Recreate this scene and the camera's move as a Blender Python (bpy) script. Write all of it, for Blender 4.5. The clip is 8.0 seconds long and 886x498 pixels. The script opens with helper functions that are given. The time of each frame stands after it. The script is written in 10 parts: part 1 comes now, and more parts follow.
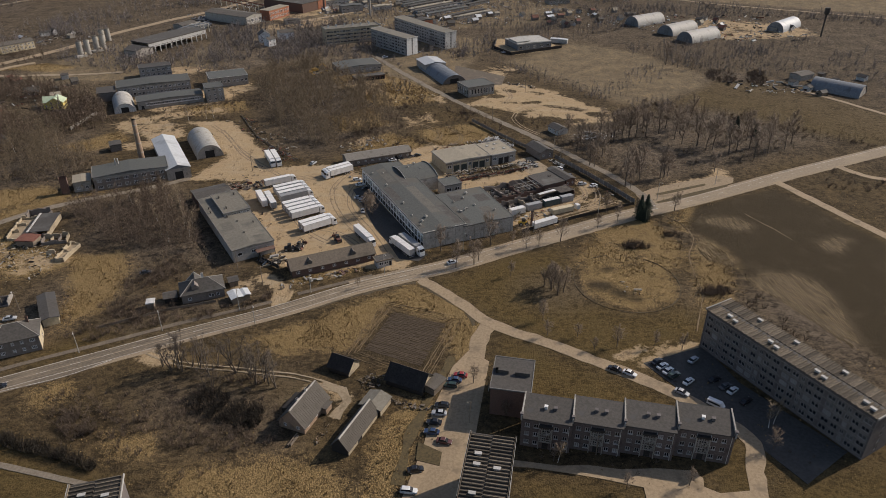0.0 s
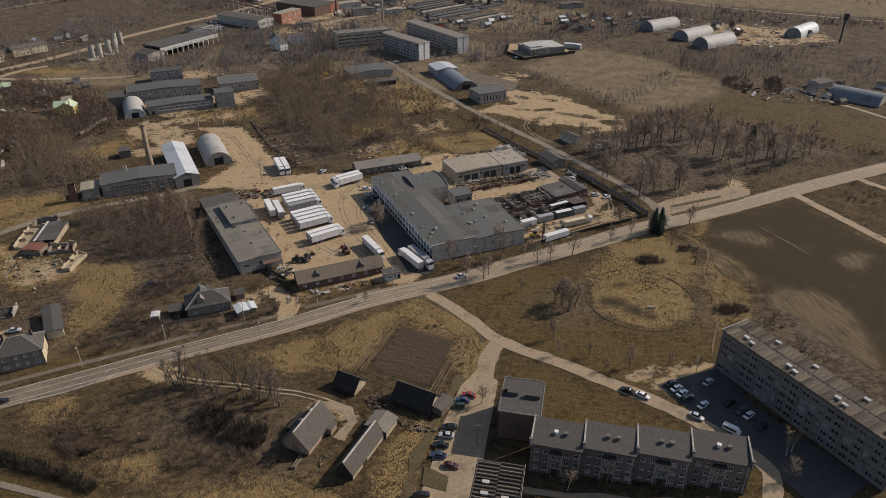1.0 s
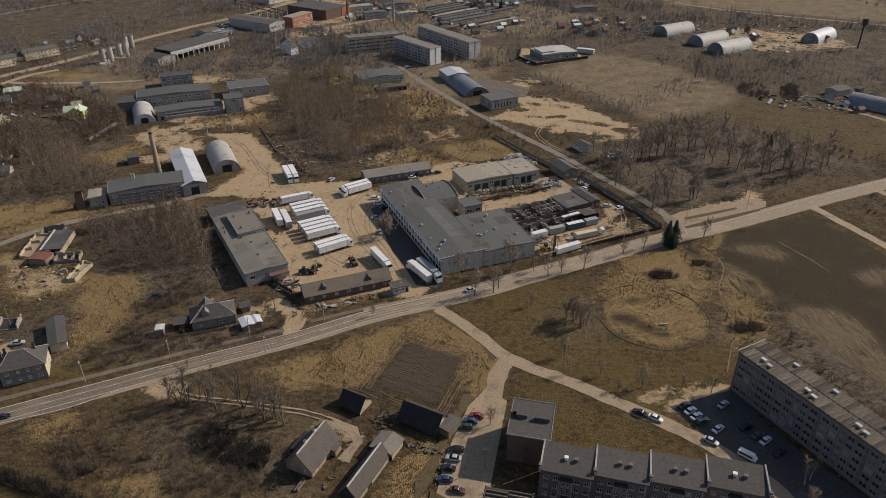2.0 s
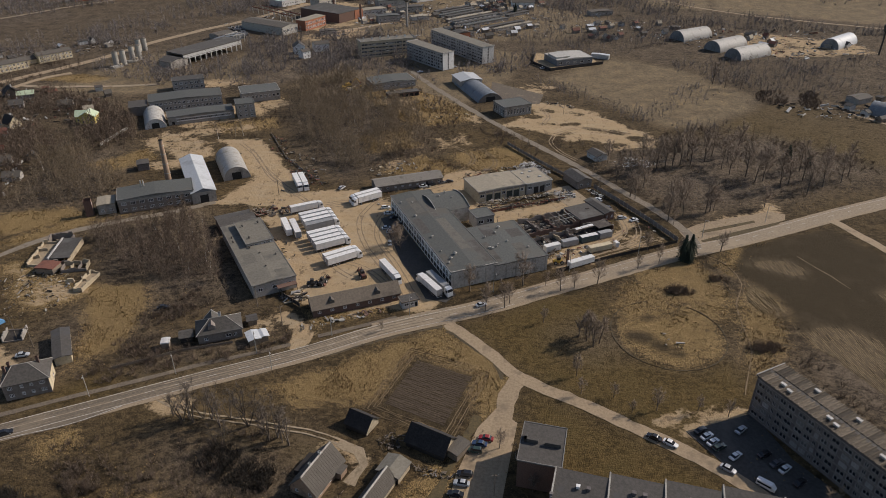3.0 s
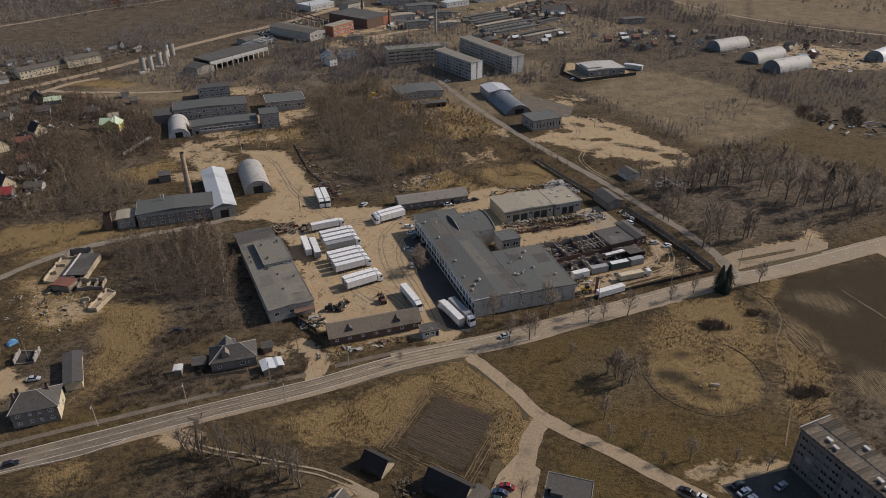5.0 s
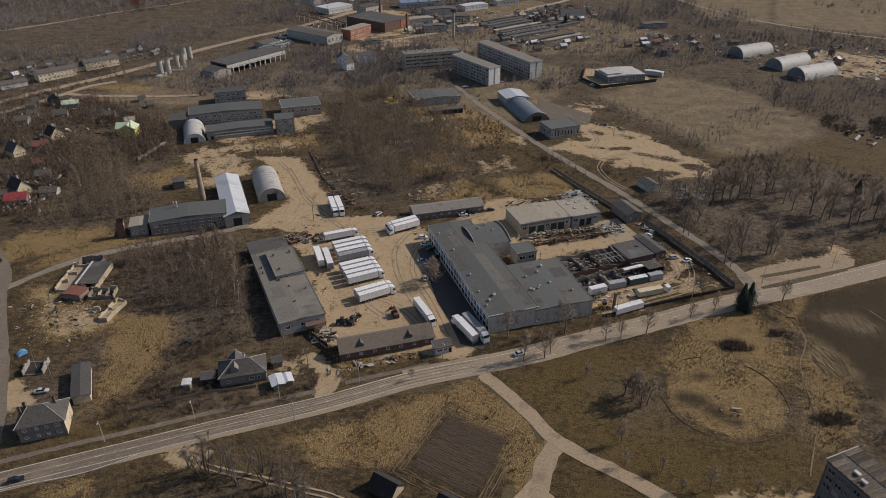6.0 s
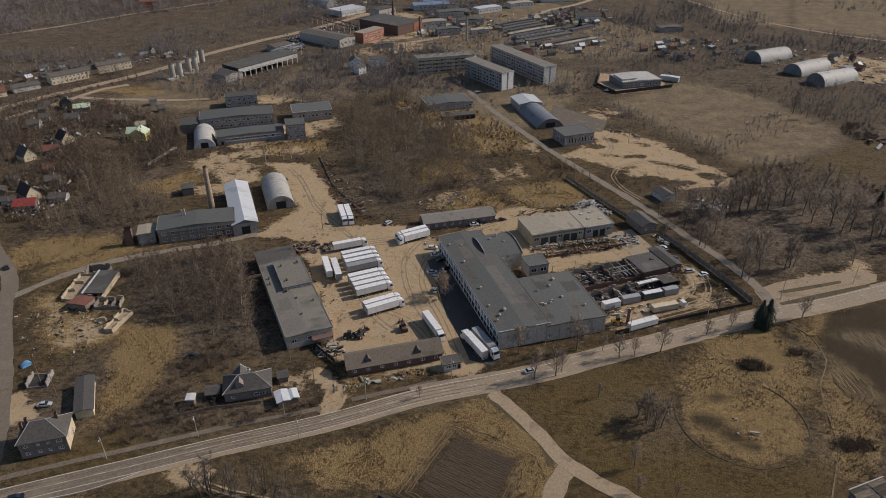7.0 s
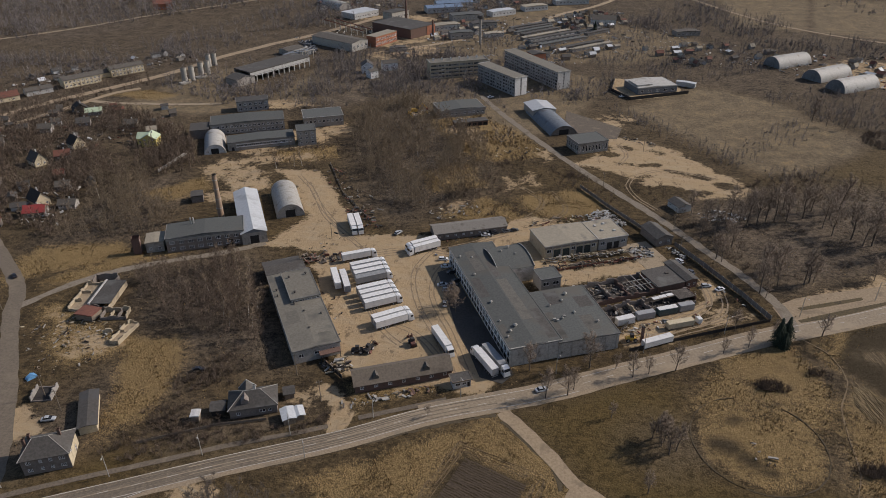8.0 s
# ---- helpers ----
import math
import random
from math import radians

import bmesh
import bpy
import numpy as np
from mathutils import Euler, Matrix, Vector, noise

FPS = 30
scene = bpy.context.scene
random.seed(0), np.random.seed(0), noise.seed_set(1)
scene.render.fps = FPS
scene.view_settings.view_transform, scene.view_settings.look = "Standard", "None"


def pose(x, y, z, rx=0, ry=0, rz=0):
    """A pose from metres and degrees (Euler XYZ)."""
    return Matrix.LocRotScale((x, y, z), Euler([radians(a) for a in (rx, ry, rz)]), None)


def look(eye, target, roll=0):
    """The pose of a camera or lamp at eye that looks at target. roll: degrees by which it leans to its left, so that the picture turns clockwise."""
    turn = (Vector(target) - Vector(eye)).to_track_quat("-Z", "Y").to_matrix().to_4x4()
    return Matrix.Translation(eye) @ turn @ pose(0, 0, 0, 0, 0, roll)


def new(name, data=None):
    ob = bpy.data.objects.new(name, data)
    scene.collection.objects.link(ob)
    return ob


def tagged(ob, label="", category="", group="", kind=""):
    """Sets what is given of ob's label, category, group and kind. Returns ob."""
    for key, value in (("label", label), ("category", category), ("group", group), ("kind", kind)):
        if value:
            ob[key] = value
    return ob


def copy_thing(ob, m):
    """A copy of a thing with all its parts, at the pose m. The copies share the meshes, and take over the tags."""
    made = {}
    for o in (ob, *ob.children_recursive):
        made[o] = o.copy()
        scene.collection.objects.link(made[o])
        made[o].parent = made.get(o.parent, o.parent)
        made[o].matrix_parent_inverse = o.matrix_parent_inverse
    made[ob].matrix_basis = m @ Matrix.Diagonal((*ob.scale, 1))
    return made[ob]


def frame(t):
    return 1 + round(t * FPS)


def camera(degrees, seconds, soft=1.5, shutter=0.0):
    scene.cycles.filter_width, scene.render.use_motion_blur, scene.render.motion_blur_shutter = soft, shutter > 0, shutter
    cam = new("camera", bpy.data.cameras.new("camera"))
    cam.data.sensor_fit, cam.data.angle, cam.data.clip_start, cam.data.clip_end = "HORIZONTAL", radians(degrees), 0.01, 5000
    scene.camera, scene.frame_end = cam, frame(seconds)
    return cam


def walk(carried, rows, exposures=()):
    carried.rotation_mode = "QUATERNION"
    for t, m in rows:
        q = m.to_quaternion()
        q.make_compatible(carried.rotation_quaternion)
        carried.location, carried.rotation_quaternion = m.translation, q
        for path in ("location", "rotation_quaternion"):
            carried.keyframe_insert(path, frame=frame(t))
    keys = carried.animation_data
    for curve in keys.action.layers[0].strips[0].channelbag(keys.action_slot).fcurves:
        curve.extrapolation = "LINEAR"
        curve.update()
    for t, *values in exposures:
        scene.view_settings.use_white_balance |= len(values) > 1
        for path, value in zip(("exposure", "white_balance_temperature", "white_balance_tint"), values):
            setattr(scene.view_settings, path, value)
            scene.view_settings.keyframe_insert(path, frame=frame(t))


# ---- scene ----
cam = camera(65.33, 8.0, soft=0.8)
PATH = [
    (0, (0.00, 0.00, 138.00), (-0.00, 86.70, 88.17), 0.09),
    (0.5, (0.36, 3.20, 139.02), (-0.51, 89.89, 89.17), 0.09),
    (1, (0.64, 6.47, 140.06), (-0.99, 93.17, 90.25), 0.06),
    (1.5, (0.88, 9.58, 141.00), (-1.47, 96.27, 91.22), 0.02),
    (3, (1.28, 19.56, 143.81), (-3.59, 106.17, 94.07), -0.01),
    (3.5, (1.25, 22.85, 144.68), (-4.42, 109.40, 94.92), -0.00),
    (4, (1.19, 26.28, 145.54), (-5.35, 112.78, 95.80), -0.02),
    (4.5, (1.10, 29.68, 146.33), (-6.32, 116.11, 96.57), -0.03),
    (6, (0.89, 40.05, 148.88), (-9.91, 126.16, 99.19), -0.09),
    (6.5, (0.93, 43.37, 149.65), (-10.76, 129.36, 99.96), -0.15),
    (7, (0.89, 46.90, 150.47), (-11.68, 132.76, 100.77), -0.20),
    (7.5, (0.76, 50.14, 151.40), (-12.65, 135.87, 101.69), -0.28),
    (8, (0.51, 53.56, 152.35), (-13.78, 139.15, 102.65), -0.30),
]
walk(cam, [(t, look(eye, target, roll)) for t, eye, target, roll in PATH], exposures=[(0.0, 0.06, 6750, 14.5), (8.0, -0.1, 6450, 15.5)])

# ---- world and sun: low spring sun, ahead and to the side ----
SUN_AZ, SUN_EL = 26.0, 35.0  # degrees from +x towards +y, and above the ground
world = bpy.data.worlds.new("sky")
world.use_nodes = True
scene.world = world
wn = world.node_tree
sky = wn.nodes.new("ShaderNodeTexSky")
sky.sky_type, sky.sun_disc = "NISHITA", False
sky.sun_elevation, sky.sun_rotation = radians(SUN_EL), radians(90 - SUN_AZ)
wn.links.new(sky.outputs[0], wn.nodes["Background"].inputs[0])
wn.nodes["Background"].inputs[1].default_value = 0.092
sun_data = bpy.data.lights.new("sun", "SUN")
sun_data.energy, sun_data.angle, sun_data.color = 3.6, radians(0.53), (1.0, 0.93, 0.82)
sun = new("sun", sun_data)
sun_way = Vector((math.cos(radians(SUN_AZ)) * math.cos(radians(SUN_EL)), math.sin(radians(SUN_AZ)) * math.cos(radians(SUN_EL)), math.sin(radians(SUN_EL))))
sun.matrix_world = look(sun_way * 400, (0, 0, 0))


# ---- materials ----
def nodes_of(name):
    m = bpy.data.materials.new(name)
    m.use_nodes = True
    nt = m.node_tree
    return m, nt, nt.nodes["Principled BSDF"]


def add_noise(nt, vector, scale, detail=4.0, rough=0.6, stretch=None):
    if stretch:
        mp = nt.nodes.new("ShaderNodeMapping")
        mp.inputs["Scale"].default_value = stretch
        nt.links.new(vector, mp.inputs[0])
        vector = mp.outputs[0]
    n = nt.nodes.new("ShaderNodeTexNoise")
    n.inputs["Scale"].default_value, n.inputs["Detail"].default_value, n.inputs["Roughness"].default_value = scale, detail, rough
    nt.links.new(vector, n.inputs["Vector"])
    return n.outputs["Fac"]


def add_ramp(nt, fac, lo, hi):
    r = nt.nodes.new("ShaderNodeMapRange")
    r.interpolation_type = "SMOOTHSTEP"
    r.inputs["From Min"].default_value, r.inputs["From Max"].default_value = lo, hi
    if lo > hi:
        r.inputs["From Min"].default_value, r.inputs["From Max"].default_value = hi, lo
        r.inputs["To Min"].default_value, r.inputs["To Max"].default_value = 1.0, 0.0
    nt.links.new(fac, r.inputs["Value"])
    return r.outputs["Result"]


def add_mix(nt, fac, a, b, mode="MIX"):
    m = nt.nodes.new("ShaderNodeMix")
    m.data_type, m.blend_type = "RGBA", mode
    for sock, v in ((m.inputs[0], fac), (m.inputs[6], a), (m.inputs[7], b)):
        if isinstance(v, (int, float)):
            sock.default_value = v
        elif isinstance(v, tuple):
            sock.default_value = (*v, 1.0)
        else:
            nt.links.new(v, sock)
    return m.outputs[2]


def add_math(nt, op, a, b):
    m = nt.nodes.new("ShaderNodeMath")
    m.operation, m.use_clamp = op, False
    for sock, v in zip(m.inputs, (a, b)):
        if isinstance(v, (int, float)):
            sock.default_value = v
        else:
            nt.links.new(v, sock)
    return m.outputs[0]


def add_bump(nt, bsdf, height, strength, distance):
    b = nt.nodes.new("ShaderNodeBump")
    b.inputs["Strength"].default_value, b.inputs["Distance"].default_value = strength, distance
    nt.links.new(height, b.inputs["Height"])
    nt.links.new(b.outputs[0], bsdf.inputs["Normal"])


def surface(name, a, b, grain=3.0, stain=None, stain_scale=0.25, stain_at=(0.52, 0.72), rough=0.9, metal=0.0, bump=0.4, depth=0.05, stretch=None, vary=0.12, island=0.0):
    """Two tones in a fine grain, a third in large stains, and a slight shade of its own for each object."""
    m, nt, bsdf = nodes_of(name)
    pos = nt.nodes.new("ShaderNodeTexCoord").outputs["Object"]
    fine = add_noise(nt, pos, grain, 5.0, 0.65, stretch)
    col = add_mix(nt, add_ramp(nt, fine, 0.3, 0.7), a, b)
    if stain:
        col = add_mix(nt, add_ramp(nt, add_noise(nt, pos, stain_scale, 3.0), *stain_at), col, stain)
    if vary:
        info = nt.nodes.new("ShaderNodeObjectInfo")
        shade = nt.nodes.new("ShaderNodeMapRange")
        shade.inputs["To Min"].default_value, shade.inputs["To Max"].default_value = 1 - vary, 1 + vary
        nt.links.new(info.outputs["Random"], shade.inputs["Value"])
        col = add_mix(nt, 1.0, col, shade.outputs["Result"], "MULTIPLY")
    if island:
        geo = nt.nodes.new("ShaderNodeNewGeometry")
        shade = nt.nodes.new("ShaderNodeMapRange")
        shade.inputs["To Min"].default_value, shade.inputs["To Max"].default_value = 1 - island, 1 + island
        nt.links.new(geo.outputs["Random Per Island"], shade.inputs["Value"])
        col = add_mix(nt, 1.0, col, shade.outputs["Result"], "MULTIPLY")
    nt.links.new(col, bsdf.inputs["Base Color"])
    bsdf.inputs["Roughness"].default_value, bsdf.inputs["Metallic"].default_value = rough, metal
    if bump:
        add_bump(nt, bsdf, fine, bump, depth)
    return m


def ground_material():
    m, nt, bsdf = nodes_of("dead_grass_and_earth")
    pos = nt.nodes.new("ShaderNodeNewGeometry").outputs["Position"]

    def cover(name):
        at = nt.nodes.new("ShaderNodeAttribute")
        at.attribute_name = name
        return at.outputs["Fac"]

    fine = add_noise(nt, pos, 1.9, 8.0, 0.78)
    clump = add_noise(nt, pos, 0.42, 6.0, 0.72, (1.0, 1.3, 1.0))
    mid = add_noise(nt, pos, 0.085, 6.0, 0.68)
    big = add_noise(nt, pos, 0.019, 5.0, 0.62)

    def blend(*pairs):
        total = None
        for sock, k in pairs:
            v = add_math(nt, "MULTIPLY", sock, k)
            total = v if total is None else add_math(nt, "ADD", total, v)
        return total

    rough_v = blend((fine, 0.42), (clump, 0.36), (mid, 0.22))
    # dead turf: dark thatch, brown grass
    col = add_mix(nt, add_ramp(nt, rough_v, 0.42, 0.575), (0.034, 0.026, 0.016), (0.116, 0.082, 0.043))
    col = add_mix(nt, add_math(nt, "MULTIPLY", add_ramp(nt, big, 0.40, 0.62), 0.7), col, add_mix(nt, add_ramp(nt, rough_v, 0.4, 0.6), (0.046, 0.034, 0.019), (0.160, 0.112, 0.054)))
    patch = add_noise(nt, pos, 0.21, 6.0, 0.74, (1.0, 1.4, 1.0))
    col = add_mix(nt, add_math(nt, "MULTIPLY", add_ramp(nt, patch, 0.53, 0.66), 0.62), col, (0.030, 0.023, 0.015))
    col = add_mix(nt, add_math(nt, "MULTIPLY", add_ramp(nt, patch, 0.47, 0.34), 0.45), col, (0.180, 0.132, 0.074))
    # green-brown lawn
    lawn = add_mix(nt, add_ramp(nt, rough_v, 0.42, 0.58), (0.060, 0.043, 0.018), (0.155, 0.106, 0.043))
    lawn = add_mix(nt, add_ramp(nt, mid, 0.45, 0.65), lawn, add_mix(nt, add_ramp(nt, fine, 0.35, 0.65), (0.064, 0.047, 0.020), (0.132, 0.094, 0.038)))
    col = add_mix(nt, cover("lawn"), col, lawn)
    stubble = add_mix(nt, add_ramp(nt, blend((fine, 0.45), (clump, 0.3), (mid, 0.25)), 0.43, 0.57), (0.125, 0.097, 0.062), (0.222, 0.173, 0.113))
    col = add_mix(nt, cover("stubble"), col, stubble)
    # scrub floor: dark leaf litter; far off it also greys the ground like haze
    litter = add_mix(nt, add_ramp(nt, rough_v, 0.43, 0.57), (0.040, 0.032, 0.025), (0.190, 0.150, 0.110))
    litter = add_mix(nt, add_math(nt, "MULTIPLY", add_ramp(nt, patch, 0.52, 0.64), 0.55), litter, (0.040, 0.032, 0.025))
    col = add_mix(nt, add_math(nt, "MULTIPLY", cover("litter"), 0.85), col, litter)
    # tall straw, in streaks and clumps that grow dense where it is sown
    blades = add_noise(nt, pos, 3.4, 4.0, 0.7, (1.5, 0.7, 1.0))
    straw = add_mix(nt, add_ramp(nt, blades, 0.40, 0.62), (0.098, 0.066, 0.028), (0.435, 0.300, 0.138))
    grown = blend((blades, 0.34), (fine, 0.16), (clump, 0.22), (mid, 0.28))
    sown = add_math(nt, "ADD", grown, add_math(nt, "MAXIMUM", add_math(nt, "MULTIPLY", cover("straw"), 0.20), add_math(nt, "MULTIPLY", cover("stubble"), 0.055)))
    bald = add_math(nt, "ADD", add_math(nt, "MULTIPLY", cover("lawn"), 0.10), add_math(nt, "MULTIPLY", cover("litter"), 0.03))
    col = add_mix(nt, add_math(nt, "MULTIPLY", add_ramp(nt, add_math(nt, "SUBTRACT", sown, bald), 0.56, 0.67), 0.9), col, straw)
    # ploughed soil with pale dry streaks
    soil = add_mix(nt, add_ramp(nt, fine, 0.3, 0.7), (0.039, 0.030, 0.018), (0.075, 0.057, 0.033))
    soil = add_mix(nt, add_math(nt, "MULTIPLY", add_ramp(nt, mid, 0.5, 0.7), 0.5), soil, (0.086, 0.065, 0.041))
    col = add_mix(nt, cover("soil"), col, soil)
    rows = add_noise(nt, pos, 1.0, 4.0, 0.6, (0.8, 0.10, 1.0))
    col = add_mix(nt, add_math(nt, "MULTIPLY", cover("chaff"), add_ramp(nt, add_math(nt, "ADD", add_math(nt, "MULTIPLY", rows, 0.6), add_math(nt, "MULTIPLY", mid, 0.4)), 0.36, 0.52)), col, (0.235, 0.178, 0.115))
    # bare sand and gravel
    sand = add_mix(nt, add_ramp(nt, fine, 0.25, 0.75), (0.345, 0.246, 0.140), (0.50, 0.370, 0.220))
    sand = add_mix(nt, add_math(nt, "MULTIPLY", add_ramp(nt, clump, 0.48, 0.72), 0.65), sand, (0.225, 0.163, 0.100))
    sand = add_mix(nt, add_math(nt, "MULTIPLY", add_ramp(nt, add_noise(nt, pos, 0.09, 5.0, 0.65, (1.0, 2.2, 1.0)), 0.46, 0.66), 0.6), sand, (0.44, 0.345, 0.228))
    sand = add_mix(nt, add_math(nt, "MULTIPLY", add_ramp(nt, add_noise(nt, pos, 0.13, 5.0, 0.7, (2.0, 1.0, 1.0)), 0.55, 0.66), 0.8), sand, (0.16, 0.118, 0.078))
    worn = add_ramp(nt, add_math(nt, "ADD", cover("sand"), add_math(nt, "SUBTRACT", blend((clump, 0.8), (mid, 1.5)), 1.15)), 0.40, 0.62)
    col = add_mix(nt, worn, col, sand)
    nt.links.new(col, bsdf.inputs["Base Color"])
    bsdf.inputs["Roughness"].default_value = 0.97
    bsdf.inputs["Specular IOR Level"].default_value = 0.1
    add_bump(nt, bsdf, rough_v, 1.0, 0.9)
    return m


GROUND = ground_material()
RUT = surface("straw_coloured_rut", (0.145, 0.103, 0.058), (0.215, 0.156, 0.09), 1.4, (0.1, 0.074, 0.045), 0.3, rough=0.97, bump=0.4)
VERGE_TAR = surface("old_footway_tar", (0.105, 0.083, 0.060), (0.168, 0.134, 0.098), 1.3, (0.21, 0.168, 0.118), 0.2, rough=0.95, bump=0.3)
ASPHALT = surface("worn_asphalt", (0.210, 0.163, 0.110), (0.300, 0.238, 0.163), 1.1, (0.315, 0.248, 0.168), 0.045, rough=0.92, bump=0.2)
SHOULDER = surface("gravel_shoulder", (0.24, 0.182, 0.118), (0.35, 0.272, 0.182), 1.6, (0.22, 0.18, 0.13), 0.12, rough=0.95, bump=0.4)
CONCRETE_ROAD = surface("dusty_lane", (0.275, 0.204, 0.126), (0.375, 0.284, 0.182), 1.2, (0.20, 0.152, 0.10), 0.16, rough=0.95, bump=0.3)
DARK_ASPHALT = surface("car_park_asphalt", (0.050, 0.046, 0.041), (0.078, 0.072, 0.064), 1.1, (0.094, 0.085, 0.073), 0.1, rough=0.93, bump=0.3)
LANE_DUST = surface("muddy_works_lane", (0.165, 0.136, 0.100), (0.250, 0.209, 0.158), 1.2, (0.13, 0.1, 0.07), 0.14, rough=0.95, bump=0.3)
DIRT_TRACK = surface("dirt_track", (0.26, 0.20, 0.13), (0.36, 0.285, 0.19), 1.4, (0.15, 0.115, 0.07), 0.22, rough=0.97, bump=0.4)
LANE_ASPHALT = surface("travelled_asphalt", (0.122, 0.097, 0.069), (0.184, 0.148, 0.107), 1.1, (0.222, 0.177, 0.124), 0.05, rough=0.9, bump=0.2)
LINE_PAINT = surface("road_paint", (0.40, 0.38, 0.335), (0.58, 0.555, 0.50), 1.5, (0.22, 0.195, 0.16), 0.25, rough=0.7, bump=0.0)
ROOF_FELT = surface("grey_roof_felt", (0.076, 0.080, 0.074), (0.112, 0.114, 0.104), 1.4, (0.104, 0.096, 0.080), 0.06, rough=0.88, bump=0.25)
ROOF_PALE = surface("pale_roof_felt", (0.29, 0.25, 0.185), (0.375, 0.33, 0.25), 1.2, (0.165, 0.152, 0.13), 0.12, rough=0.88, bump=0.25)
BLOCK_FELT = surface("charcoal_roof_felt", (0.054, 0.049, 0.043), (0.082, 0.074, 0.065), 1.4, (0.068, 0.066, 0.064), 0.16, rough=0.9, bump=0.25)
ROOF_MID = surface("grey_green_roof_felt", (0.148, 0.134, 0.106), (0.202, 0.184, 0.147), 1.2, (0.115, 0.108, 0.092), 0.12, rough=0.88, bump=0.25)
STORE_PATCH = surface("mended_roof_felt", (0.130, 0.118, 0.094), (0.182, 0.166, 0.134), 1.2, (0.105, 0.098, 0.082), 0.15, rough=0.9, bump=0.2)
GATE_GREEN = surface("dull_green_gate_paint", (0.035, 0.042, 0.036), (0.060, 0.068, 0.058), 2.0, (0.07, 0.055, 0.045), 0.5, rough=0.8, bump=0.2)
OLD_SLATE = surface("bleached_fibre_cement", (0.135, 0.122, 0.104), (0.225, 0.205, 0.176), 2.0, (0.085, 0.075, 0.062), 0.28, rough=0.93, bump=0.4, stretch=(4, 0.8, 0.8))
BROWN_FELT = surface("brown_roof_felt", (0.112, 0.090, 0.067), (0.160, 0.131, 0.100), 1.4, (0.085, 0.07, 0.053), 0.12, rough=0.93, bump=0.2)
FELT_PATCH = surface("newer_felt_strip", (0.092, 0.085, 0.072), (0.132, 0.122, 0.104), 1.4, (0.07, 0.066, 0.057), 0.15, rough=0.93, bump=0.2)
ROOF_DARK = surface("dark_roof_felt", (0.058, 0.052, 0.046), (0.094, 0.085, 0.074), 1.4, (0.12, 0.115, 0.105), 0.13, rough=0.85, bump=0.25)
SLATE = surface("weathered_fibre_cement", (0.070, 0.061, 0.050), (0.128, 0.113, 0.094), 2.2, (0.075, 0.066, 0.055), 0.35, rough=0.92, bump=0.4, stretch=(5, 0.8, 0.8))
METAL_ROOF = surface("pale_sheet_metal", (0.47, 0.485, 0.49), (0.57, 0.585, 0.59), 1.2, (0.39, 0.40, 0.40), 0.12, rough=0.6, metal=0.05, bump=0.1)
HANGAR_METAL = surface("dull_hangar_steel", (0.36, 0.345, 0.31), (0.47, 0.45, 0.41), 1.0, (0.28, 0.255, 0.21), 0.2, rough=0.7, metal=0.05, bump=0.15)
DARK_METAL = surface("blue_grey_steel", (0.135, 0.15, 0.165), (0.195, 0.21, 0.225), 1.0, (0.11, 0.115, 0.12), 0.2, rough=0.6, metal=0.1, bump=0.15)
FRESH_WHITE = surface("white_painted_wall", (0.62, 0.61, 0.59), (0.76, 0.75, 0.725), 1.5, (0.48, 0.46, 0.43), 0.3, rough=0.9, bump=0.1)
PATCHED_WALL = surface("patched_whitewash", (0.36, 0.335, 0.295), (0.54, 0.505, 0.45), 1.2, (0.19, 0.172, 0.148), 0.33, rough=0.93, bump=0.2)
DIM_PANEL = surface("violet_grey_panels", (0.098, 0.086, 0.083), (0.138, 0.121, 0.116), 1.8, (0.078, 0.068, 0.066), 0.3, rough=0.92, bump=0.3)
MAUVE_PANEL = surface("mauve_brown_panels", (0.112, 0.088, 0.080), (0.160, 0.127, 0.115), 1.8, (0.085, 0.066, 0.060), 0.3, rough=0.92, bump=0.3)
PANEL_WALL = surface("grey_wall_panels", (0.122, 0.106, 0.102), (0.170, 0.150, 0.142), 1.8, (0.098, 0.084, 0.081), 0.3, rough=0.92, bump=0.3)
FAR_PANEL = surface("pale_wall_panels", (0.27, 0.262, 0.255), (0.35, 0.34, 0.328), 1.8, (0.22, 0.21, 0.20), 0.3, rough=0.92, bump=0.3)
TAN_BRICK = surface("tan_chimney_brick", (0.27, 0.185, 0.125), (0.36, 0.255, 0.175), 2.5, (0.2, 0.14, 0.1), 0.4, rough=0.93, bump=0.4)
WHITE_WALL = surface("whitewashed_wall", (0.42, 0.415, 0.40), (0.56, 0.55, 0.525), 1.5, (0.33, 0.31, 0.275), 0.25, rough=0.9, bump=0.2)
BRICK_WALL = surface("sooty_red_brick", (0.118, 0.072, 0.055), (0.180, 0.108, 0.082), 3.0, (0.13, 0.09, 0.07), 0.3, rough=0.93, bump=0.5)
ORANGE_BRICK = surface("orange_brick", (0.30, 0.118, 0.064), (0.40, 0.16, 0.088), 2.0, (0.24, 0.10, 0.06), 0.2, rough=0.93, bump=0.4)
GREY_BRICK = surface("grey_silicate_brick", (0.27, 0.248, 0.22), (0.37, 0.342, 0.305), 2.6, (0.17, 0.15, 0.13), 0.25, rough=0.93, bump=0.4)
PLASTER = surface("cream_plaster", (0.50, 0.42, 0.28), (0.60, 0.51, 0.35), 1.5, (0.42, 0.35, 0.24), 0.3, rough=0.92, bump=0.2)
DARK_PLASTER = surface("brown_grey_plaster", (0.165, 0.14, 0.12), (0.235, 0.2, 0.17), 1.6, (0.13, 0.11, 0.095), 0.3, rough=0.92, bump=0.3)
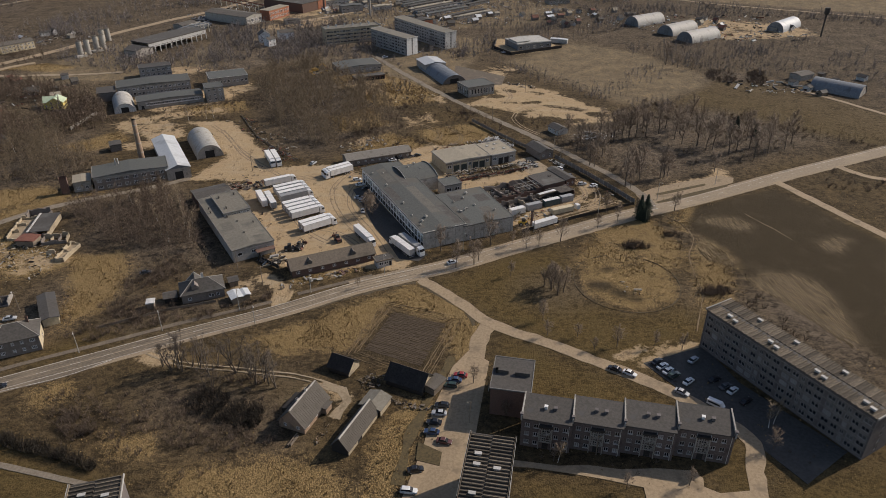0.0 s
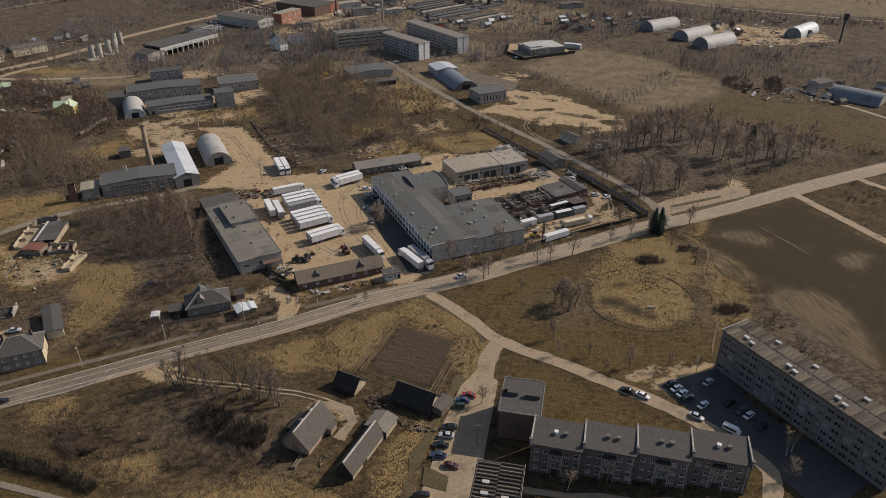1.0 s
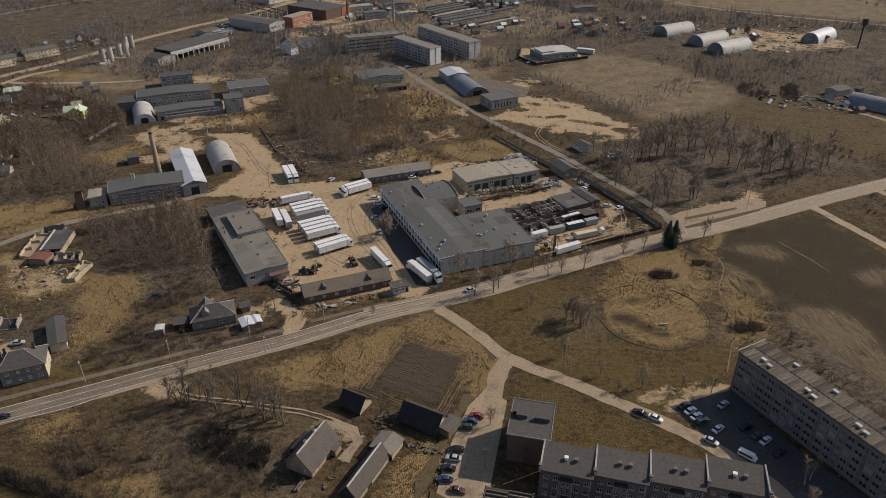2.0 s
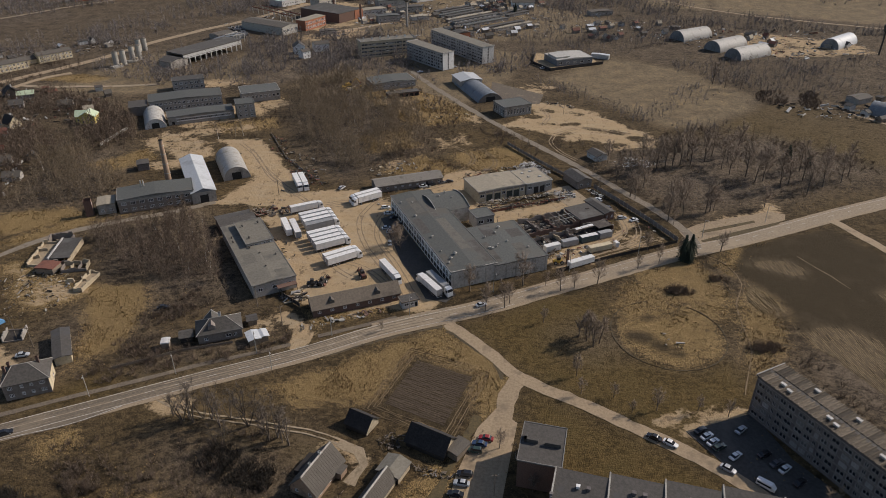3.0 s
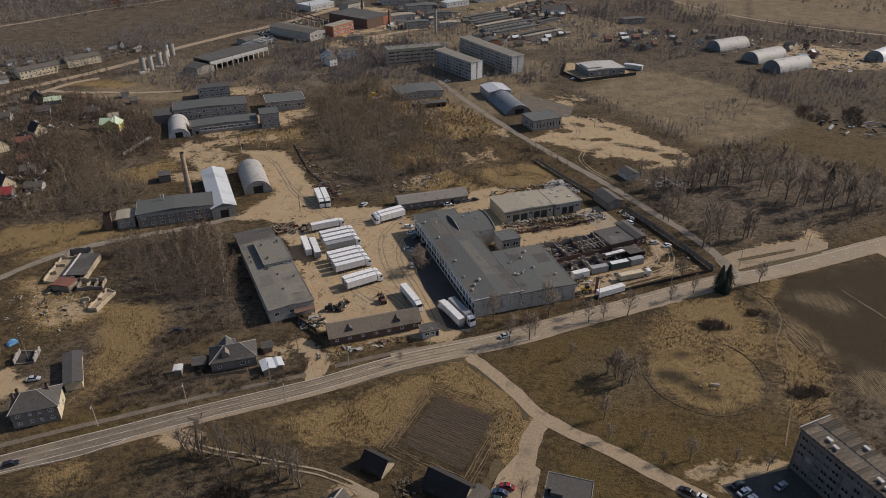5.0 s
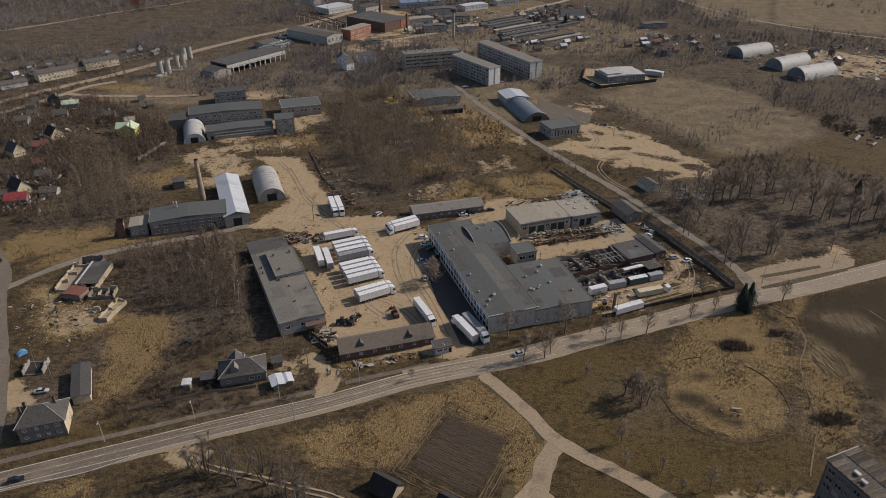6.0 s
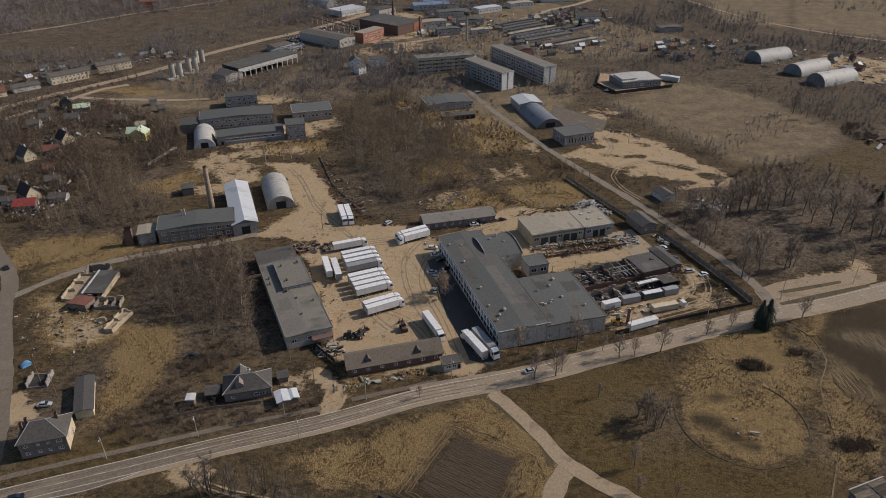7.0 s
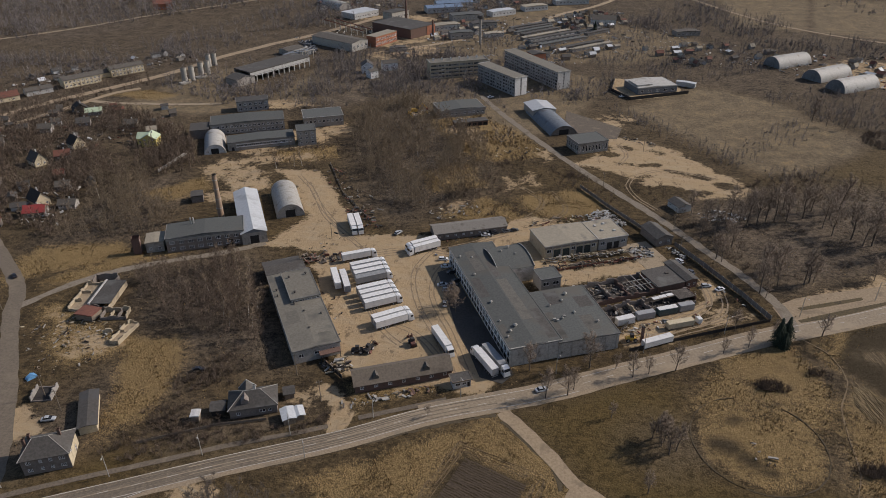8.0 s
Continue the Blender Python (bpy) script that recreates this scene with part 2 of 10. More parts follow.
BLACK_FELT = surface("tarred_black_roof", (0.016, 0.014, 0.013), (0.034, 0.030, 0.027), 2.0, (0.045, 0.039, 0.034), 0.4, rough=0.97, bump=0.3)
TAR_WOOD = surface("tarred_boards", (0.022, 0.019, 0.017), (0.044, 0.037, 0.031), 3.0, (0.055, 0.046, 0.038), 0.4, rough=0.9, bump=0.4, stretch=(6, 6, 0.6))
WOOD = surface("grey_weathered_timber", (0.17, 0.135, 0.10), (0.27, 0.215, 0.16), 3.0, (0.12, 0.1, 0.08), 0.4, rough=0.9, bump=0.5, stretch=(5, 5, 0.5))
EDGE = surface("dull_roof_edging", (0.165, 0.158, 0.145), (0.235, 0.225, 0.205), 2.0, (0.12, 0.11, 0.1), 0.5, rough=0.8, bump=0.1)
TRIM = surface("pale_flashing", (0.40, 0.385, 0.355), (0.52, 0.50, 0.465), 2.0, (0.3, 0.27, 0.23), 0.5, rough=0.7, bump=0.1)
BLOCK_FRAME = surface("greyed_window_frames", (0.30, 0.295, 0.285), (0.42, 0.41, 0.40), 2.0, rough=0.7, bump=0.0, vary=0.3)
WINDOW_FRAME = surface("white_window_frames", (0.62, 0.615, 0.60), (0.78, 0.77, 0.75), 2.0, rough=0.6, bump=0.0)
CONCRETE = surface("bare_concrete", (0.30, 0.285, 0.25), (0.41, 0.385, 0.34), 1.8, (0.22, 0.2, 0.17), 0.35, rough=0.93, bump=0.4)
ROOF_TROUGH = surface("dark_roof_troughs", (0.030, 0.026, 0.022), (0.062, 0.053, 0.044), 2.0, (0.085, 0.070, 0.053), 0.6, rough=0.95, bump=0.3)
BURNT = surface("charred_debris", (0.040, 0.034, 0.029), (0.098, 0.082, 0.068), 2.4, (0.15, 0.125, 0.10), 0.5, rough=0.95, bump=0.5)
ROOF_PAN = surface("brown_roof_troughs", (0.062, 0.050, 0.037), (0.125, 0.100, 0.072), 1.6, (0.17, 0.14, 0.102), 0.35, rough=0.95, bump=0.3, vary=0.5)
SLAB = surface("ribbed_concrete_roof_slabs", (0.138, 0.110, 0.077), (0.205, 0.166, 0.119), 2.2, (0.14, 0.115, 0.088), 0.5, rough=0.93, bump=0.4, vary=0.42)
RUST = surface("rusty_sheet", (0.13, 0.052, 0.036), (0.21, 0.085, 0.055), 2.0, (0.09, 0.05, 0.04), 0.4, rough=0.85, bump=0.3)
RED_ROOF = surface("red_sheet_roof", (0.30, 0.045, 0.04), (0.40, 0.065, 0.055), 1.5, rough=0.6, bump=0.1)
GREEN_ROOF = surface("pale_green_sheet_roof", (0.42, 0.50, 0.33), (0.52, 0.60, 0.42), 1.5, rough=0.6, bump=0.1)
YELLOW_WALL = surface("yellow_plaster", (0.62, 0.50, 0.14), (0.70, 0.57, 0.19), 1.5, rough=0.9, bump=0.1)
# far twigs greyed and blued: distance haze put into their colour
HAZE_TWIG = surface("hazed_distant_twigs", (0.162, 0.139, 0.127), (0.262, 0.230, 0.213), 0.2, rough=0.95, bump=0.0, island=0.3)
BARK = surface("grey_brown_bark", (0.085, 0.068, 0.054), (0.150, 0.122, 0.095), 4.0, rough=0.95, bump=0.5)
TWIG = surface("bare_twigs", (0.172, 0.130, 0.084), (0.280, 0.214, 0.142), 0.5, rough=0.95, bump=0.0, island=0.3)
CROWN = surface("fine_dark_twigs", (0.150, 0.114, 0.084), (0.250, 0.194, 0.147), 0.5, rough=0.95, bump=0.0, island=0.25)
# near-black twigs: shadow within hedge and orchard put into the colour
SHADOW_BRUSH = surface("shadow_black_brush", (0.026, 0.022, 0.016), (0.066, 0.053, 0.038), 0.5, rough=0.95, bump=0.0, island=0.3)
BRUSH = surface("dark_bare_brush", (0.105, 0.076, 0.054), (0.190, 0.140, 0.100), 0.5, rough=0.95, bump=0.0, island=0.3)
MEADOW_TURF = surface("worn_grass", (0.062, 0.048, 0.022), (0.125, 0.09, 0.04), 1.6, (0.05, 0.037, 0.02), 0.3, rough=0.97, bump=0.5)
BIRCH = surface("birch_bark", (0.42, 0.40, 0.36), (0.58, 0.55, 0.50), 2.5, (0.1, 0.09, 0.08), 1.2, rough=0.8, bump=0.2)
NEEDLES = surface("dark_spruce_needles", (0.016, 0.024, 0.014), (0.036, 0.048, 0.026), 2.0, rough=0.9, bump=0.0)
STRAW = surface("dry_straw_tufts", (0.16, 0.106, 0.045), (0.35, 0.240, 0.106), 0.35, (0.14, 0.094, 0.045), 0.06, rough=0.95, bump=0.0, island=0.45)
TRAILER_WHITE = surface("white_trailer_sides", (0.66, 0.645, 0.61), (0.76, 0.745, 0.71), 0.8, (0.56, 0.55, 0.53), 0.5, rough=0.5, bump=0.0, vary=0.06)
TRAILER_GREY = surface("grey_tarpaulin_side", (0.25, 0.25, 0.25), (0.33, 0.33, 0.325), 0.8, (0.2, 0.2, 0.195), 0.4, rough=0.6, bump=0.1)
TYRE = surface("tyre_rubber", (0.02, 0.02, 0.02), (0.035, 0.034, 0.033), 6.0, rough=0.85, bump=0.0)
CHASSIS = surface("dark_chassis_steel", (0.035, 0.033, 0.032), (0.07, 0.065, 0.06), 3.0, rough=0.7, metal=0.3, bump=0.0)


def plain(name, colour, rough=0.4, metal=0.0, coat=0.0):
    m, nt, bsdf = nodes_of(name)
    bsdf.inputs["Base Color"].default_value = (*colour, 1)
    bsdf.inputs["Roughness"].default_value, bsdf.inputs["Metallic"].default_value = rough, metal
    bsdf.inputs["Coat Weight"].default_value = coat
    return m


PALE_PLASTER = surface("weathered_cream_plaster", (0.36, 0.295, 0.20), (0.46, 0.385, 0.27), 1.5, (0.29, 0.235, 0.165), 0.35, rough=0.92, bump=0.2)
GLASS = plain("car_glass", (0.020, 0.022, 0.026), 0.12)


def curtained():
    """Window panes: most are dark, some have pale curtains close behind the glass."""
    m, nt, bsdf = nodes_of("window_pane")
    pick = nt.nodes.new("ShaderNodeObjectInfo").outputs["Random"]
    nt.links.new(add_mix(nt, add_ramp(nt, pick, 0.60, 1.0), (0.020, 0.021, 0.024), (0.26, 0.255, 0.245)), bsdf.inputs["Base Color"])
    bsdf.inputs["Roughness"].default_value = 0.14
    return m


PANE = curtained()
# near-black panel colour that stands for unlit insides
HOLLOW = surface("painted_dark_opening", (0.012, 0.011, 0.011), (0.028, 0.026, 0.024), 2.0, rough=0.9, bump=0.0)


# ---- building blocks ----
def part(name, bm, material, parent, label=""):
    """Links a bmesh as one mesh object under a thing or a part; material may be a list, by face index."""
    me = bpy.data.meshes.new(name)
    bm.to_mesh(me)
    bm.free()
    for m in material if isinstance(material, (list, tuple)) else [material]:
        me.materials.append(m)
    ob = new(name, me)
    ob.parent = parent
    return tagged(ob, label)


def thing(name, x, y, angle, label, category, group="", kind="", z=0.0):
    ob = new(name)
    ob.empty_display_size = 0.5
    ob.matrix_world = pose(x, y, z, 0, 0, angle)
    return tagged(ob, label, category, group, kind)


def same_mesh(name, mesh, parent, matrix, label=""):
    ob = new(name, mesh)
    ob.parent, ob.matrix_basis = parent, matrix
    return tagged(ob, label)


def box(bm, x0, y0, z0, x1, y1, z1, mat_index=0, bevel=0.0):
    vs = [bm.verts.new((x, y, z)) for x in (x0, x1) for y in (y0, y1) for z in (z0, z1)]
    faces = [bm.faces.new([vs[i] for i in f]) for f in ((0, 1, 3, 2), (4, 6, 7, 5), (0, 4, 5, 1), (2, 3, 7, 6), (0, 2, 6, 4), (1, 5, 7, 3))]
    for f in faces:
        f.material_index = mat_index
    if bevel:
        bmesh.ops.bevel(bm, geom=list({e for f in faces for e in f.edges}), offset=bevel, segments=1, affect="EDGES")
    return vs


def boxed(*args, **kw):
    bm = bmesh.new()
    box(bm, *args, **kw)
    return bm


def poly(bm, pts, mat_index=0):
    f = bm.faces.new([bm.verts.new(p) for p in pts])
    f.material_index = mat_index
    return f


def prism(bm, outline, y0, y1, mat_index=0):
    """A solid of one outline (x, z), anticlockwise, from y0 to y1."""
    a = [bm.verts.new((x, y0, z)) for x, z in outline]
    b = [bm.verts.new((x, y1, z)) for x, z in outline]
    made = [bm.faces.new(a), bm.faces.new(b[::-1])]
    for i in range(len(a)):
        j = (i + 1) % len(a)
        made.append(bm.faces.new((a[j], a[i], b[i], b[j])))
    for f in made:
        f.material_index = mat_index


def tube(bm, p, q, r0, r1, sides=8, mat_index=0, caps=True):
    p, q = Vector(p), Vector(q)
    axis = (q - p).normalized()
    u = axis.orthogonal().normalized()
    v = axis.cross(u)
    ring = [[bm.verts.new(c + r * (math.cos(2 * math.pi * i / sides) * u + math.sin(2 * math.pi * i / sides) * v)) for i in range(sides)] for c, r in ((p, r0), (q, r1))]
    for i in range(sides):
        j = (i + 1) % sides
        bm.faces.new((ring[0][i], ring[0][j], ring[1][j], ring[1][i])).material_index = mat_index
    if caps:
        bm.faces.new(ring[0][::-1]).material_index = mat_index
        bm.faces.new(ring[1]).material_index = mat_index


def facade(bm, m, length, z0, z1, holes, thick=0.3):
    """One wall from (0, 0) along x in the frame m, outside towards -y, with holes (x, z, w, h) that go through it."""
    xs = sorted({0.0, length, *[round(v, 3) for x, z, w, h in holes for v in (x, x + w)]})
    zs = sorted({z0, z1, *[round(v, 3) for x, z, w, h in holes for v in (z, z + h)]})
    cache = {}

    def vert(x, y, z):
        key = (x, y, z)
        if key not in cache:
            cache[key] = bm.verts.new(m @ Vector(key))
        return cache[key]

    for xa, xb in zip(xs, xs[1:]):
        for za, zb in zip(zs, zs[1:]):
            cx, cz = (xa + xb) / 2, (za + zb) / 2
            if any(x < cx < x + w and z < cz < z + h for x, z, w, h in holes):
                continue
            bm.faces.new((vert(xa, 0, za), vert(xb, 0, za), vert(xb, 0, zb), vert(xa, 0, zb)))
    for x, z, w, h in holes:
        x, xb, z, zb = round(x, 3), round(x + w, 3), round(z, 3), round(z + h, 3)
        for a, b in (((x, z), (xb, z)), ((xb, z), (xb, zb)), ((xb, zb), (x, zb)), ((x, zb), (x, z))):
            poly(bm, [m @ Vector(p) for p in ((a[0], 0, a[1]), (a[0], thick, a[1]), (b[0], thick, b[1]), (b[0], 0, b[1]))])


WINDOW_MESHES = {}


def lattice(bm, xs, zs, y0, y1):
    """A flat frame in one piece: bars at the even steps of xs and zs, open between them."""
    at = {}

    def vert(i, k, y):
        if (i, k, y) not in at:
            at[i, k, y] = bm.verts.new((xs[i], y, zs[k]))
        return at[i, k, y]

    def solid(i, k):
        return 0 <= i < len(xs) - 1 and 0 <= k < len(zs) - 1 and (i % 2 == 0 or k % 2 == 0)

    for i in range(len(xs) - 1):
        for k in range(len(zs) - 1):
            if not solid(i, k):
                continue
            ring = [(i, k), (i + 1, k), (i + 1, k + 1), (i, k + 1)]
            bm.faces.new([vert(a, b, y0) for a, b in ring])
            for (a, b), (c, d), (di, dk) in zip(ring, ring[1:] + ring[:1], ((0, -1), (1, 0), (0, 1), (-1, 0))):
                if not solid(i + di, k + dk):
                    bm.faces.new((vert(c, d, y0), vert(a, b, y0), vert(a, b, y1), vert(c, d, y1)))


def window_mesh(w, h, bars, frame_mat, inset):
    """A window of frame and mullions with a pane behind, set back in its hole. Origin: the hole's lower left corner, outside towards -y."""
    key = (round(w, 2), round(h, 2), bars, frame_mat.name, inset)
    if key not in WINDOW_MESHES:
        f = min(0.14, w * 0.12)
        fr = bmesh.new()
        xs = [0.0, f]
        for k in range(1, bars):
            xs += [w * k / bars - f / 2, w * k / bars + f / 2]
        lattice(fr, xs + [w - f, w], [0.0, f, h - f, h], inset, inset + 0.08)
        pn = boxed(f * 0.5, inset + 0.05, f * 0.5, w - f * 0.5, inset + 0.065, h - f * 0.5)
        out = []
        for bm, mt, nm in ((fr, frame_mat, "window"), (pn, PANE, "pane")):
            me = bpy.data.meshes.new(nm)
            bm.to_mesh(me)
            bm.free()
            me.materials.append(mt)
            out.append(me)
        WINDOW_MESHES[key] = out
    return WINDOW_MESHES[key]


def add_windows(parent, m, holes, bars=2, frame_mat=None, inset=0.05):
    for x, z, w, h in holes:
        fr, pn = window_mesh(w, h, bars, frame_mat or WINDOW_FRAME, inset)
        ob = same_mesh("window", fr, parent, m @ Matrix.Translation((x, 0, z)))
        same_mesh("pane", pn, ob, Matrix())


def add_doors(parent, m, holes, material, name="door"):
    for x, z, w, h in holes:
        bm = boxed(x + 0.02, 0.14, z, x + w - 0.02, 0.22, z + h - 0.02)
        bm.transform(m)
        part(name, bm, material, parent)


def wall_frames(w, d):
    """Front, right, back and left: frames whose x runs along the wall and whose -y is outside."""
    return {
        "front": (Matrix.Translation((-w / 2, -d / 2, 0)), w),
        "right": (Matrix.Translation((w / 2, -d / 2, 0)) @ Matrix.Rotation(radians(90), 4, "Z"), d),
        "back": (Matrix.Translation((w / 2, d / 2, 0)) @ Matrix.Rotation(radians(180), 4, "Z"), w),
        "left": (Matrix.Translation((-w / 2, d / 2, 0)) @ Matrix.Rotation(radians(-90), 4, "Z"), d),
    }


def row(n, length, z, w, h, start=None, gap=None):
    """n holes side by side, evenly spread over a wall unless start and gap say otherwise."""
    if n == 0:
        return []
    step = gap or length / n
    first = start if start is not None else (step - w) / 2
    return [(first + i * step, z, w, h) for i in range(n)]


FOOTPRINTS = []


def shell(owner, w, d, h, material, windows=None, doors=None, bars=2, door_mat=None, frame_mat=None, name="wall"):
    """Four walls with their holes; windows and doors: side -> holes."""
    FOOTPRINTS.append((owner.location.x, owner.location.y, owner.rotation_euler.z, w / 2, d / 2))
    windows, doors = windows or {}, doors or {}
    bm = bmesh.new()
    for side, (m, length) in wall_frames(w, d).items():
        facade(bm, m, length, 0.0, h, windows.get(side, []) + doors.get(side, []))
    wall = part(name, bm, material, owner)
    for side, (m, length) in wall_frames(w, d).items():
        add_windows(owner, m, windows.get(side, []), bars, frame_mat)
        add_doors(owner, m, doors.get(side, []), door_mat or HOLLOW)
    return wall


def flat_roof(owner, w, d, h, material, over=0.25, thick=0.35, trim=None, pitch=0.0):
    bm = bmesh.new()
    nx, ny = max(2, int(w / 6)), max(2, int(d / 6))
    rng = random.Random(int(w * 10 + d * 100))
    prism(bm, [(-w / 2 - over, h), (w / 2 + over, h), (w / 2 + over, h + thick), (0, h + thick + pitch), (-w / 2 - over, h + thick)], -d / 2 - over, d / 2 + over)
    roof = part("roof", bm, material, owner)
    if trim:
        for side, (m, length) in wall_frames(w + 2 * over, d + 2 * over).items():
            bm = boxed(-0.02, -0.03, h + thick - 0.22, length + 0.02, 0.18, h + thick + 0.16)
            bm.transform(m)
            part("roof_edge", bm, trim, roof)
    return roof


def gable_roof(owner, w, d, h, rise, material, over=0.45, thick=0.18, ends=None, along="x"):
    """A ridge along x (or y) over walls of height h; ends: material of the gable walls."""
    if along == "y":
        w, d = d, w
    bm = bmesh.new()
    k = rise / (d / 2)
    for s in (-1, 1):
        y0, z0, y1, z1 = s * (d / 2 + over), h - over * k, 0, h + rise
        quad = [(-w / 2 - over, y0, z0), (w / 2 + over, y0, z0), (w / 2 + over, y1, z1), (-w / 2 - over, y1, z1)]
        top = [bm.verts.new((x, y, z + thick)) for x, y, z in quad]
        low = [bm.verts.new(p) for p in quad]
        bm.faces.new(top if s < 0 else top[::-1])
        bm.faces.new(low[::-1] if s < 0 else low)
        for i in range(4):
            j = (i + 1) % 4
            bm.faces.new((low[i], low[j], top[j], top[i]))
    bmesh.ops.recalc_face_normals(bm, faces=bm.faces)
    turn = Matrix.Rotation(radians(90), 4, "Z") if along == "y" else Matrix()
    bm.transform(turn)
    roof = part("roof", bm, material, owner)
    for s in (-1, 1):
        g = bmesh.new()
        x0, x1 = (s * w / 2, s * (w / 2 - 0.25))
        for a, b in ((x0, x1),):
            va = [g.verts.new((a, y, z)) for y, z in ((-d / 2, h), (d / 2, h), (0, h + rise))]
            vb = [g.verts.new((b, y, z)) for y, z in ((-d / 2, h), (d / 2, h), (0, h + rise))]
            g.faces.new(va), g.faces.new(vb[::-1])
            for i in range(3):
                g.faces.new((va[i], vb[i], vb[(i + 1) % 3], va[(i + 1) % 3]))
        bmesh.ops.recalc_face_normals(g, faces=g.faces)
        g.transform(turn)
        part("gable", g, ends or WOOD, owner)
    return roof


# ---- ground ----
def inside_and_gap(px, py, pts):
    """For arrays of places: whether they lie in the polygon, and how far they are from its edge."""
    inside = np.zeros(px.shape, bool)
    gap = np.full(px.shape, 1e9)
    for (xa, ya), (xb, yb) in zip(pts, pts[1:] + pts[:1]):
        cross = ((ya > py) != (yb > py)) & (px < (xb - xa) * (py - ya) / ((yb - ya) or 1e-9) + xa)
        inside ^= cross
        ex, ey = xb - xa, yb - ya
        s = np.clip(((px - xa) * ex + (py - ya) * ey) / (ex * ex + ey * ey + 1e-9), 0, 1)
        gap = np.minimum(gap, np.hypot(px - xa - s * ex, py - ya - s * ey))
    return inside, gap


def covering(px, py, polygons, soft):
    out = np.zeros(px.shape)
    for pts in polygons:
        x0, x1 = min(p[0] for p in pts) - soft, max(p[0] for p in pts) + soft
        y0, y1 = min(p[1] for p in pts) - soft, max(p[1] for p in pts) + soft
        near = (px > x0) & (px < x1) & (py > y0) & (py < y1)
        inn, gap = inside_and_gap(px[near], py[near], pts)
        v = np.clip(0.5 + np.where(inn, gap, -gap) / soft / 2, 0, 1)
        out[near] = np.maximum(out[near], v)
    return out


def ellipse(x, y, rx, ry, turn=0.0, n=14):
    c, s = math.cos(radians(turn)), math.sin(radians(turn))
    return [(x + rx * math.cos(a) * c - ry * math.sin(a) * s, y + rx * math.cos(a) * s + ry * math.sin(a) * c) for a in [2 * math.pi * i / n for i in range(n)]]


def strip(pts, half):
    """A polygon round a line."""
    left, right = [], []
    for i, (x, y) in enumerate(pts):
        xa, ya = pts[max(i - 1, 0)]
        xb, yb = pts[min(i + 1, len(pts) - 1)]
        n = math.hypot(xb - xa, yb - ya)
        nx, ny = -(yb - ya) / n * half, (xb - xa) / n * half
        left.append((x + nx, y + ny)), right.append((x - nx, y - ny))
    return left + right[::-1]


MAIN_ROAD = [(-260, 86), (-175, 135.5), (-134, 158.0), (-107.5, 171.8), (-85.4, 183.4), (-56, 198.0), (-30, 213.0), (3.3, 227.6), (30, 242.2), (59, 257.8), (82, 270.3), (111, 283.6), (140, 298.2), (171.7, 314.8), (236, 346.2), (420, 437), (900, 670)]
JUNCTION_LANE = [(-8.2, 217.3), (3.3, 205.3), (16.1, 190), (32.4, 179.9), (47, 170.3), (57.6, 163.2), (69, 154.4), (77.3, 145.9), (83.6, 135.3), (80.5, 126), (77, 110), (74, 85)]
PARK_LANE = [(16.1, 190), (12.2, 181.2), (9.5, 166.9), (5.6, 149.3), (2.2, 134.1), (-3.5, 119), (-9, 100), (-14, 70)]
EAST_LANE = [(160, 308), (169.5, 285.2), (176.5, 268.4), (183.9, 251.5), (215, 180), (250, 100)]
EAST_LANE_2 = [(199, 328), (204.2, 317.5), (215.6, 308.7), (260, 296)]
FENCE_LANE = [(93.4, 276), (92.4, 291), (82.4, 313.6), (69.3, 335.3), (54.7, 359.5), (38, 384.8), (22.6, 406.8), (7.4, 431.1), (-13.3, 465.7), (-35, 505.3), (-52, 540)]
WEST_LANE = [(-300, 335), (-234.3, 281), (-208, 257), (-199.6, 242.4), (-190.1, 229.3), (-174, 208), (-161.9, 191), (-150, 172), (-143, 155)]
TRACK = [(-199.8, 246), (-190.8, 260.7), (-183.9, 270), (-174.8, 277.4), (-158.4, 287.5), (-139.1, 297.4), (-123.4, 309.1)]
FAR_ROAD = [(-430, 320), (-380, 420), (-357.1, 472.2), (-344.1, 496.3), (-321.2, 533.8), (-302, 572), (-287.3, 617), (-273, 644.8), (-257.3, 673.9), (-235, 708.9), (-215, 749.5), (-190, 800)]
FAR_LANE = [(-352, 425), (-335.8, 462.9), (-327.7, 487.5), (-320.4, 506.9), (-307.3, 520.8)]
FAR_LANE_2 = [(-327.7, 487.5), (-306.4, 485), (-287.6, 486.9), (-258.5, 489.2), (-230.9, 495.5)]
FIELD_ROAD_WEST = [(-620, 560), (-528.3, 650.2), (-480.7, 707.5), (-441.7, 775.6), (-390.7, 840), (-330, 930)]
FIELD_ROAD_EAST = [(120, 1040), (153.5, 949), (204, 840), (251.7, 782), (320, 738), (480, 660), (620, 590)]
TOWN_LANE = [(-60, 740), (-22.7, 800), (4, 848.6), (33.5, 885.3), (60, 935)]
TOWN_LANE_2 = [(-150, 655), (-110, 690), (-60, 740)]
FARM_TRACK = [(-97, 176), (-88, 171.2), (-79.6, 168), (-61.4, 165.4), (-45, 162.6), (-37, 159.9), (-33, 158)]
YARD_DRIVE = [(-57, 194), (-57.4, 207), (-61, 214.5), (-68, 220.5)]
FOOTPATH = [(95, 271), (101.1, 264.9), (103.6, 255.7), (103.5, 249.8), (100.6, 242.6), (97.2, 235.8), (95.7, 226.7), (94.7, 218.2), (93.6, 207.5), (90.3, 199.4), (84.4, 185.5)]
SIDE_PATH = [(-150, 136.5), (-114.8, 127.4), (-90.7, 121.3), (-80, 118.5)]

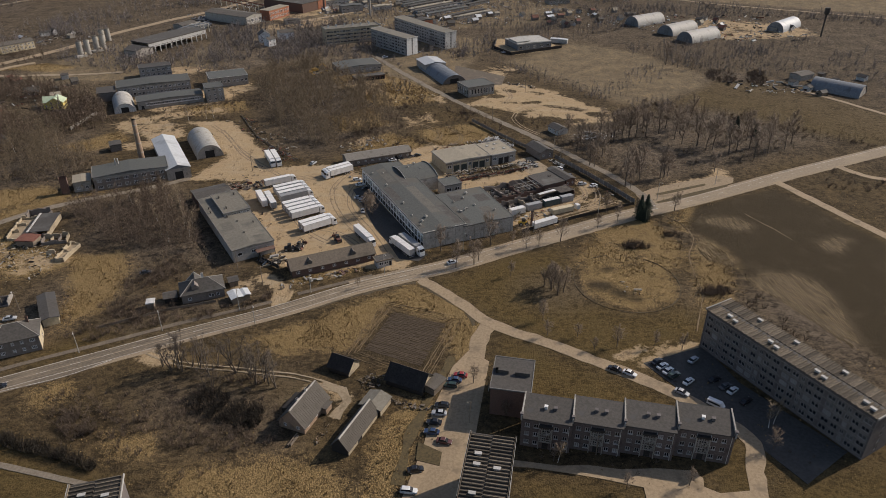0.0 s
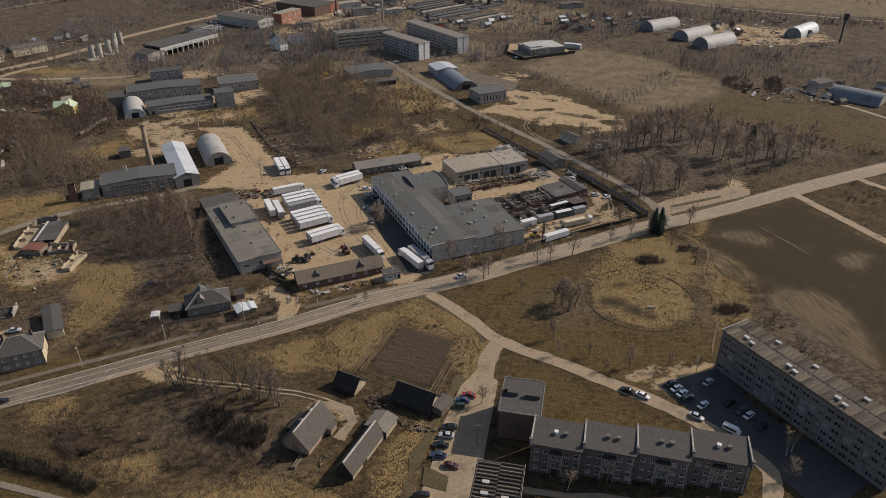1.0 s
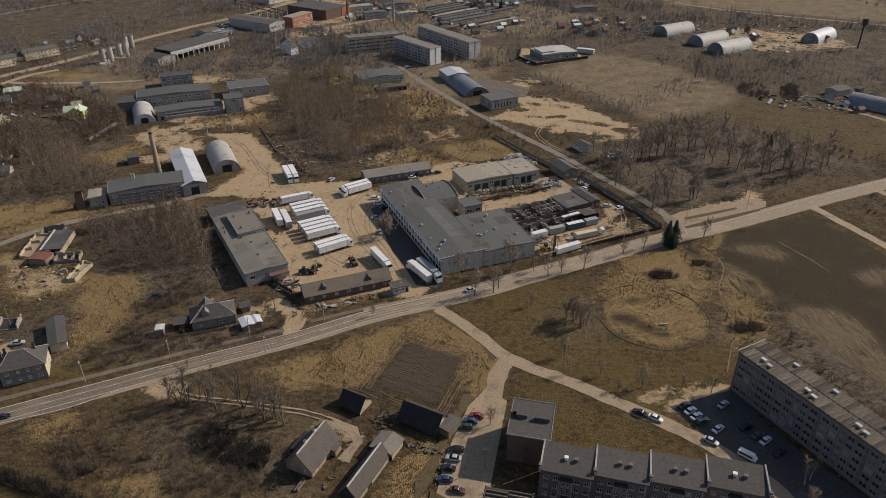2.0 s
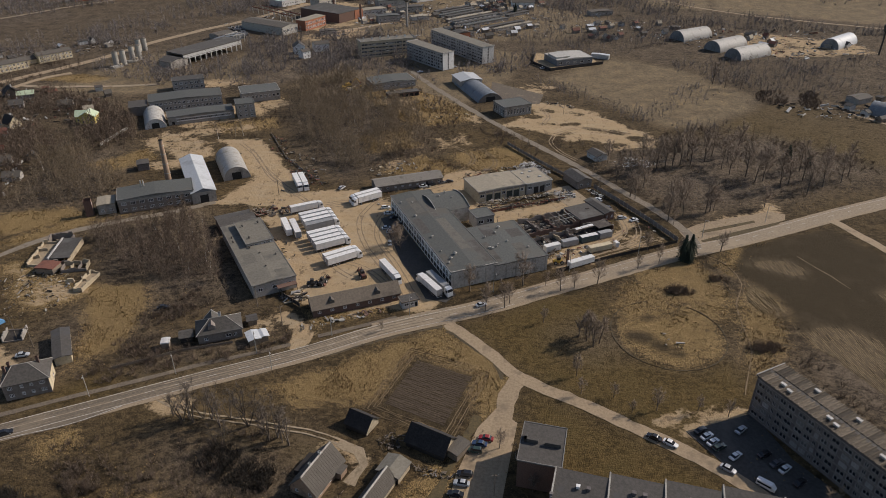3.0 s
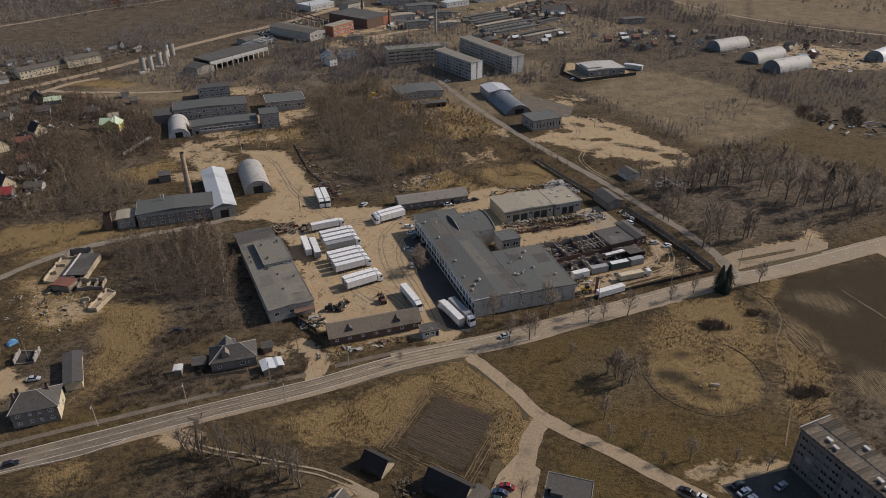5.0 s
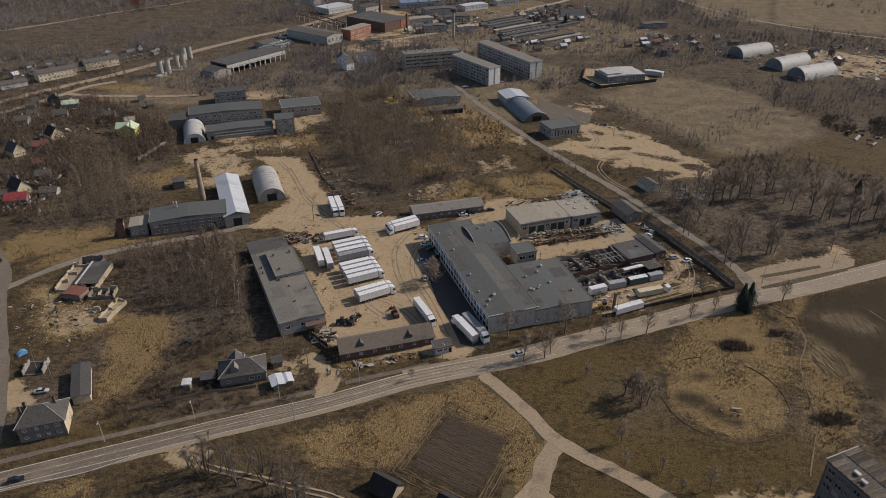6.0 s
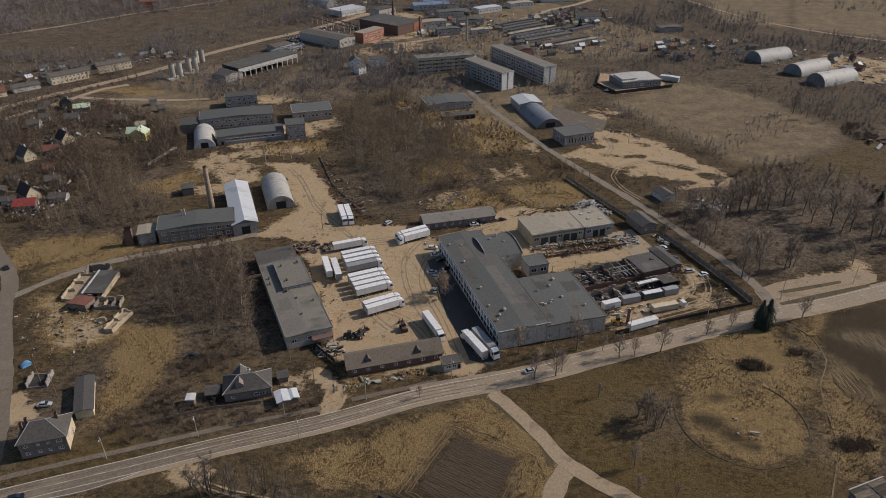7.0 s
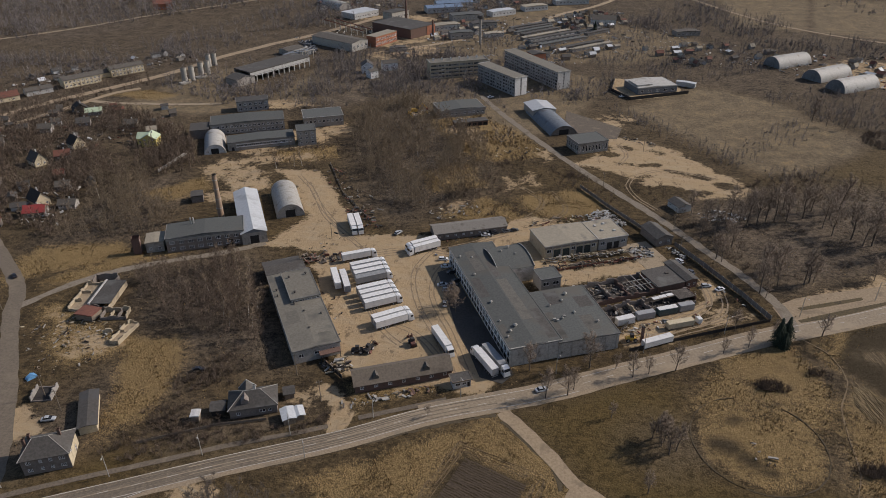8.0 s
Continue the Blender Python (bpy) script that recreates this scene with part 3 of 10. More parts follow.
SAND = [
    [(55, 171.5), (59, 172.4), (77, 178.8), (76.5, 180.6), (65, 177.2), (57, 174.4)],
    [(-30, 316), (-26, 340), (10, 350), (2, 330), (12, 312), (18, 300), (-2, 294), (-20, 310)],
    [(-63.5, 227.5), (-95.6, 293.5), (-92.9, 322), (-51.2, 327), (-41.9, 316.7), (-22, 272), (-7, 238), (-14.4, 224)],
    [(-125, 307), (-112.8, 336.2), (-132, 369.6), (-149.2, 389.8), (-127.4, 393.1), (-111.3, 372.8), (-81.9, 321), (-89.1, 305)],
    [(-52, 322), (-7.2, 341), (9.8, 351.1), (-6.3, 354), (-24, 341)],
    [(-3, 300), (43.7, 320), (48.5, 312.3), (1, 290)],
    [(28, 263.5), (63, 295), (64.6, 311), (82.3, 284), (34.6, 256)],
    [(41.1, 565.5), (53.4, 545.9), (90, 564), (92, 590), (45.4, 600)],
    [(-168, 192), (-154, 180), (-147, 186), (-158, 197)],
    [(60, 168), (76, 180), (86, 180), (72, 166)],
    [(-97, 178), (-84, 174), (-86, 168), (-96, 170)],
    [(-39.0, 159.6), (-34.2, 158.8), (-29.6, 156.2), (-24.1, 154.5), (-27.6, 150.2), (-29.5, 144.0), (-31.2, 143.0), (-31.2, 150.6), (-35.2, 155.5), (-39.1, 157.4)],
]
THIN_SAND = [
    [(-60, 208), (-28, 222), (-24, 228), (-56, 216)],
    [(-180, 640), (-120, 690), (-90, 660), (-140, 625)], [(14, 480), (40, 520), (58, 505), (34, 472)],
    [(-75, 470), (-50, 486), (-30, 450), (-55, 436)], [(-30, 400), (-8, 410), (2, 392), (-20, 380)], [(-58, 356), (-40, 372), (-30, 360), (-46, 346)], [(-14, 440), (2, 446), (8, 424), (-6, 418)],
    [(-200, 395), (-140, 420), (-120, 412), (-165, 390)],
    [(-190, 343), (-160.1, 378), (-146.1, 390.2), (-140, 366), (-155, 345)],
    [(-201, 392), (-184.6, 404), (-165.1, 405.2), (-151.8, 387.3), (-146.3, 367.5), (-169.8, 356.5), (-186, 372)],
    [(89, 292), (111.9, 311.5), (141.8, 325.5), (150, 316), (136, 306), (96, 284)],
    [(-205, 430), (-130, 475), (-120, 462), (-140, 420), (-180, 400)],
    [(190, 640), (240, 690), (330, 660), (330, 610), (240, 590)],
    [(-185, 690), (-120, 760), (-90, 720), (-150, 665)],
    [(-230, 500), (-190, 520), (-160, 500), (-195, 480)],
    [(-68, 222), (-77, 224), (-80, 214), (-72, 203), (-60, 206)],
    [(-66, 218), (-50, 216), (-20, 232), (-24, 236), (-55, 224)],
    [(-222, 790), (-170, 830), (-120, 800), (-160, 745)],
]
# dark scrub on the sandy yard, where no sand shows
PATCHY_SAND = [[(35.2, 447.8), (31, 471), (52.8, 466.5), (73.3, 450.2), (84, 436.4), (91.5, 420.5), (100, 413.5), (107.2, 401.7), (95.1, 388.2), (76.3, 386), (66.3, 394.2), (51.8, 400), (36.9, 414), (12.2, 421)]]
RUIN_YARD = [[(-192, 247), (-186, 254), (-168.1, 242), (-157.1, 241.8), (-143.8, 229.5), (-149.4, 219.6), (-159.5, 216), (-171.0, 222.6), (-180, 236)]]
ISLANDS = [ellipse(70, 290, 7, 3.0, 30), ellipse(65, 281, 6, 2.4, 28), ellipse(73.5, 284.5, 4, 2.6, 60), ellipse(61, 291, 4, 2, 20), ellipse(56, 271, 8, 1.6, 27), ellipse(56, 427.7, 6, 3.0, 20), ellipse(42, 427, 5, 3, 0), ellipse(45, 452, 6, 3.5, -20), ellipse(64.6, 396, 6, 4, 10), ellipse(49, 384, 6, 4, 0), ellipse(36, 439, 4, 3, 0), ellipse(70, 418, 7, 2.2, -25), ellipse(52, 410, 6, 2.5, 30), ellipse(82, 414, 6, 3.2, -30), ellipse(93, 404, 8, 3.4, -30), ellipse(78, 394, 7, 3, 10), ellipse(62, 448, 5, 2.4, -40)]
STRAW_ON = [
    [(-40, 415), (-20, 440), (-40, 480), (-75, 500), (-84, 486), (-56, 440)],
    [(-60, 181), (-36, 198), (-7, 216), (8.9, 195), (14, 188), (10, 175), (4, 169), (0, 186), (-18.7, 200), (-31.3, 174)],
    [(-146, 234), (-128, 240), (-117, 222), (-118, 196), (-128, 186), (-138, 212)],
    [(-13.5, 377.5), (22, 388), (29.0, 364), (14, 356), (-5, 353), (-10.0, 364.1)], [(-33.5, 360.4), (-18.8, 367.1), (-9.2, 351.5), (-14.1, 342.8), (-23.1, 351.4), (-32.5, 352.0)], [(-46, 449), (-14.6, 461), (-3.4, 443), (-30, 429)],
    [(-50, 350), (-28, 375), (-20, 350), (-35, 342)],
    [(-70, 124), (-48, 131), (-33, 128), (-24, 122), (-22, 108), (-62, 106)],
    [(-19, 132), (-10, 153), (-4, 153), (-8, 132), (-13, 110), (-20, 112)],
    [(-92, 138), (-80, 140), (-76, 132), (-88, 128)],
    [(-60, 181), (-40, 190), (-34, 180), (-52, 172)],
    [(-122, 156), (-112, 160), (-108, 152), (-118, 148)],
    [(-205, 262), (-180, 290), (-150, 300), (-160, 292), (-190, 266)],
    [(-220, 255), (-205, 270), (-175, 290), (-190, 300), (-225, 290)],
    [(-210, 350), (-185, 375), (-172, 360), (-190, 340)],
    [(-30, 420), (0, 430), (-20, 470), (-50, 500), (-75, 470), (-50, 425)],
    [(-60, 370), (-30, 385), (-45, 420), (-70, 400)],
    [(-150, 400), (-120, 412), (-126, 430), (-165, 415)],
    [(-330, 500), (-300, 520), (-270, 510), (-280, 496)],
    [(88, 176), (96, 190), (104, 184), (95, 170)],
    [(-60, 222), (-54, 214), (-26, 226), (-30, 231)],
    [(90, 196), (95, 204), (103, 200), (98, 194)], [(113, 217), (117, 222), (122, 215), (116, 211)],
]
SPARSE_STRAW = [
    [(52, 232), (62.8, 256), (90.2, 270), (99, 244), (92, 222), (64, 219)],
    [(96, 262), (108, 278), (125, 284), (104, 258), (100, 240), (92, 220), (89, 200), (100, 196), (110, 214), (112, 238)],
]
DISC_STRAW = [ellipse(68.6, 216.5, 19.4, 19.8, 0), [(46, 226), (58, 237), (72, 238), (60, 226)]]
LAWN_ON = [
    [(-160, 138), (-122, 138), (-100, 127), (-82, 121), (-84, 112), (-130, 116), (-160, 126)],
    [(-1, 216), (28, 236), (46, 239), (47.5, 226), (46.5, 213), (52, 202), (62, 195.6), (74, 195), (84, 200), (88, 182), (76, 178), (60, 166), (47, 172), (18.4, 191)],
    [(20, 183), (34, 174), (55, 160), (70, 148), (72, 143), (26, 146), (22, 160), (17, 176)],
    [(-150, 168), (-110, 186), (-70, 202), (-68, 196), (-104, 178), (-140, 162)],
    [(-72, 160), (-52, 164), (-40, 157), (-46, 148), (-62, 152)],
    [(76, 140), (84, 128), (74, 112), (70, 122)],
    [(60, 116), (20, 124), (20, 112), (60, 104)],
    [(150, 432), (176, 404), (238, 352), (300, 400), (270, 408), (240, 448), (200, 488), (176, 462)],
    [(85, 122), (112, 128), (150, 150), (140, 90), (80, 85)],
]
STUBBLE_ON = [
    [(46, 526), (107.8, 589), (160, 552), (168, 522), (190, 492), (178, 462), (152, 440), (130, 423), (112, 427)],
    [(240, 790), (429, 703), (520, 660), (700, 700), (700, 900), (300, 1000)],
    [(-130, 680), (-120, 800), (0, 900), (140, 720), (60, 640), (-60, 640)],
    # wasteland round far blocks: stubble colour lightens it in place of haze
    [(-210, 490), (-185, 640), (-60, 640), (40, 600), (20, 510), (-30, 430), (-70, 440), (-110, 525)],
    [(-300, 470), (-290, 560), (-250, 600), (-200, 500), (-230, 470)],
    [(180, 800), (240, 790), (300, 1000), (180, 1000)],
]
SOIL_ON = [
    [(-17.5, 197.8), (1.8, 189.9), (-6.7, 166.3), (-25.9, 175.2)],
    [(113.3, 279.2), (156.5, 297.4), (180.7, 245.8), (210, 170), (150, 150), (127.6, 190.9), (114.2, 215.7), (115.5, 236.4), (103.7, 260.2)],
]
PITS = [ellipse(62.7, 224.8, 3.4, 1.9, 10), ellipse(58.0, 213.4, 5.6, 3.6, -10), ellipse(64, 208.5, 4.4, 3.0, -30), ellipse(68.8, 204.8, 3.2, 2.0, -20)]
CHAFF_ON = [
    [(110, 264.4), (117.4, 268.7), (127.3, 268.7), (132.6, 261.4), (128.3, 255.3), (121, 257.7)],
    [(112.4, 218.6), (123.6, 223.6), (133, 221.5), (138.7, 216.5), (140, 206), (138, 192), (135.3, 178.2), (130.5, 176), (128.4, 184.6), (123.2, 196.0), (117.8, 206.3)],
    [(105.2, 251.3), (109.8, 245.6), (114.4, 232), (110.5, 227.5), (103.5, 231.0), (101.8, 239.9)],
    [(152.3, 245.7), (163.2, 251.4), (167.3, 248.1), (158.6, 237.4), (153.6, 238.8)],
]
LITTER_ON = [
    [(-160, 176), (-140, 214), (-112, 232), (-106, 222), (-126, 200), (-140, 170)],
    [(-170, 279), (-128.9, 304), (-94.1, 258), (-82, 228), (-110, 222), (-150, 245)],
    [(-127.9, 490.6), (-94.7, 520.4), (-37.9, 441.3), (-25.2, 379), (-64.9, 338), (-90.1, 352), (-120.8, 438.1)],
    [(59, 372), (104.4, 399), (175, 417), (215, 360), (137.6, 318), (96.8, 300), (75.8, 330)],
    [(-235, 354), (-199, 384), (-170, 306), (-225, 290)],
    [(-200, 613), (-122, 663), (-39, 529), (-105, 532), (-158, 486)],
    [(-675, 835), (-502, 858), (-400, 720), (-495, 620)],
    [(-85, 156), (-51, 161), (-42, 150), (-46, 136), (-80, 142)],
    [(184, 478), (192, 502), (203, 507), (230, 504), (231, 494), (219, 463), (199, 469)],
    [(134, 224), (152, 194), (130, 154), (108, 184), (102, 205)],
    [(-112, 205), (-95, 200), (-70, 210), (-72, 196), (-104, 186)],
    ellipse(78.5, 242.6, 6, 2.6, 0), ellipse(95.4, 251.4, 3.8, 2.2, 0), ellipse(98.4, 209.4, 6, 2.8, 0), ellipse(41, 211, 7, 5, 20),
]

TREADS = [strip(MAIN_ROAD, 7.0), strip(JUNCTION_LANE, 4.5), strip(PARK_LANE, 6.0), strip(FENCE_LANE, 4.5), strip(WEST_LANE, 5), strip(EAST_LANE, 4.5), strip(TRACK, 4), strip(FAR_ROAD, 6)]


def graded(marks):
    """Coordinates from pairs of a start and the step that holds from there to the next mark."""
    out = []
    for (a, step), (b, _) in zip(marks, marks[1:]):
        n = max(1, round((b - a) / step))
        out += [a + (b - a) * i / n for i in range(n)]
    return np.array(out + [marks[-1][0]])


def build_ground():
    gx = graded([(-3200, 160), (-700, 6.5), (-215, 2.25), (205, 3.2), (350, 7), (620, 160), (3200, 1)])
    gy = graded([(-600, 60), (60, 2.1), (330, 2.6), (480, 3.6), (620, 5), (960, 40), (1600, 250), (4200, 1)])
    px, py = [a.ravel() for a in np.meshgrid(gx, gy)]
    sand = np.maximum(np.maximum(covering(px, py, SAND, 5.0), 0.58 * covering(px, py, THIN_SAND, 7.0)), np.maximum(0.92 * covering(px, py, PATCHY_SAND, 6.0), 0.5 * covering(px, py, RUIN_YARD, 6.0)))
    straw = np.maximum(np.maximum(covering(px, py, STRAW_ON, 5.0), 0.8 * covering(px, py, RUIN_YARD, 5.0)), np.maximum(0.74 * covering(px, py, SPARSE_STRAW, 5.0), 0.74 * covering(px, py, DISC_STRAW, 2.5)))
    lawn = covering(px, py, LAWN_ON, 5.0)
    soil = np.maximum(covering(px, py, SOIL_ON, 1.2), covering(px, py, PITS, 1.5))
    litter = covering(px, py, LITTER_ON, 14.0)
    chaff = covering(px, py, CHAFF_ON, 3.0)
    stubble = covering(px, py, STUBBLE_ON, 6.0)
    tread = covering(px, py, TREADS, 3.0)
    sand *= 1 - 0.9 * covering(px, py, ISLANDS, 4.0)
    for path, half in ((YARD_DRIVE, 3.0), (SIDE_PATH, 0.1)):
        sand = np.maximum(sand, covering(px, py, [strip(path, half)], 1.0) * 0.9)
    # grows with distance; greys far ground as haze would, through the litter cover
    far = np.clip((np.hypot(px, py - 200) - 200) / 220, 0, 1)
    hump = np.array([noise.noise((x * 0.09, y * 0.09, 0)) + 0.6 * noise.noise((x * 0.35, y * 0.35, 5)) for x, y in zip(px, py)])
    flat = np.clip(np.maximum(sand, np.maximum(tread, soil * 0.7)), 0, 1)
    z = -0.14 * (1 - flat) + 0.13 * hump * (1 - flat) - 0.01
    n = len(gx)
    i = np.arange(len(gy) - 1)[:, None] * n + np.arange(n - 1)[None, :]
    quads = np.stack([i, i + 1, i + n + 1, i + n], -1).reshape(-1, 4)
    me = bpy.data.meshes.new("ground")
    me.vertices.add(len(px))
    me.vertices.foreach_set("co", np.stack([px, py, z], -1).ravel())
    me.loops.add(quads.size)
    me.loops.foreach_set("vertex_index", quads.ravel())
    me.polygons.add(len(quads))
    me.polygons.foreach_set("loop_start", np.arange(len(quads)) * 4)
    me.polygons.foreach_set("use_smooth", np.ones(len(quads), bool))
    me.update(calc_edges=True)
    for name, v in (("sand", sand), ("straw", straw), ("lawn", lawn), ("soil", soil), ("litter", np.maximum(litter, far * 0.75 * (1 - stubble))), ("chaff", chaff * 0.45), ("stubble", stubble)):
        me.attributes.new(name, "FLOAT", "POINT").data.foreach_set("value", v.astype(np.float32))
    me.materials.append(GROUND)
    return tagged(new("ground", me), "dead spring grass, straw, bare earth and sandy yards", "ground", kind="structure")


ground = build_ground()


def smooth_line(pts, step=3.0):
    out = []
    for i in range(len(pts) - 1):
        p0, p1, p2, p3 = [Vector(pts[max(0, min(len(pts) - 1, i + k))]) for k in (-1, 0, 1, 2)]
        n = max(1, int((p2 - p1).length / step))
        for j in range(n):
            s = j / n
            out.append(0.5 * (2 * p1 + (p2 - p0) * s + (2 * p0 - 5 * p1 + 4 * p2 - p3) * s * s + (3 * p1 - p0 - 3 * p2 + p3) * s ** 3))
    return out + [Vector(pts[-1])]


def ribbon_mesh(name, line, left, right, top, material, rag=0.0, bottom=-0.5, seed=1):
    """A low slab along a line, from left to right of it in metres, with ragged edges."""
    rng = random.Random(seed)
    bm = bmesh.new()
    rows = []
    for i, p in enumerate(line):
        d = (line[min(i + 1, len(line) - 1)] - line[max(i - 1, 0)]).normalized()
        nrm = Vector((-d.y, d.x))
        a, b = p + nrm * (left + rng.uniform(-rag, rag)), p + nrm * (right + rng.uniform(-rag, rag))
        rows.append([bm.verts.new((*a, bottom)), bm.verts.new((*a, top)), bm.verts.new((*b, top)), bm.verts.new((*b, bottom))])
    for r, s in zip(rows, rows[1:]):
        for k in range(3):
            bm.faces.new((r[k], r[k + 1], s[k + 1], s[k]))
    bmesh.ops.recalc_face_normals(bm, faces=bm.faces)
    me = bpy.data.meshes.new(name)
    bm.to_mesh(me)
    bm.free()
    me.materials.append(material)
    return me


def road(name, pts, width, material, top=0.05, rag=0.12, label="", shoulder=0.0, seed=1):
    line = smooth_line(pts)
    ob = tagged(new(name, ribbon_mesh(name, line, -width / 2, width / 2, top, material, rag, seed=seed)), label, "road", kind="structure")
    if shoulder:  # the left one narrows where a grass verge takes its place
        for side in (-1, 1):
            run = line if side < 0 else [p for p in line if p.x > -34]
            sh = new("shoulder", ribbon_mesh("shoulder", run, side * (width / 2 - 0.3), side * (width / 2 + shoulder), top - 0.012, SHOULDER, 0.16, seed=seed + 3 + side))
            sh.parent = ob
    return ob, line


def dashes(owner, line, offset, dash, gap, width=0.14, top=0.07, start=0, stop=None):
    """Painted lines along a road; gap 0: unbroken."""
    stop = len(line) if stop is None else stop
    step = max(1, int((dash + gap) / 3.0))
    on = max(1, int(dash / 3.0))
    for i in range(start, min(stop, len(line) - on - 1), step):
        seg = line[i:i + on + 1]
        ob = new("lane_line", ribbon_mesh("lane_line", seg, offset - width / 2, offset + width / 2, top, LINE_PAINT, 0.0, bottom=top - 0.015))
        ob.parent = owner


main_road, main_line = road("main_road", MAIN_ROAD, 6.4, ASPHALT, rag=0.05, label="worn dusty asphalt road with faded white lane lines", shoulder=1.6)
for off in (-1.5, 1.5):
    for k, x1 in enumerate((-58, -18, -76, -34, -92, -8, -48)):  # dark streaks that wear out one by one before the junction
        c = off - 1.29 + k * 0.37
        lane = new("travelled_lane", ribbon_mesh("travelled_lane", [p for p in main_line if p.x < x1], c, c + 0.33 + 0.05 * (k % 2), 0.056 + 0.0006 * k, LANE_ASPHALT, 0.07, bottom=0.03, seed=int(off * 10) + 40 + k))
        lane.parent = main_road
dashes(main_road, main_line, 0.0, 3, 6, width=0.14, start=20, stop=170)
dashes(main_road, main_line, 2.98, 90, 0, width=0.16, start=10, stop=170)
dashes(main_road, main_line, -2.98, 90, 0, width=0.16, start=10, stop=75)
road("junction_lane", JUNCTION_LANE, 4.8, CONCRETE_ROAD, 0.06, 0.35, "dusty pale lane that bends past a park", seed=2)
road("parking_lane", PARK_LANE, 5.5, CONCRETE_ROAD, 0.045, 0.4, "dusty pale lane with parked cars along it", seed=3)
road("side_lane", EAST_LANE, 4.6, CONCRETE_ROAD, 0.045, 0.25, "narrow pale lane beside a dark field", seed=4)
road("side_lane", EAST_LANE_2, 4.0, CONCRETE_ROAD, 0.045, 0.25, "short pale lane off the main road", seed=5)
road("works_lane", FENCE_LANE, 4.2, LANE_DUST, 0.055, 0.4, "straight dusty lane along a works fence", seed=6)
road("back_lane", WEST_LANE, 6.0, LANE_ASPHALT, 0.045, 0.3, "grey lane beside the ruined farm building", seed=7)
road("dirt_track", TRACK, 3.6, LANE_DUST, 0.03, 0.5, "worn track towards the brick workshop", seed=8)
road("far_road", FAR_ROAD, 7.5, CONCRETE_ROAD, 0.05, 0.3, "pale straight road past silos and cottages", seed=9)
for s in (-0.85, 0.85):
    tagged(new("wheel_track", ribbon_mesh("wheel_track", smooth_line(FARM_TRACK, 2.0), s - 0.28, s + 0.28, 0.02, DIRT_TRACK, 0.14, seed=31)), "pale wheel track to the farmhouse", "track", kind="structure")
road("meadow_footpath", FOOTPATH, 0.38, RUT, -0.01, 0.12, "narrow trodden footpath through a meadow", seed=19)
VERGE_WAYS = ([(-150, 157.8), (-128, 169.6), (-102, 182.7), (-88, 190.0), (-73, 196.6), (-60.5, 202.6)], [(-52.2, 207.6), (-39.8, 213.6), (-26.5, 220.3)])
for k, pts in enumerate(VERGE_WAYS):
    road("verge_footway", pts, 1.9, VERGE_TAR, 0.03, 0.12, "old grey tarred footway beyond a grass verge", seed=20 + k)
road("side_footpath", SIDE_PATH, 1.7, LANE_DUST, 0.02, 0.08, "narrow worn footpath beside a hedge", seed=18)
road("hangar_lane", [(236, 458), (242, 448.5), (252, 435), (264, 414), (290, 372), (330, 330)], 3.6, CONCRETE_ROAD, 0.045, 0.35, "pale lane past the blue-grey hangar", seed=23)
road("far_lane", FAR_LANE, 5.0, CONCRETE_ROAD, 0.045, 0.3, "pale lane among cottages", seed=10)
road("far_lane", FAR_LANE_2, 4.5, DIRT_TRACK, 0.04, 0.4, "pale dirt lane among gardens", seed=11)
road("field_road", FIELD_ROAD_WEST, 4.5, DIRT_TRACK, 0.05, 1.2, "pale straight road through distant fields", seed=12)
road("field_road", FIELD_ROAD_EAST, 4.5, CONCRETE_ROAD, 0.05, 0.4, "pale straight road through distant fields", seed=13)
road("town_lane", TOWN_LANE, 6.0, CONCRETE_ROAD, 0.045, 0.5, "pale lane through allotment gardens", seed=14)
road("town_lane", TOWN_LANE_2, 5.0, CONCRETE_ROAD, 0.045, 0.5, "pale lane behind the factory", seed=15)


def slab_area(name, pts, top, material, label, category="pavement"):
    bm = bmesh.new()
    a = [bm.verts.new((x, y, top)) for x, y in pts]
    b = [bm.verts.new((x, y, -0.5)) for x, y in pts]
    bm.faces.new(a)
    for i in range(len(a)):
        bm.faces.new((a[i], a[(i + 1) % len(a)], b[(i + 1) % len(a)], b[i]))
    bmesh.ops.recalc_face_normals(bm, faces=bm.faces)
    me = bpy.data.meshes.new(name)
    bm.to_mesh(me)
    bm.free()
    me.materials.append(material)
    return tagged(new(name, me), label, category, kind="structure")


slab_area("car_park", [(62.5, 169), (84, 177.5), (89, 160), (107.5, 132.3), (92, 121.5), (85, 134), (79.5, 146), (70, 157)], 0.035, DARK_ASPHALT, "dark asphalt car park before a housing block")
slab_area("parking_strip", [(8.4, 175.3), (2.9, 166.9), (-2.6, 149.3), (-5.2, 134), (-10.9, 114), (4, 114), (8.2, 134), (11, 150), (14.5, 169.6)], 0.035, CONCRETE_ROAD, "dusty parking strip beside the lane")
slab_area("grass_island", [(-6.6, 135.6), (-0.2, 131.9), (-0.8, 127.2), (-7.0, 129.2)], 0.14, MEADOW_TURF, "worn grass island in the parking strip", "lawn")
slab_area("bus_bay", [(-175, 131.0), (-150, 145.2), (-131.7, 154.3), (-118.3, 160.0), (-111.8, 163.6), (-102.6, 170.6), (-106, 170.4), (-134, 155.6), (-175, 133.0)], 0.04, LANE_ASPHALT, "grey asphalt bus bay beside the road")
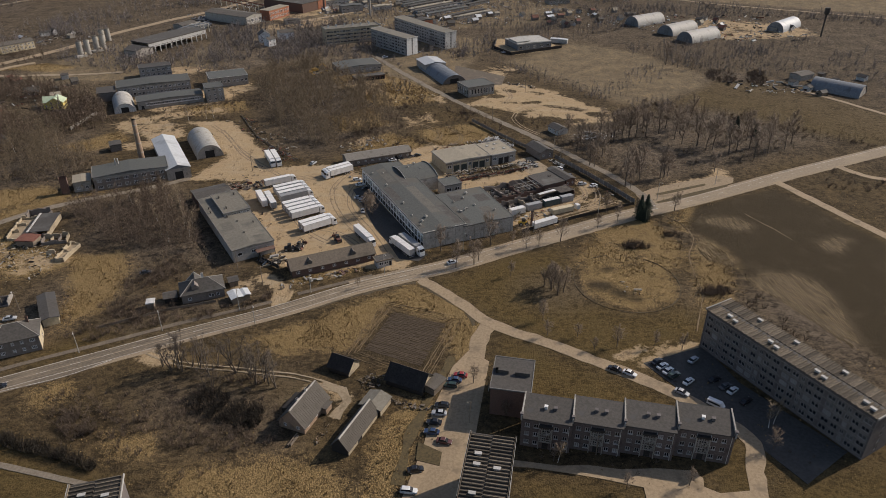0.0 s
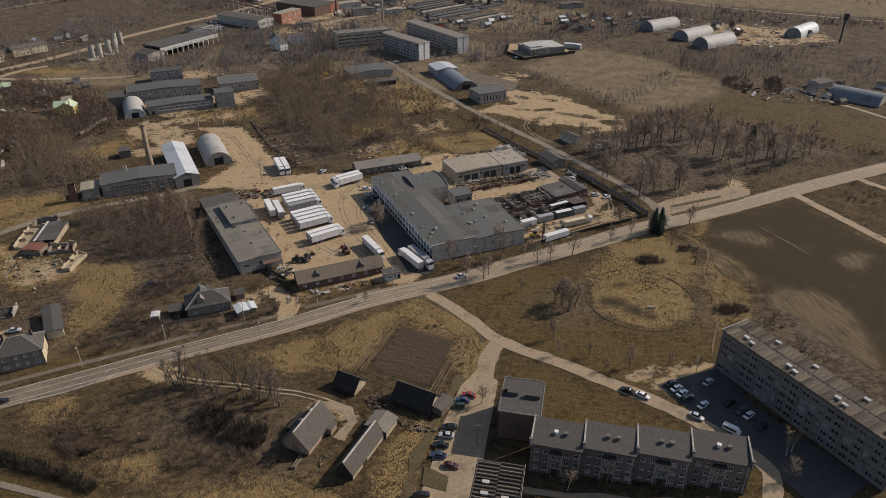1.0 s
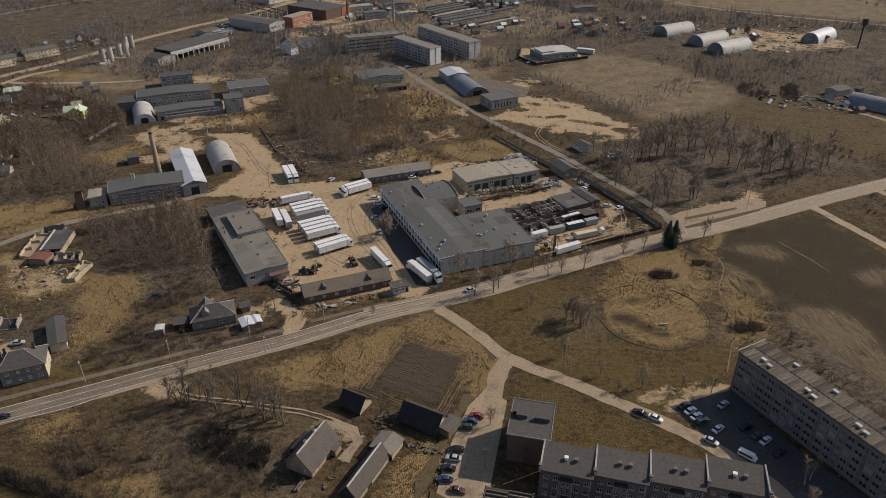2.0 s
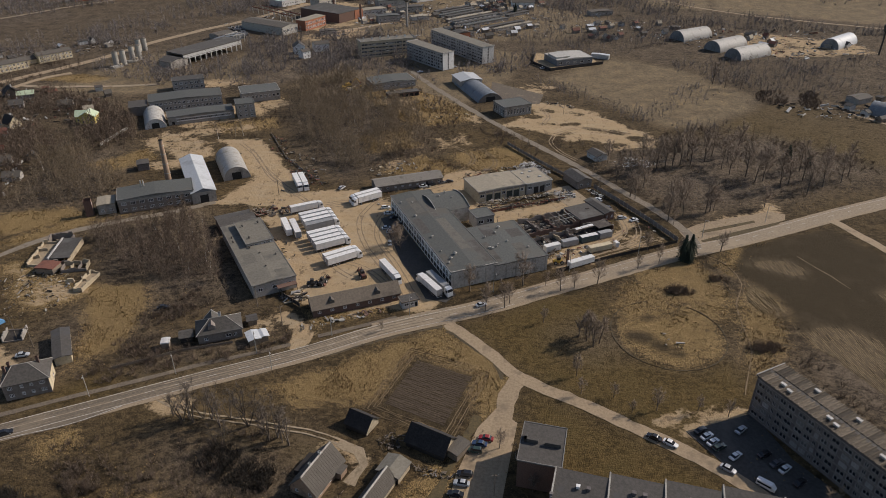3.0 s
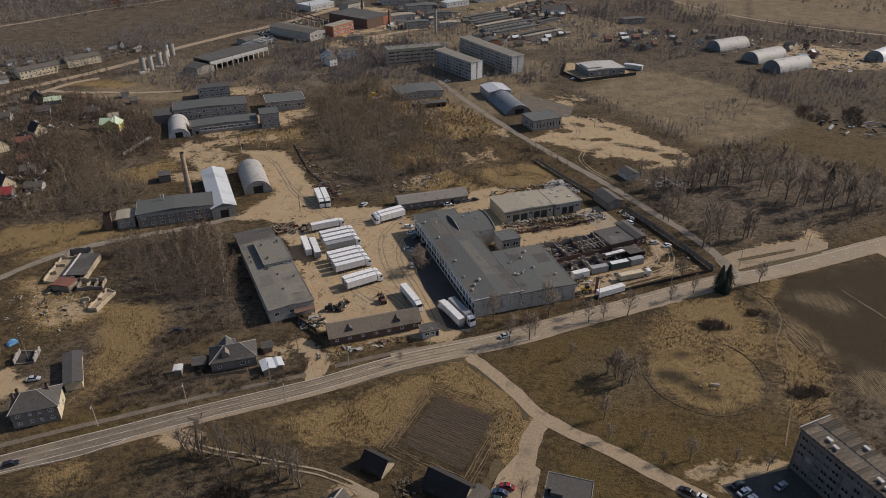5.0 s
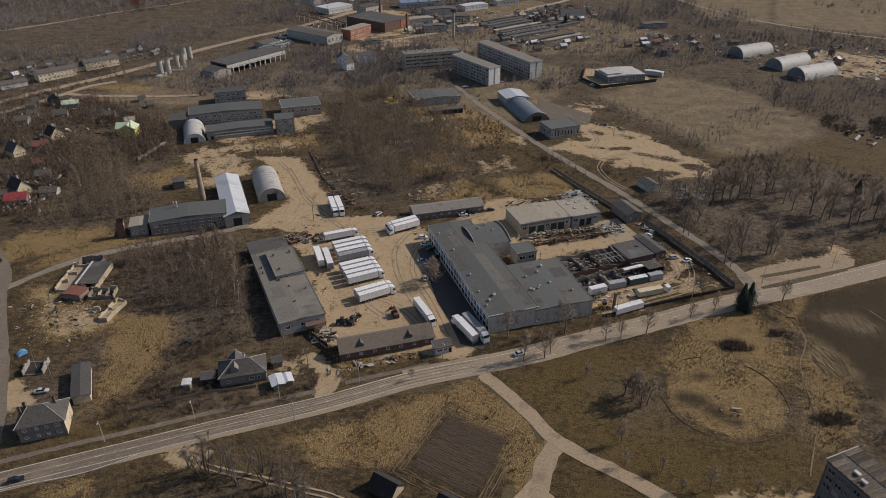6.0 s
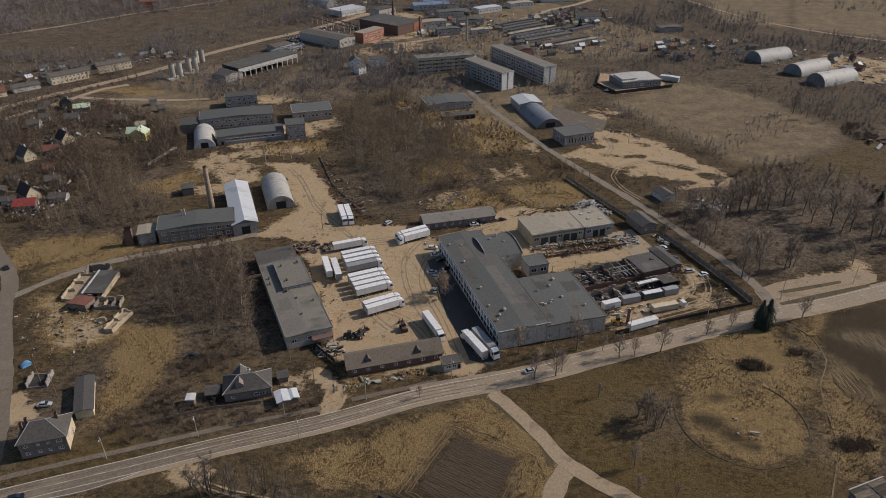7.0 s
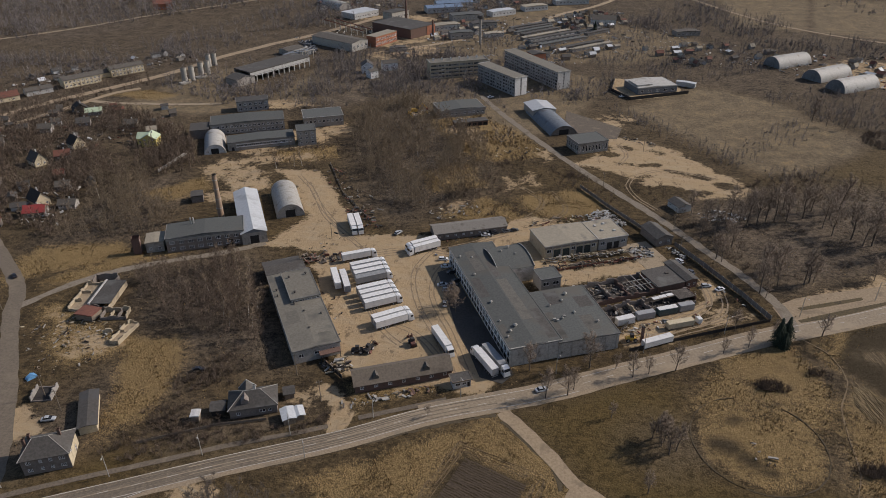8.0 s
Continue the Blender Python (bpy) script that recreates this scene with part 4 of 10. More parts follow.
bay_line = tagged(new("bay_line", ribbon_mesh("bay_line", smooth_line([(-150, 145.6), (-131.7, 154.8), (-118.3, 160.5), (-111.8, 164.1), (-103.6, 170.2)], 2.0), -0.1, 0.1, 0.055, LINE_PAINT, 0.0, bottom=0.03)), "white painted edge line of a bus bay", "road marking", kind="structure")
# dark asphalt and part of the hall's shadow, painted as one colour
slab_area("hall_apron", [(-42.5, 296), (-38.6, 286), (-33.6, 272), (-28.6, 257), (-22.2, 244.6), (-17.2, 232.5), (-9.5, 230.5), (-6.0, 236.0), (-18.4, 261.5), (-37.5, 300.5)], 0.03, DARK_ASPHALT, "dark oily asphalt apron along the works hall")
slab_area("lay_by", [(91.0, 283.0), (95.8, 281.8), (100.5, 283.6), (118, 292.2), (139.8, 304.8), (142, 310.4), (136.1, 313.0), (124, 308.4), (111.4, 303.8), (99.8, 298.6), (89.4, 291)], 0.022, CONCRETE_ROAD, "wide dusty lay-by beside the main road")
slab_area("grass_island", [(96.8, 283.2), (107.0, 288.6), (121, 295.4), (136.0, 302.4), (135.9, 300.6), (121, 292.6), (107.7, 286.0), (97.4, 281.9)], 0.12, MEADOW_TURF, "long dark grass strip between lay-by and road", "lawn")
slab_area("grass_island", [(98.7, 291.9), (109.1, 296.4), (125.6, 303.4), (125.5, 301.6), (108.6, 293.9), (99.8, 290.4)], 0.11, MEADOW_TURF, "narrow dark grass strip in the lay-by", "lawn")
road("lane_verge", [(3.2, 172), (-2.4, 157.3), (-6.2, 145.8), (-9, 137.5), (-10.5, 129), (-11.4, 121)], 2.4, MEADOW_TURF, -0.02, 0.7, "dark trodden grass verge beside the lane", seed=41)
road("farm_yard_track", [(-36, 159.2), (-30, 156.2), (-27.6, 151.6), (-29.2, 147.6), (-30.4, 144.6)], 3.4, DIRT_TRACK, -0.015, 0.7, "sandy track widening between farmhouse and barn", seed=42)
slab_area("block_path", [(18, 129.4), (23.0, 128.6), (30, 127.4), (37.9, 127.6), (46, 126.2), (55.2, 126.6), (64, 125.8), (66.3, 123.4), (65.6, 120.6), (69, 118.6), (76.5, 119.4), (80.6, 120), (79, 113), (50.1, 114), (50.4, 120.4), (40, 123.2), (32.1, 125.0), (24, 126.6), (18, 127.2)], 0.03, CONCRETE_ROAD, "dusty pale paved path before the terrace")
slab_area("depot_yard", [(9, 515), (44, 486), (40, 466), (22, 464), (8, 486)], 0.02, VERGE_TAR, "grey trodden yard behind the hangar")
slab_area("works_yard", [(34, 331), (46, 337), (63, 303), (52, 298)], 0.02, DIRT_TRACK, "dusty works yard behind the fence")


# ---- large buildings ----
def vents(owner, spots, h, material=None):
    for x, y, s in spots:
        bm = bmesh.new()
        tube(bm, (x, y, h - 0.1), (x, y, h + 0.7 * s), 0.28 * s, 0.28 * s, 8)
        tube(bm, (x, y, h + 0.7 * s), (x, y, h + 1.0 * s), 0.55 * s, 0.2 * s, 8)
        part("roof_vent", bm, material or CONCRETE, owner)


def prefab_block(name, x, y, w, d, angle, h, floors, columns, label, slabs=True, group="", end_windows=True, wall=None, top=None, gable=None, frames=None):
    """A panel-built housing block: storeys of windows, slab roof with a gutter down the middle and ventilation boxes."""
    b = thing(name, x, y, angle, label, "apartment building", group)
    step = (h - 1.4) / floors
    holes = []
    for f in range(floors):
        for i, (cx, cw) in enumerate(columns):
            holes.append((cx, 1.05 + f * step, cw, 1.5))
    back = [(c, 1.15 + f * step, 1.5, 1.35) for f in range(floors) for c in np.arange(1.4, w - 2, 3.3).tolist()]
    ends = [(d / 2 - 0.6, 1.15 + f * step, 1.2, 1.35) for f in range(floors)] if end_windows else []
    shell(b, w, d, h, wall or PANEL_WALL, {"front": holes, "back": back, "right": ends, "left": []}, frame_mat=frames or BLOCK_FRAME)
    fr = wall_frames(w, d)["front"][0]
    for f in range(floors + 1):  # panel joints, proud by a little
        z = min(h - 0.12, 0.5 + f * step)
        bm = boxed(0, -0.035, z, w, 0.01, z + 0.1)
        bm.transform(fr)
        part("panel_band", bm, CONCRETE, b)
    roof = part("roof", boxed(-w / 2 - 0.3, -d / 2 - 0.3, h, w / 2 + 0.3, d / 2 + 0.3, h + 0.22), top or ROOF_DARK, b)
    if gable:  # end wall painted paler as if sunlit, beside its windows
        for y0, y1 in ((-d / 2, -0.7), (0.7, d / 2)):
            part("end_cladding", boxed(w / 2 + 0.003, y0, 0.3, w / 2 + 0.06, y1, h - 0.1), gable, b, "pale end cladding")
    if slabs:
        n = round(w / 1.5)
        pitch = (w + 0.6) / n
        half = d / 2 + 0.3
        me = bpy.data.meshes.new("roof_slab")
        bm = bmesh.new()
        prism(bm, [(0.05, 0), (pitch - 0.05, 0), (pitch - 0.05, 0.34), (pitch - 0.2, 0.34), (pitch - 0.26, 0.1), (0.26, 0.1), (0.2, 0.34), (0.05, 0.34)], 0, half - 0.35)
        # trough floor, browner and darker than the ribs
        box(bm, 0.27, 0.02, 0.1, pitch - 0.27, half - 0.4, 0.125, 1)
        bm.to_mesh(me)
        bm.free()
        me.materials.append(SLAB)
        me.materials.append(ROOF_PAN)
        for i in range(n):
            for s in (0, 1):
                m = Matrix.Translation((-w / 2 - 0.3 + i * pitch, -half if s == 0 else 0.35, h + 0.22)) @ Matrix.Rotation(radians(-1.5 if s == 0 else 1.5), 4, "X")
                same_mesh("roof_slab", me, roof, m)
    for s in (-1, 1):
        part("roof_edge", boxed(s * (w / 2 + 0.3) - 0.12, -d / 2 - 0.35, h + 0.1, s * (w / 2 + 0.3) + 0.12, d / 2 + 0.35, h + 0.75), TRIM, roof)
    return b, roof


def entrance_columns(w, sections):
    """Window columns of a block of equal stair sections."""
    out = []
    for s in range(sections):
        x = s * w / sections
        u = w / sections
        out += [(x + 0.05 * u, 2.3), (x + 0.26 * u, 2.0), (x + 0.46 * u, 1.2), (x + 0.60 * u, 2.0), (x + 0.79 * u, 2.3)]
    return out


_, long_roof = prefab_block("housing_block", 100.6, 156.0, 55, 10.6, -60.7, 14.2, 5, entrance_columns(55, 4), "five-storey grey panel housing block with ribbed slab roof", True, "housing blocks", wall=DIM_PANEL, frames=BLOCK_FRAME)
_, near_roof = prefab_block("housing_block", 8.6, 103.8, 10.6, 40, -10.7, 14.2, 5, [(1.2, 1.5), (4.6, 1.3), (7.8, 1.5)], "tall panel housing block seen from above its slab roof", False, "housing blocks", False)
_, west_roof = prefab_block("housing_block", -74.2, 94.9, 11, 30, 16, 14.2, 5, [(1.2, 1.5), (4.6, 1.3), (7.8, 1.5)], "panel housing block with ribbed slab roof among shrubs", False, "housing blocks", False)


def cross_slabs(roof, w, d, h):
    """Roof slabs that lie across a block whose long side runs along y."""
    n = round(d / 1.15)
    pitch = d / n
    me = bpy.data.meshes.new("roof_slab")
    bm = bmesh.new()
    # trough floor, darker than the rib beside it
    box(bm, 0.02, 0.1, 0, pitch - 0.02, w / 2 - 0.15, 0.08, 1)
    for a in (pitch - 0.34,):
        prism(bm, [(a, 0.08), (a + 0.3, 0.08), (a + 0.25, 0.5), (a + 0.05, 0.5)], 0.1, w / 2 - 0.15)
    bmesh.ops.recalc_face_normals(bm, faces=bm.faces)
    swap = Matrix(((0, 1, 0, 0), (1, 0, 0, 0), (0, 0, 1, 0), (0, 0, 0, 1)))
    bm.transform(swap)
    bm.to_mesh(me)
    bm.free()
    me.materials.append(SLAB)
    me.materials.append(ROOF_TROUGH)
    rng = random.Random(12)
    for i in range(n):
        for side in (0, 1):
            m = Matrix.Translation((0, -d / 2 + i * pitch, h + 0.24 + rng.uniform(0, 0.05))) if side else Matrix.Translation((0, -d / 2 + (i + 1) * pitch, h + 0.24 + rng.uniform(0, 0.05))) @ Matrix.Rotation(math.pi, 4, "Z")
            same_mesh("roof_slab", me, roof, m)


cross_slabs(near_roof, 10.6, 40, 14.2)
cross_slabs(west_roof, 11, 30, 14.2)


def roof_boxes(owner, spots, h):
    """Ventilation shafts: a pale hood on a low box."""
    for x, y in spots:
        bm = bmesh.new()
        box(bm, x - 0.65, y - 0.3, h, x + 0.65, y + 0.3, h + 0.5)
        box(bm, x - 0.85, y - 0.45, h + 0.55, x + 0.85, y + 0.45, h + 0.72)
        for sx in (-0.55, 0.55):
            box(bm, x + sx - 0.08, y - 0.26, h + 0.48, x + sx + 0.08, y + 0.26, h + 0.58)
        part("vent_hood", bm, TRIM, owner, "pale ventilation hood")


roof_boxes(long_roof, [(-21.2, -2.6), (-18.6, -3.4), (-15.2, 3.6), (-6.6, -2.6), (-4.0, -3.4), (-2.6, 3.6), (8.5, -2.6), (11.1, -3.4), (12.6, 3.6), (22.6, -2.6), (25.0, -3.4), (25.4, 3.4)], 14.6)
roof_boxes(near_roof, [(-2.7, 13.2), (-2.6, 9.9), (2.2, 9.4), (-2.4, 1.4), (2.4, -1.0)], 14.6)
roof_boxes(west_roof, [(-2.4, 11.0), (2.6, 9.6)], 14.6)
for sx in (-1, 1):
    part("roof_edge", boxed(sx * 5.5 - 0.16, -20.2, 14.4, sx * 5.5 + 0.16, 20.2, 14.95), SLAB, near_roof)
    part("roof_edge", boxed(sx * 5.6 - 0.16, -15.2, 14.4, sx * 5.6 + 0.16, 15.2, 14.95), SLAB, west_roof)


def terrace_section(x, y, w, d, angle, h, last, pale):
    b = thing("terraced_house", x, y, angle, "three-storey grey panel house section with flat felt roof", "apartment building", "terraced house sections")
    holes = [(c, 1.2 + f * 2.9, 1.25, 1.3) for f in range(3) for c in (1.0, 3.3, 8.6, 10.9)]
    stair = [(5.4, 2.5 + f * 2.7, 2.4, 1.5) for f in range(2)]
    door = [(5.8, 0.0, 1.6, 2.1)]
    shell(b, w, d, h, MAUVE_PANEL, {"front": holes + stair, "back": [(c, 1.2 + f * 2.9, 1.5, 1.3) for f in range(3) for c in (1.2, 4.4, 7.6, 10.4)]}, {"front": door}, door_mat=TAR_WOOD, frame_mat=BLOCK_FRAME)
    fr = wall_frames(w, d)["front"][0]
    for x0 in (4.7, 8.1):
        bm = boxed(x0, -0.5, 0, x0 + 0.18, 0, h - 0.6)
        bm.transform(fr)
        part("stair_fin", bm, CONCRETE, b)
    bm = boxed(4.7, -0.9, h - 1.5, 8.28, 0.0, h - 0.9)
    bm.transform(fr)
    part("stair_lintel", bm, TAR_WOOD, b)
    bm = bmesh.new()
    prism(bm, [(-d / 2 - 0.35, h), (d / 2 + 0.35, h), (d / 2 + 0.35, h + 0.95), (-d / 2 - 0.35, h + 0.35)], -w / 2, w / 2)
    bm.transform(Matrix(((0, 1, 0, 0), (1, 0, 0, 0), (0, 0, 1, 0), (0, 0, 0, 1))))
    bmesh.ops.recalc_face_normals(bm, faces=bm.faces)
    roof = part("roof", bm, BLOCK_FELT, b)
    for s in ((-1, 1) if last else (-1,)):
        bm = bmesh.new()
        box(bm, s * (w / 2) - 0.19, -d / 2 - 0.45, h - 0.3, s * (w / 2) + 0.19, d / 2 + 0.5, h + 1.2)
        part("party_wall_cap", bm, CONCRETE, roof, "pale metal-capped party wall")
        bm = bmesh.new()
        box(bm, s * (w / 2) - 0.36, -d / 2 - 0.1, h - 0.2, s * (w / 2) + 0.36, -d / 2 + 0.6, h + 1.6)
        box(bm, s * (w / 2) - 0.44, -d / 2 - 0.18, h + 1.6, s * (w / 2) + 0.44, -d / 2 + 0.68, h + 1.78)
        part("chimney", bm, PANEL_WALL, roof)
    for k, vx in enumerate((-0.6, 1.9)):
        bm = bmesh.new()
        box(bm, vx - 0.4, -0.5, h + 0.4, vx + 0.4, 0.3, h + 1.35)
        box(bm, vx - 0.5, -0.6, h + 1.4, vx + 0.5, 0.4, h + 1.55)
        part("vent_shaft", bm, WINDOW_FRAME if k == 0 and pale else PANEL_WALL, roof)
    # pierced concrete screen before the stair
    for r in range(7):
        bm = boxed(4.95, -0.12, 2.35 + r * 0.86, 8.05, 0.02, 2.35 + r * 0.86 + 0.16)
        bm.transform(fr)
        part("screen_bar", bm, CONCRETE, b)
    for r in range(6):
        bm = boxed(4.95 + r * 0.59, -0.14, 2.35, 4.95 + r * 0.59 + 0.15, 0.0, 7.6)
        bm.transform(fr)
        part("screen_post", bm, CONCRETE, b)
    for c, z, ww, hh in holes:
        bm = boxed(c - 0.1, -0.14, z - 0.1, c + ww + 0.1, 0.02, z)
        bm.transform(fr)
        part("window_sill", bm, TRIM, b)
    bm = bmesh.new()
    tube(bm, (w / 2 - 0.7, -d / 2 - 0.15, 0), (w / 2 - 0.7, -d / 2 - 0.15, h), 0.08, 0.08, 6)
    part("downpipe", bm, TRIM, b)
    return b


for i, (x, y, w) in enumerate([(28.0, 137.6, 13.1), (41.2, 136.4, 13.0), (54.4, 135.0, 13.0), (68.4, 133.9, 13.9)]):
    terrace_section(x, y, w, 9.0, -12.6, 9.6, i == 3, i in (0, 3))

annex = thing("brick_annex", 19.9, 152.2, -10.8, "dark red brick annex with flat grey felt roof", "apartment building")
shell(annex, 11.1, 13.8, 9.4, BRICK_WALL, {"front": [], "left": [(c, z, 1.6, 1.4) for z in (1.2, 4.2, 7.0) for c in (2, 6, 10)]})
annex_roof = flat_roof(annex, 11.1, 13.8, 9.4, BLOCK_FELT, trim=EDGE)
for x0, y0, x1, y1 in ((-4.9, -0.4, -1.2, 0.6), (0.6, -0.6, 4.8, 0.2), (-4.9, -0.4, -4.2, 1.9)):
    part("roof_shaft", boxed(x0, y0, 9.7, x1, y1, 10.9), ROOF_DARK, annex_roof)

# the works hall: a long bar, a wing, and a barrel-vaulted rear bay
hall = thing("works_hall", -14.7, 276.3, 25.4, "long grey-roofed works hall with white window bands", "industrial building")
HW, HD, HH = 19.0, 72.0, 6.9
left_win = [(1.2 + i * 3.25, 2.9, 2.55, 2.7) for i in range(22)]
left_door = [(1.05 + i * 3.25, 0.25, 2.85, 2.25) for i in range(22)]
shell(hall, HW, HD, HH, FRESH_WHITE, {"left": left_win}, {"left": left_door}, bars=3, door_mat=TAR_WOOD)


def roof_patch(roof, x0, y0, x1, y1, half, base, pitch, material):
    """A strip of newer felt laid on one slope of a low-pitched roof."""
    bm = bmesh.new()
    at = [(x0, y0), (x1, y0), (x1, y1), (x0, y1)]
    top = [bm.verts.new((x, y, base + pitch * (1 - abs(x) / half) + 0.02)) for x, y in at]
    low = [bm.verts.new((x, y, base + pitch * (1 - abs(x) / half) - 0.05)) for x, y in at]
    bm.faces.new(top)
    bm.faces.new(low[::-1])
    for i in range(4):
        bm.faces.new((low[i], low[(i + 1) % 4], top[(i + 1) % 4], top[i]))
    part("felt_strip", bm, material, roof)


hall_roof = flat_roof(hall, HW, HD, HH, ROOF_FELT, over=0.3, trim=EDGE, pitch=0.7)
vents(hall_roof, [(-6, -27, 1.2), (-3.2, -24.5, 1.5), (-7.4, -20, 0.8), (-6.4, -8, 1.1), (-6.2, 12, 1.1), (-3, 25, 0.9), (-7.5, 27, 1.0), (-7.8, -29.5, 0.9)], HH + 0.4)
for x0, y0, x1, y1, mt in ((0.6, -22, 4.8, 6, FELT_PATCH), (5.4, -34, 9.0, -16, ROOF_DARK), (-8.6, -4, -5.2, 10, ROOF_DARK), (-4.8, 14, -0.8, 30, FELT_PATCH), (1.0, 8, 3.6, 20, ROOF_DARK), (-9.0, -32, -6.6, -22, FELT_PATCH)):
    roof_patch(hall_roof, x0, y0, x1, y1, HW / 2 + 0.3, HH + 0.35, 0.7, mt)
front_wall = bmesh.new()
box(front_wall, -HW / 2 - 0.25, -HD / 2 - 0.32, 0, HW / 2 + 0.2, -HD / 2 - 0.02, HH + 0.75)
part("front_wall", front_wall, PATCHED_WALL, hall, "blank patched whitewashed front wall")

for k in range(5):
    part("wall_pier", boxed(-HW / 2 + 0.4 + k * 4.5, -HD / 2 - 0.42, 0, -HW / 2 + 0.8 + k * 4.5, -HD / 2 - 0.33, HH + 0.2), CONCRETE, hall)
wing = thing("works_wing", 12.6, 265.6, 23.6, "low grey-roofed works wing with blank front wall", "industrial building")
shell(wing, 22.6, 31.5, 6.5, PATCHED_WALL, {"back": row(5, 22.6, 3.4, 2.6, 1.6)})
for k in range(6):
    part("wall_pier", boxed(-10.9 + k * 4.2, -15.86, 0, -10.5 + k * 4.2, -15.76, 6.3), CONCRETE, wing)
wing_roof = flat_roof(wing, 22.6, 31.5, 6.5, ROOF_FELT, over=0.2, trim=EDGE, pitch=0.4)
vents(wing_roof, [(2, 11, 1.4), (-1, 7.5, 1.0), (-6.5, 5.5, 1.0), (0.5, -1, 1.1), (6.5, -8, 1.1), (-5, -3.2, 1.0)], 6.9)
for x0, y0, x1, y1, mt in ((-10.6, -14, -7.2, 2, FELT_PATCH), (1.2, -12, 6.0, -3, FELT_PATCH), (4.0, 2, 9.8, 9, ROOF_DARK), (-6.0, 6, -1.0, 14, ROOF_DARK)):
    roof_patch(wing_roof, x0, y0, x1, y1, 11.5, 6.85, 0.4, mt)
for x0, y0 in ((-8.5, -3.5), (-7.6, -4.4), (-4.4, -2.6)):
    part("roof_unit", boxed(x0, y0, 6.7, x0 + 0.9, y0 + 0.8, 7.7), CONCRETE, wing_roof)


def barrel(owner, w, d, z0, rise, material, n=14, thick=0.15, name="roof", cx=0.0, cy=0.0, along="y"):
    """A vault of width w and length d that springs at z0."""
    r = (w * w / 4 + rise * rise) / (2 * rise)
    a = math.asin(min(1.0, (w / 2) / r)) if rise <= w / 2 else math.pi - math.asin((w / 2) / r)
    pts = [(r * math.sin(-a + 2 * a * i / n), z0 + rise - r + r * math.cos(-a + 2 * a * i / n)) for i in range(n + 1)]
    inner = [(x * (1 - thick / r), z - thick * 0.9) for x, z in pts]
    bm = bmesh.new()
    prism(bm, [(cx + x, z) for x, z in (inner + pts[::-1])][::-1], cy - d / 2, cy + d / 2)
    bmesh.ops.recalc_face_normals(bm, faces=bm.faces)
    if along == "x":
        bm.transform(Matrix.Rotation(radians(90), 4, "Z"))
    for f in bm.faces:
        f.smooth = False
    return part(name, bm, material, owner), pts


rear = thing("vaulted_bay", -13.6, 302.0, 25.4, "vaulted dark felt roof bay behind the works hall", "industrial building")
shell(rear, 15.5, 19.0, 6.6, GREY_BRICK)
rear_roof, _ = barrel(rear, 19.2, 15.7, 6.6, 2.1, ROOF_FELT, along="x", thick=0.3)
arc_r = (19.0 ** 2 / 4 + 2.1 ** 2) / 4.2
arc_a = math.asin(9.5 / arc_r)
arc = [(arc_r * math.sin(-arc_a + 2 * arc_a * i / 14), 8.75 - arc_r + arc_r * math.cos(-arc_a + 2 * arc_a * i / 14)) for i in range(15)]
for s in (-1, 1):
    bm = bmesh.new()
    prism(bm, [(-9.5, 6.5), (9.5, 6.5)] + [(p, q + 0.3) for p, q in arc[::-1]], s * 7.9 - 0.15, s * 7.9 + 0.15)
    bm.transform(Matrix.Rotation(radians(90), 4, "Z"))
    bmesh.ops.recalc_face_normals(bm, faces=bm.faces)
    part("vault_end", bm, ROOF_DARK, rear, "dark arched parapet")
    bm = bmesh.new()
    for (xa, za), (xb, zb) in zip(arc, arc[1:]):
        tube(bm, (xa, s * 7.9, za + 0.34), (xb, s * 7.9, zb + 0.34), 0.13, 0.13, 6)
    bm.transform(Matrix.Rotation(radians(90), 4, "Z"))
    part("coping", bm, TRIM, rear)
vents(rear_roof, [(-2.5, 2.0, 1.0), (1.5, 4.5, 1.2), (2.5, -1.5, 0.9)], 8.4)

stair_house = thing("works_stair_house", 3.0, 293.0, 25.4, "small flat-roofed brick stair house between works roofs", "industrial building")
shell(stair_house, 8.5, 8.0, 5.6, GREY_BRICK, {"front": row(2, 8.5, 2.6, 2.6, 1.7)})
flat_roof(stair_house, 8.5, 8.0, 5.6, ROOF_FELT, trim=EDGE)

# the lower store beside the lorry yard
store = thing("lorry_yard_store", -87.2, 255.6, 31.1, "long low store with patched grey felt roof", "industrial building")
shell(store, 16.4, 52, 5.1, GREY_BRICK, {"front": row(3, 16.4, 2.2, 1.8, 1.4)}, {"right": row(6, 52, 0, 3.4, 3.6)}, door_mat=RUST)
store_roof = flat_roof(store, 16.4, 52, 5.1, ROOF_MID, over=0.3, trim=EDGE, pitch=0.5)
vents(store_roof, [(-2, 2, 1.2), (0.5, -4, 0.9), (6, -7.5, 0.8), (0, -15, 0.9), (-6.5, 14, 0.9), (-6.8, 10, 0.9), (6.5, 8, 0.9)], 5.6, ROOF_DARK)
part("canopy", boxed(0.5, -28.6, 3.0, 7.9, -26.0, 3.25), BRICK_WALL, store, "dark red sheet canopy")
for cx in (0.8, 7.6):
    part("canopy_post", boxed(cx - 0.1, -28.4, 0, cx + 0.1, -28.2, 3.0), CHASSIS, store)
for x0, y0, x1, y1 in ((-7.6, -24, -1.0, -16), (1.0, -12, 6.8, -4), (-6.4, -10, -2.0, -2), (2.0, -25, 7.4, -19)):
    roof_patch(store_roof, x0, y0, x1, y1, 8.5, 5.45, 0.5, STORE_PATCH)
raised = thing("store_clerestory", -91.9, 268.4, 31.1, "raised felt-roofed bay on the store", "industrial building")
shell(raised, 10.9, 20.5, 6.9, GREY_BRICK, {"front": row(4, 10.9, 5.75, 1.9, 0.7)})
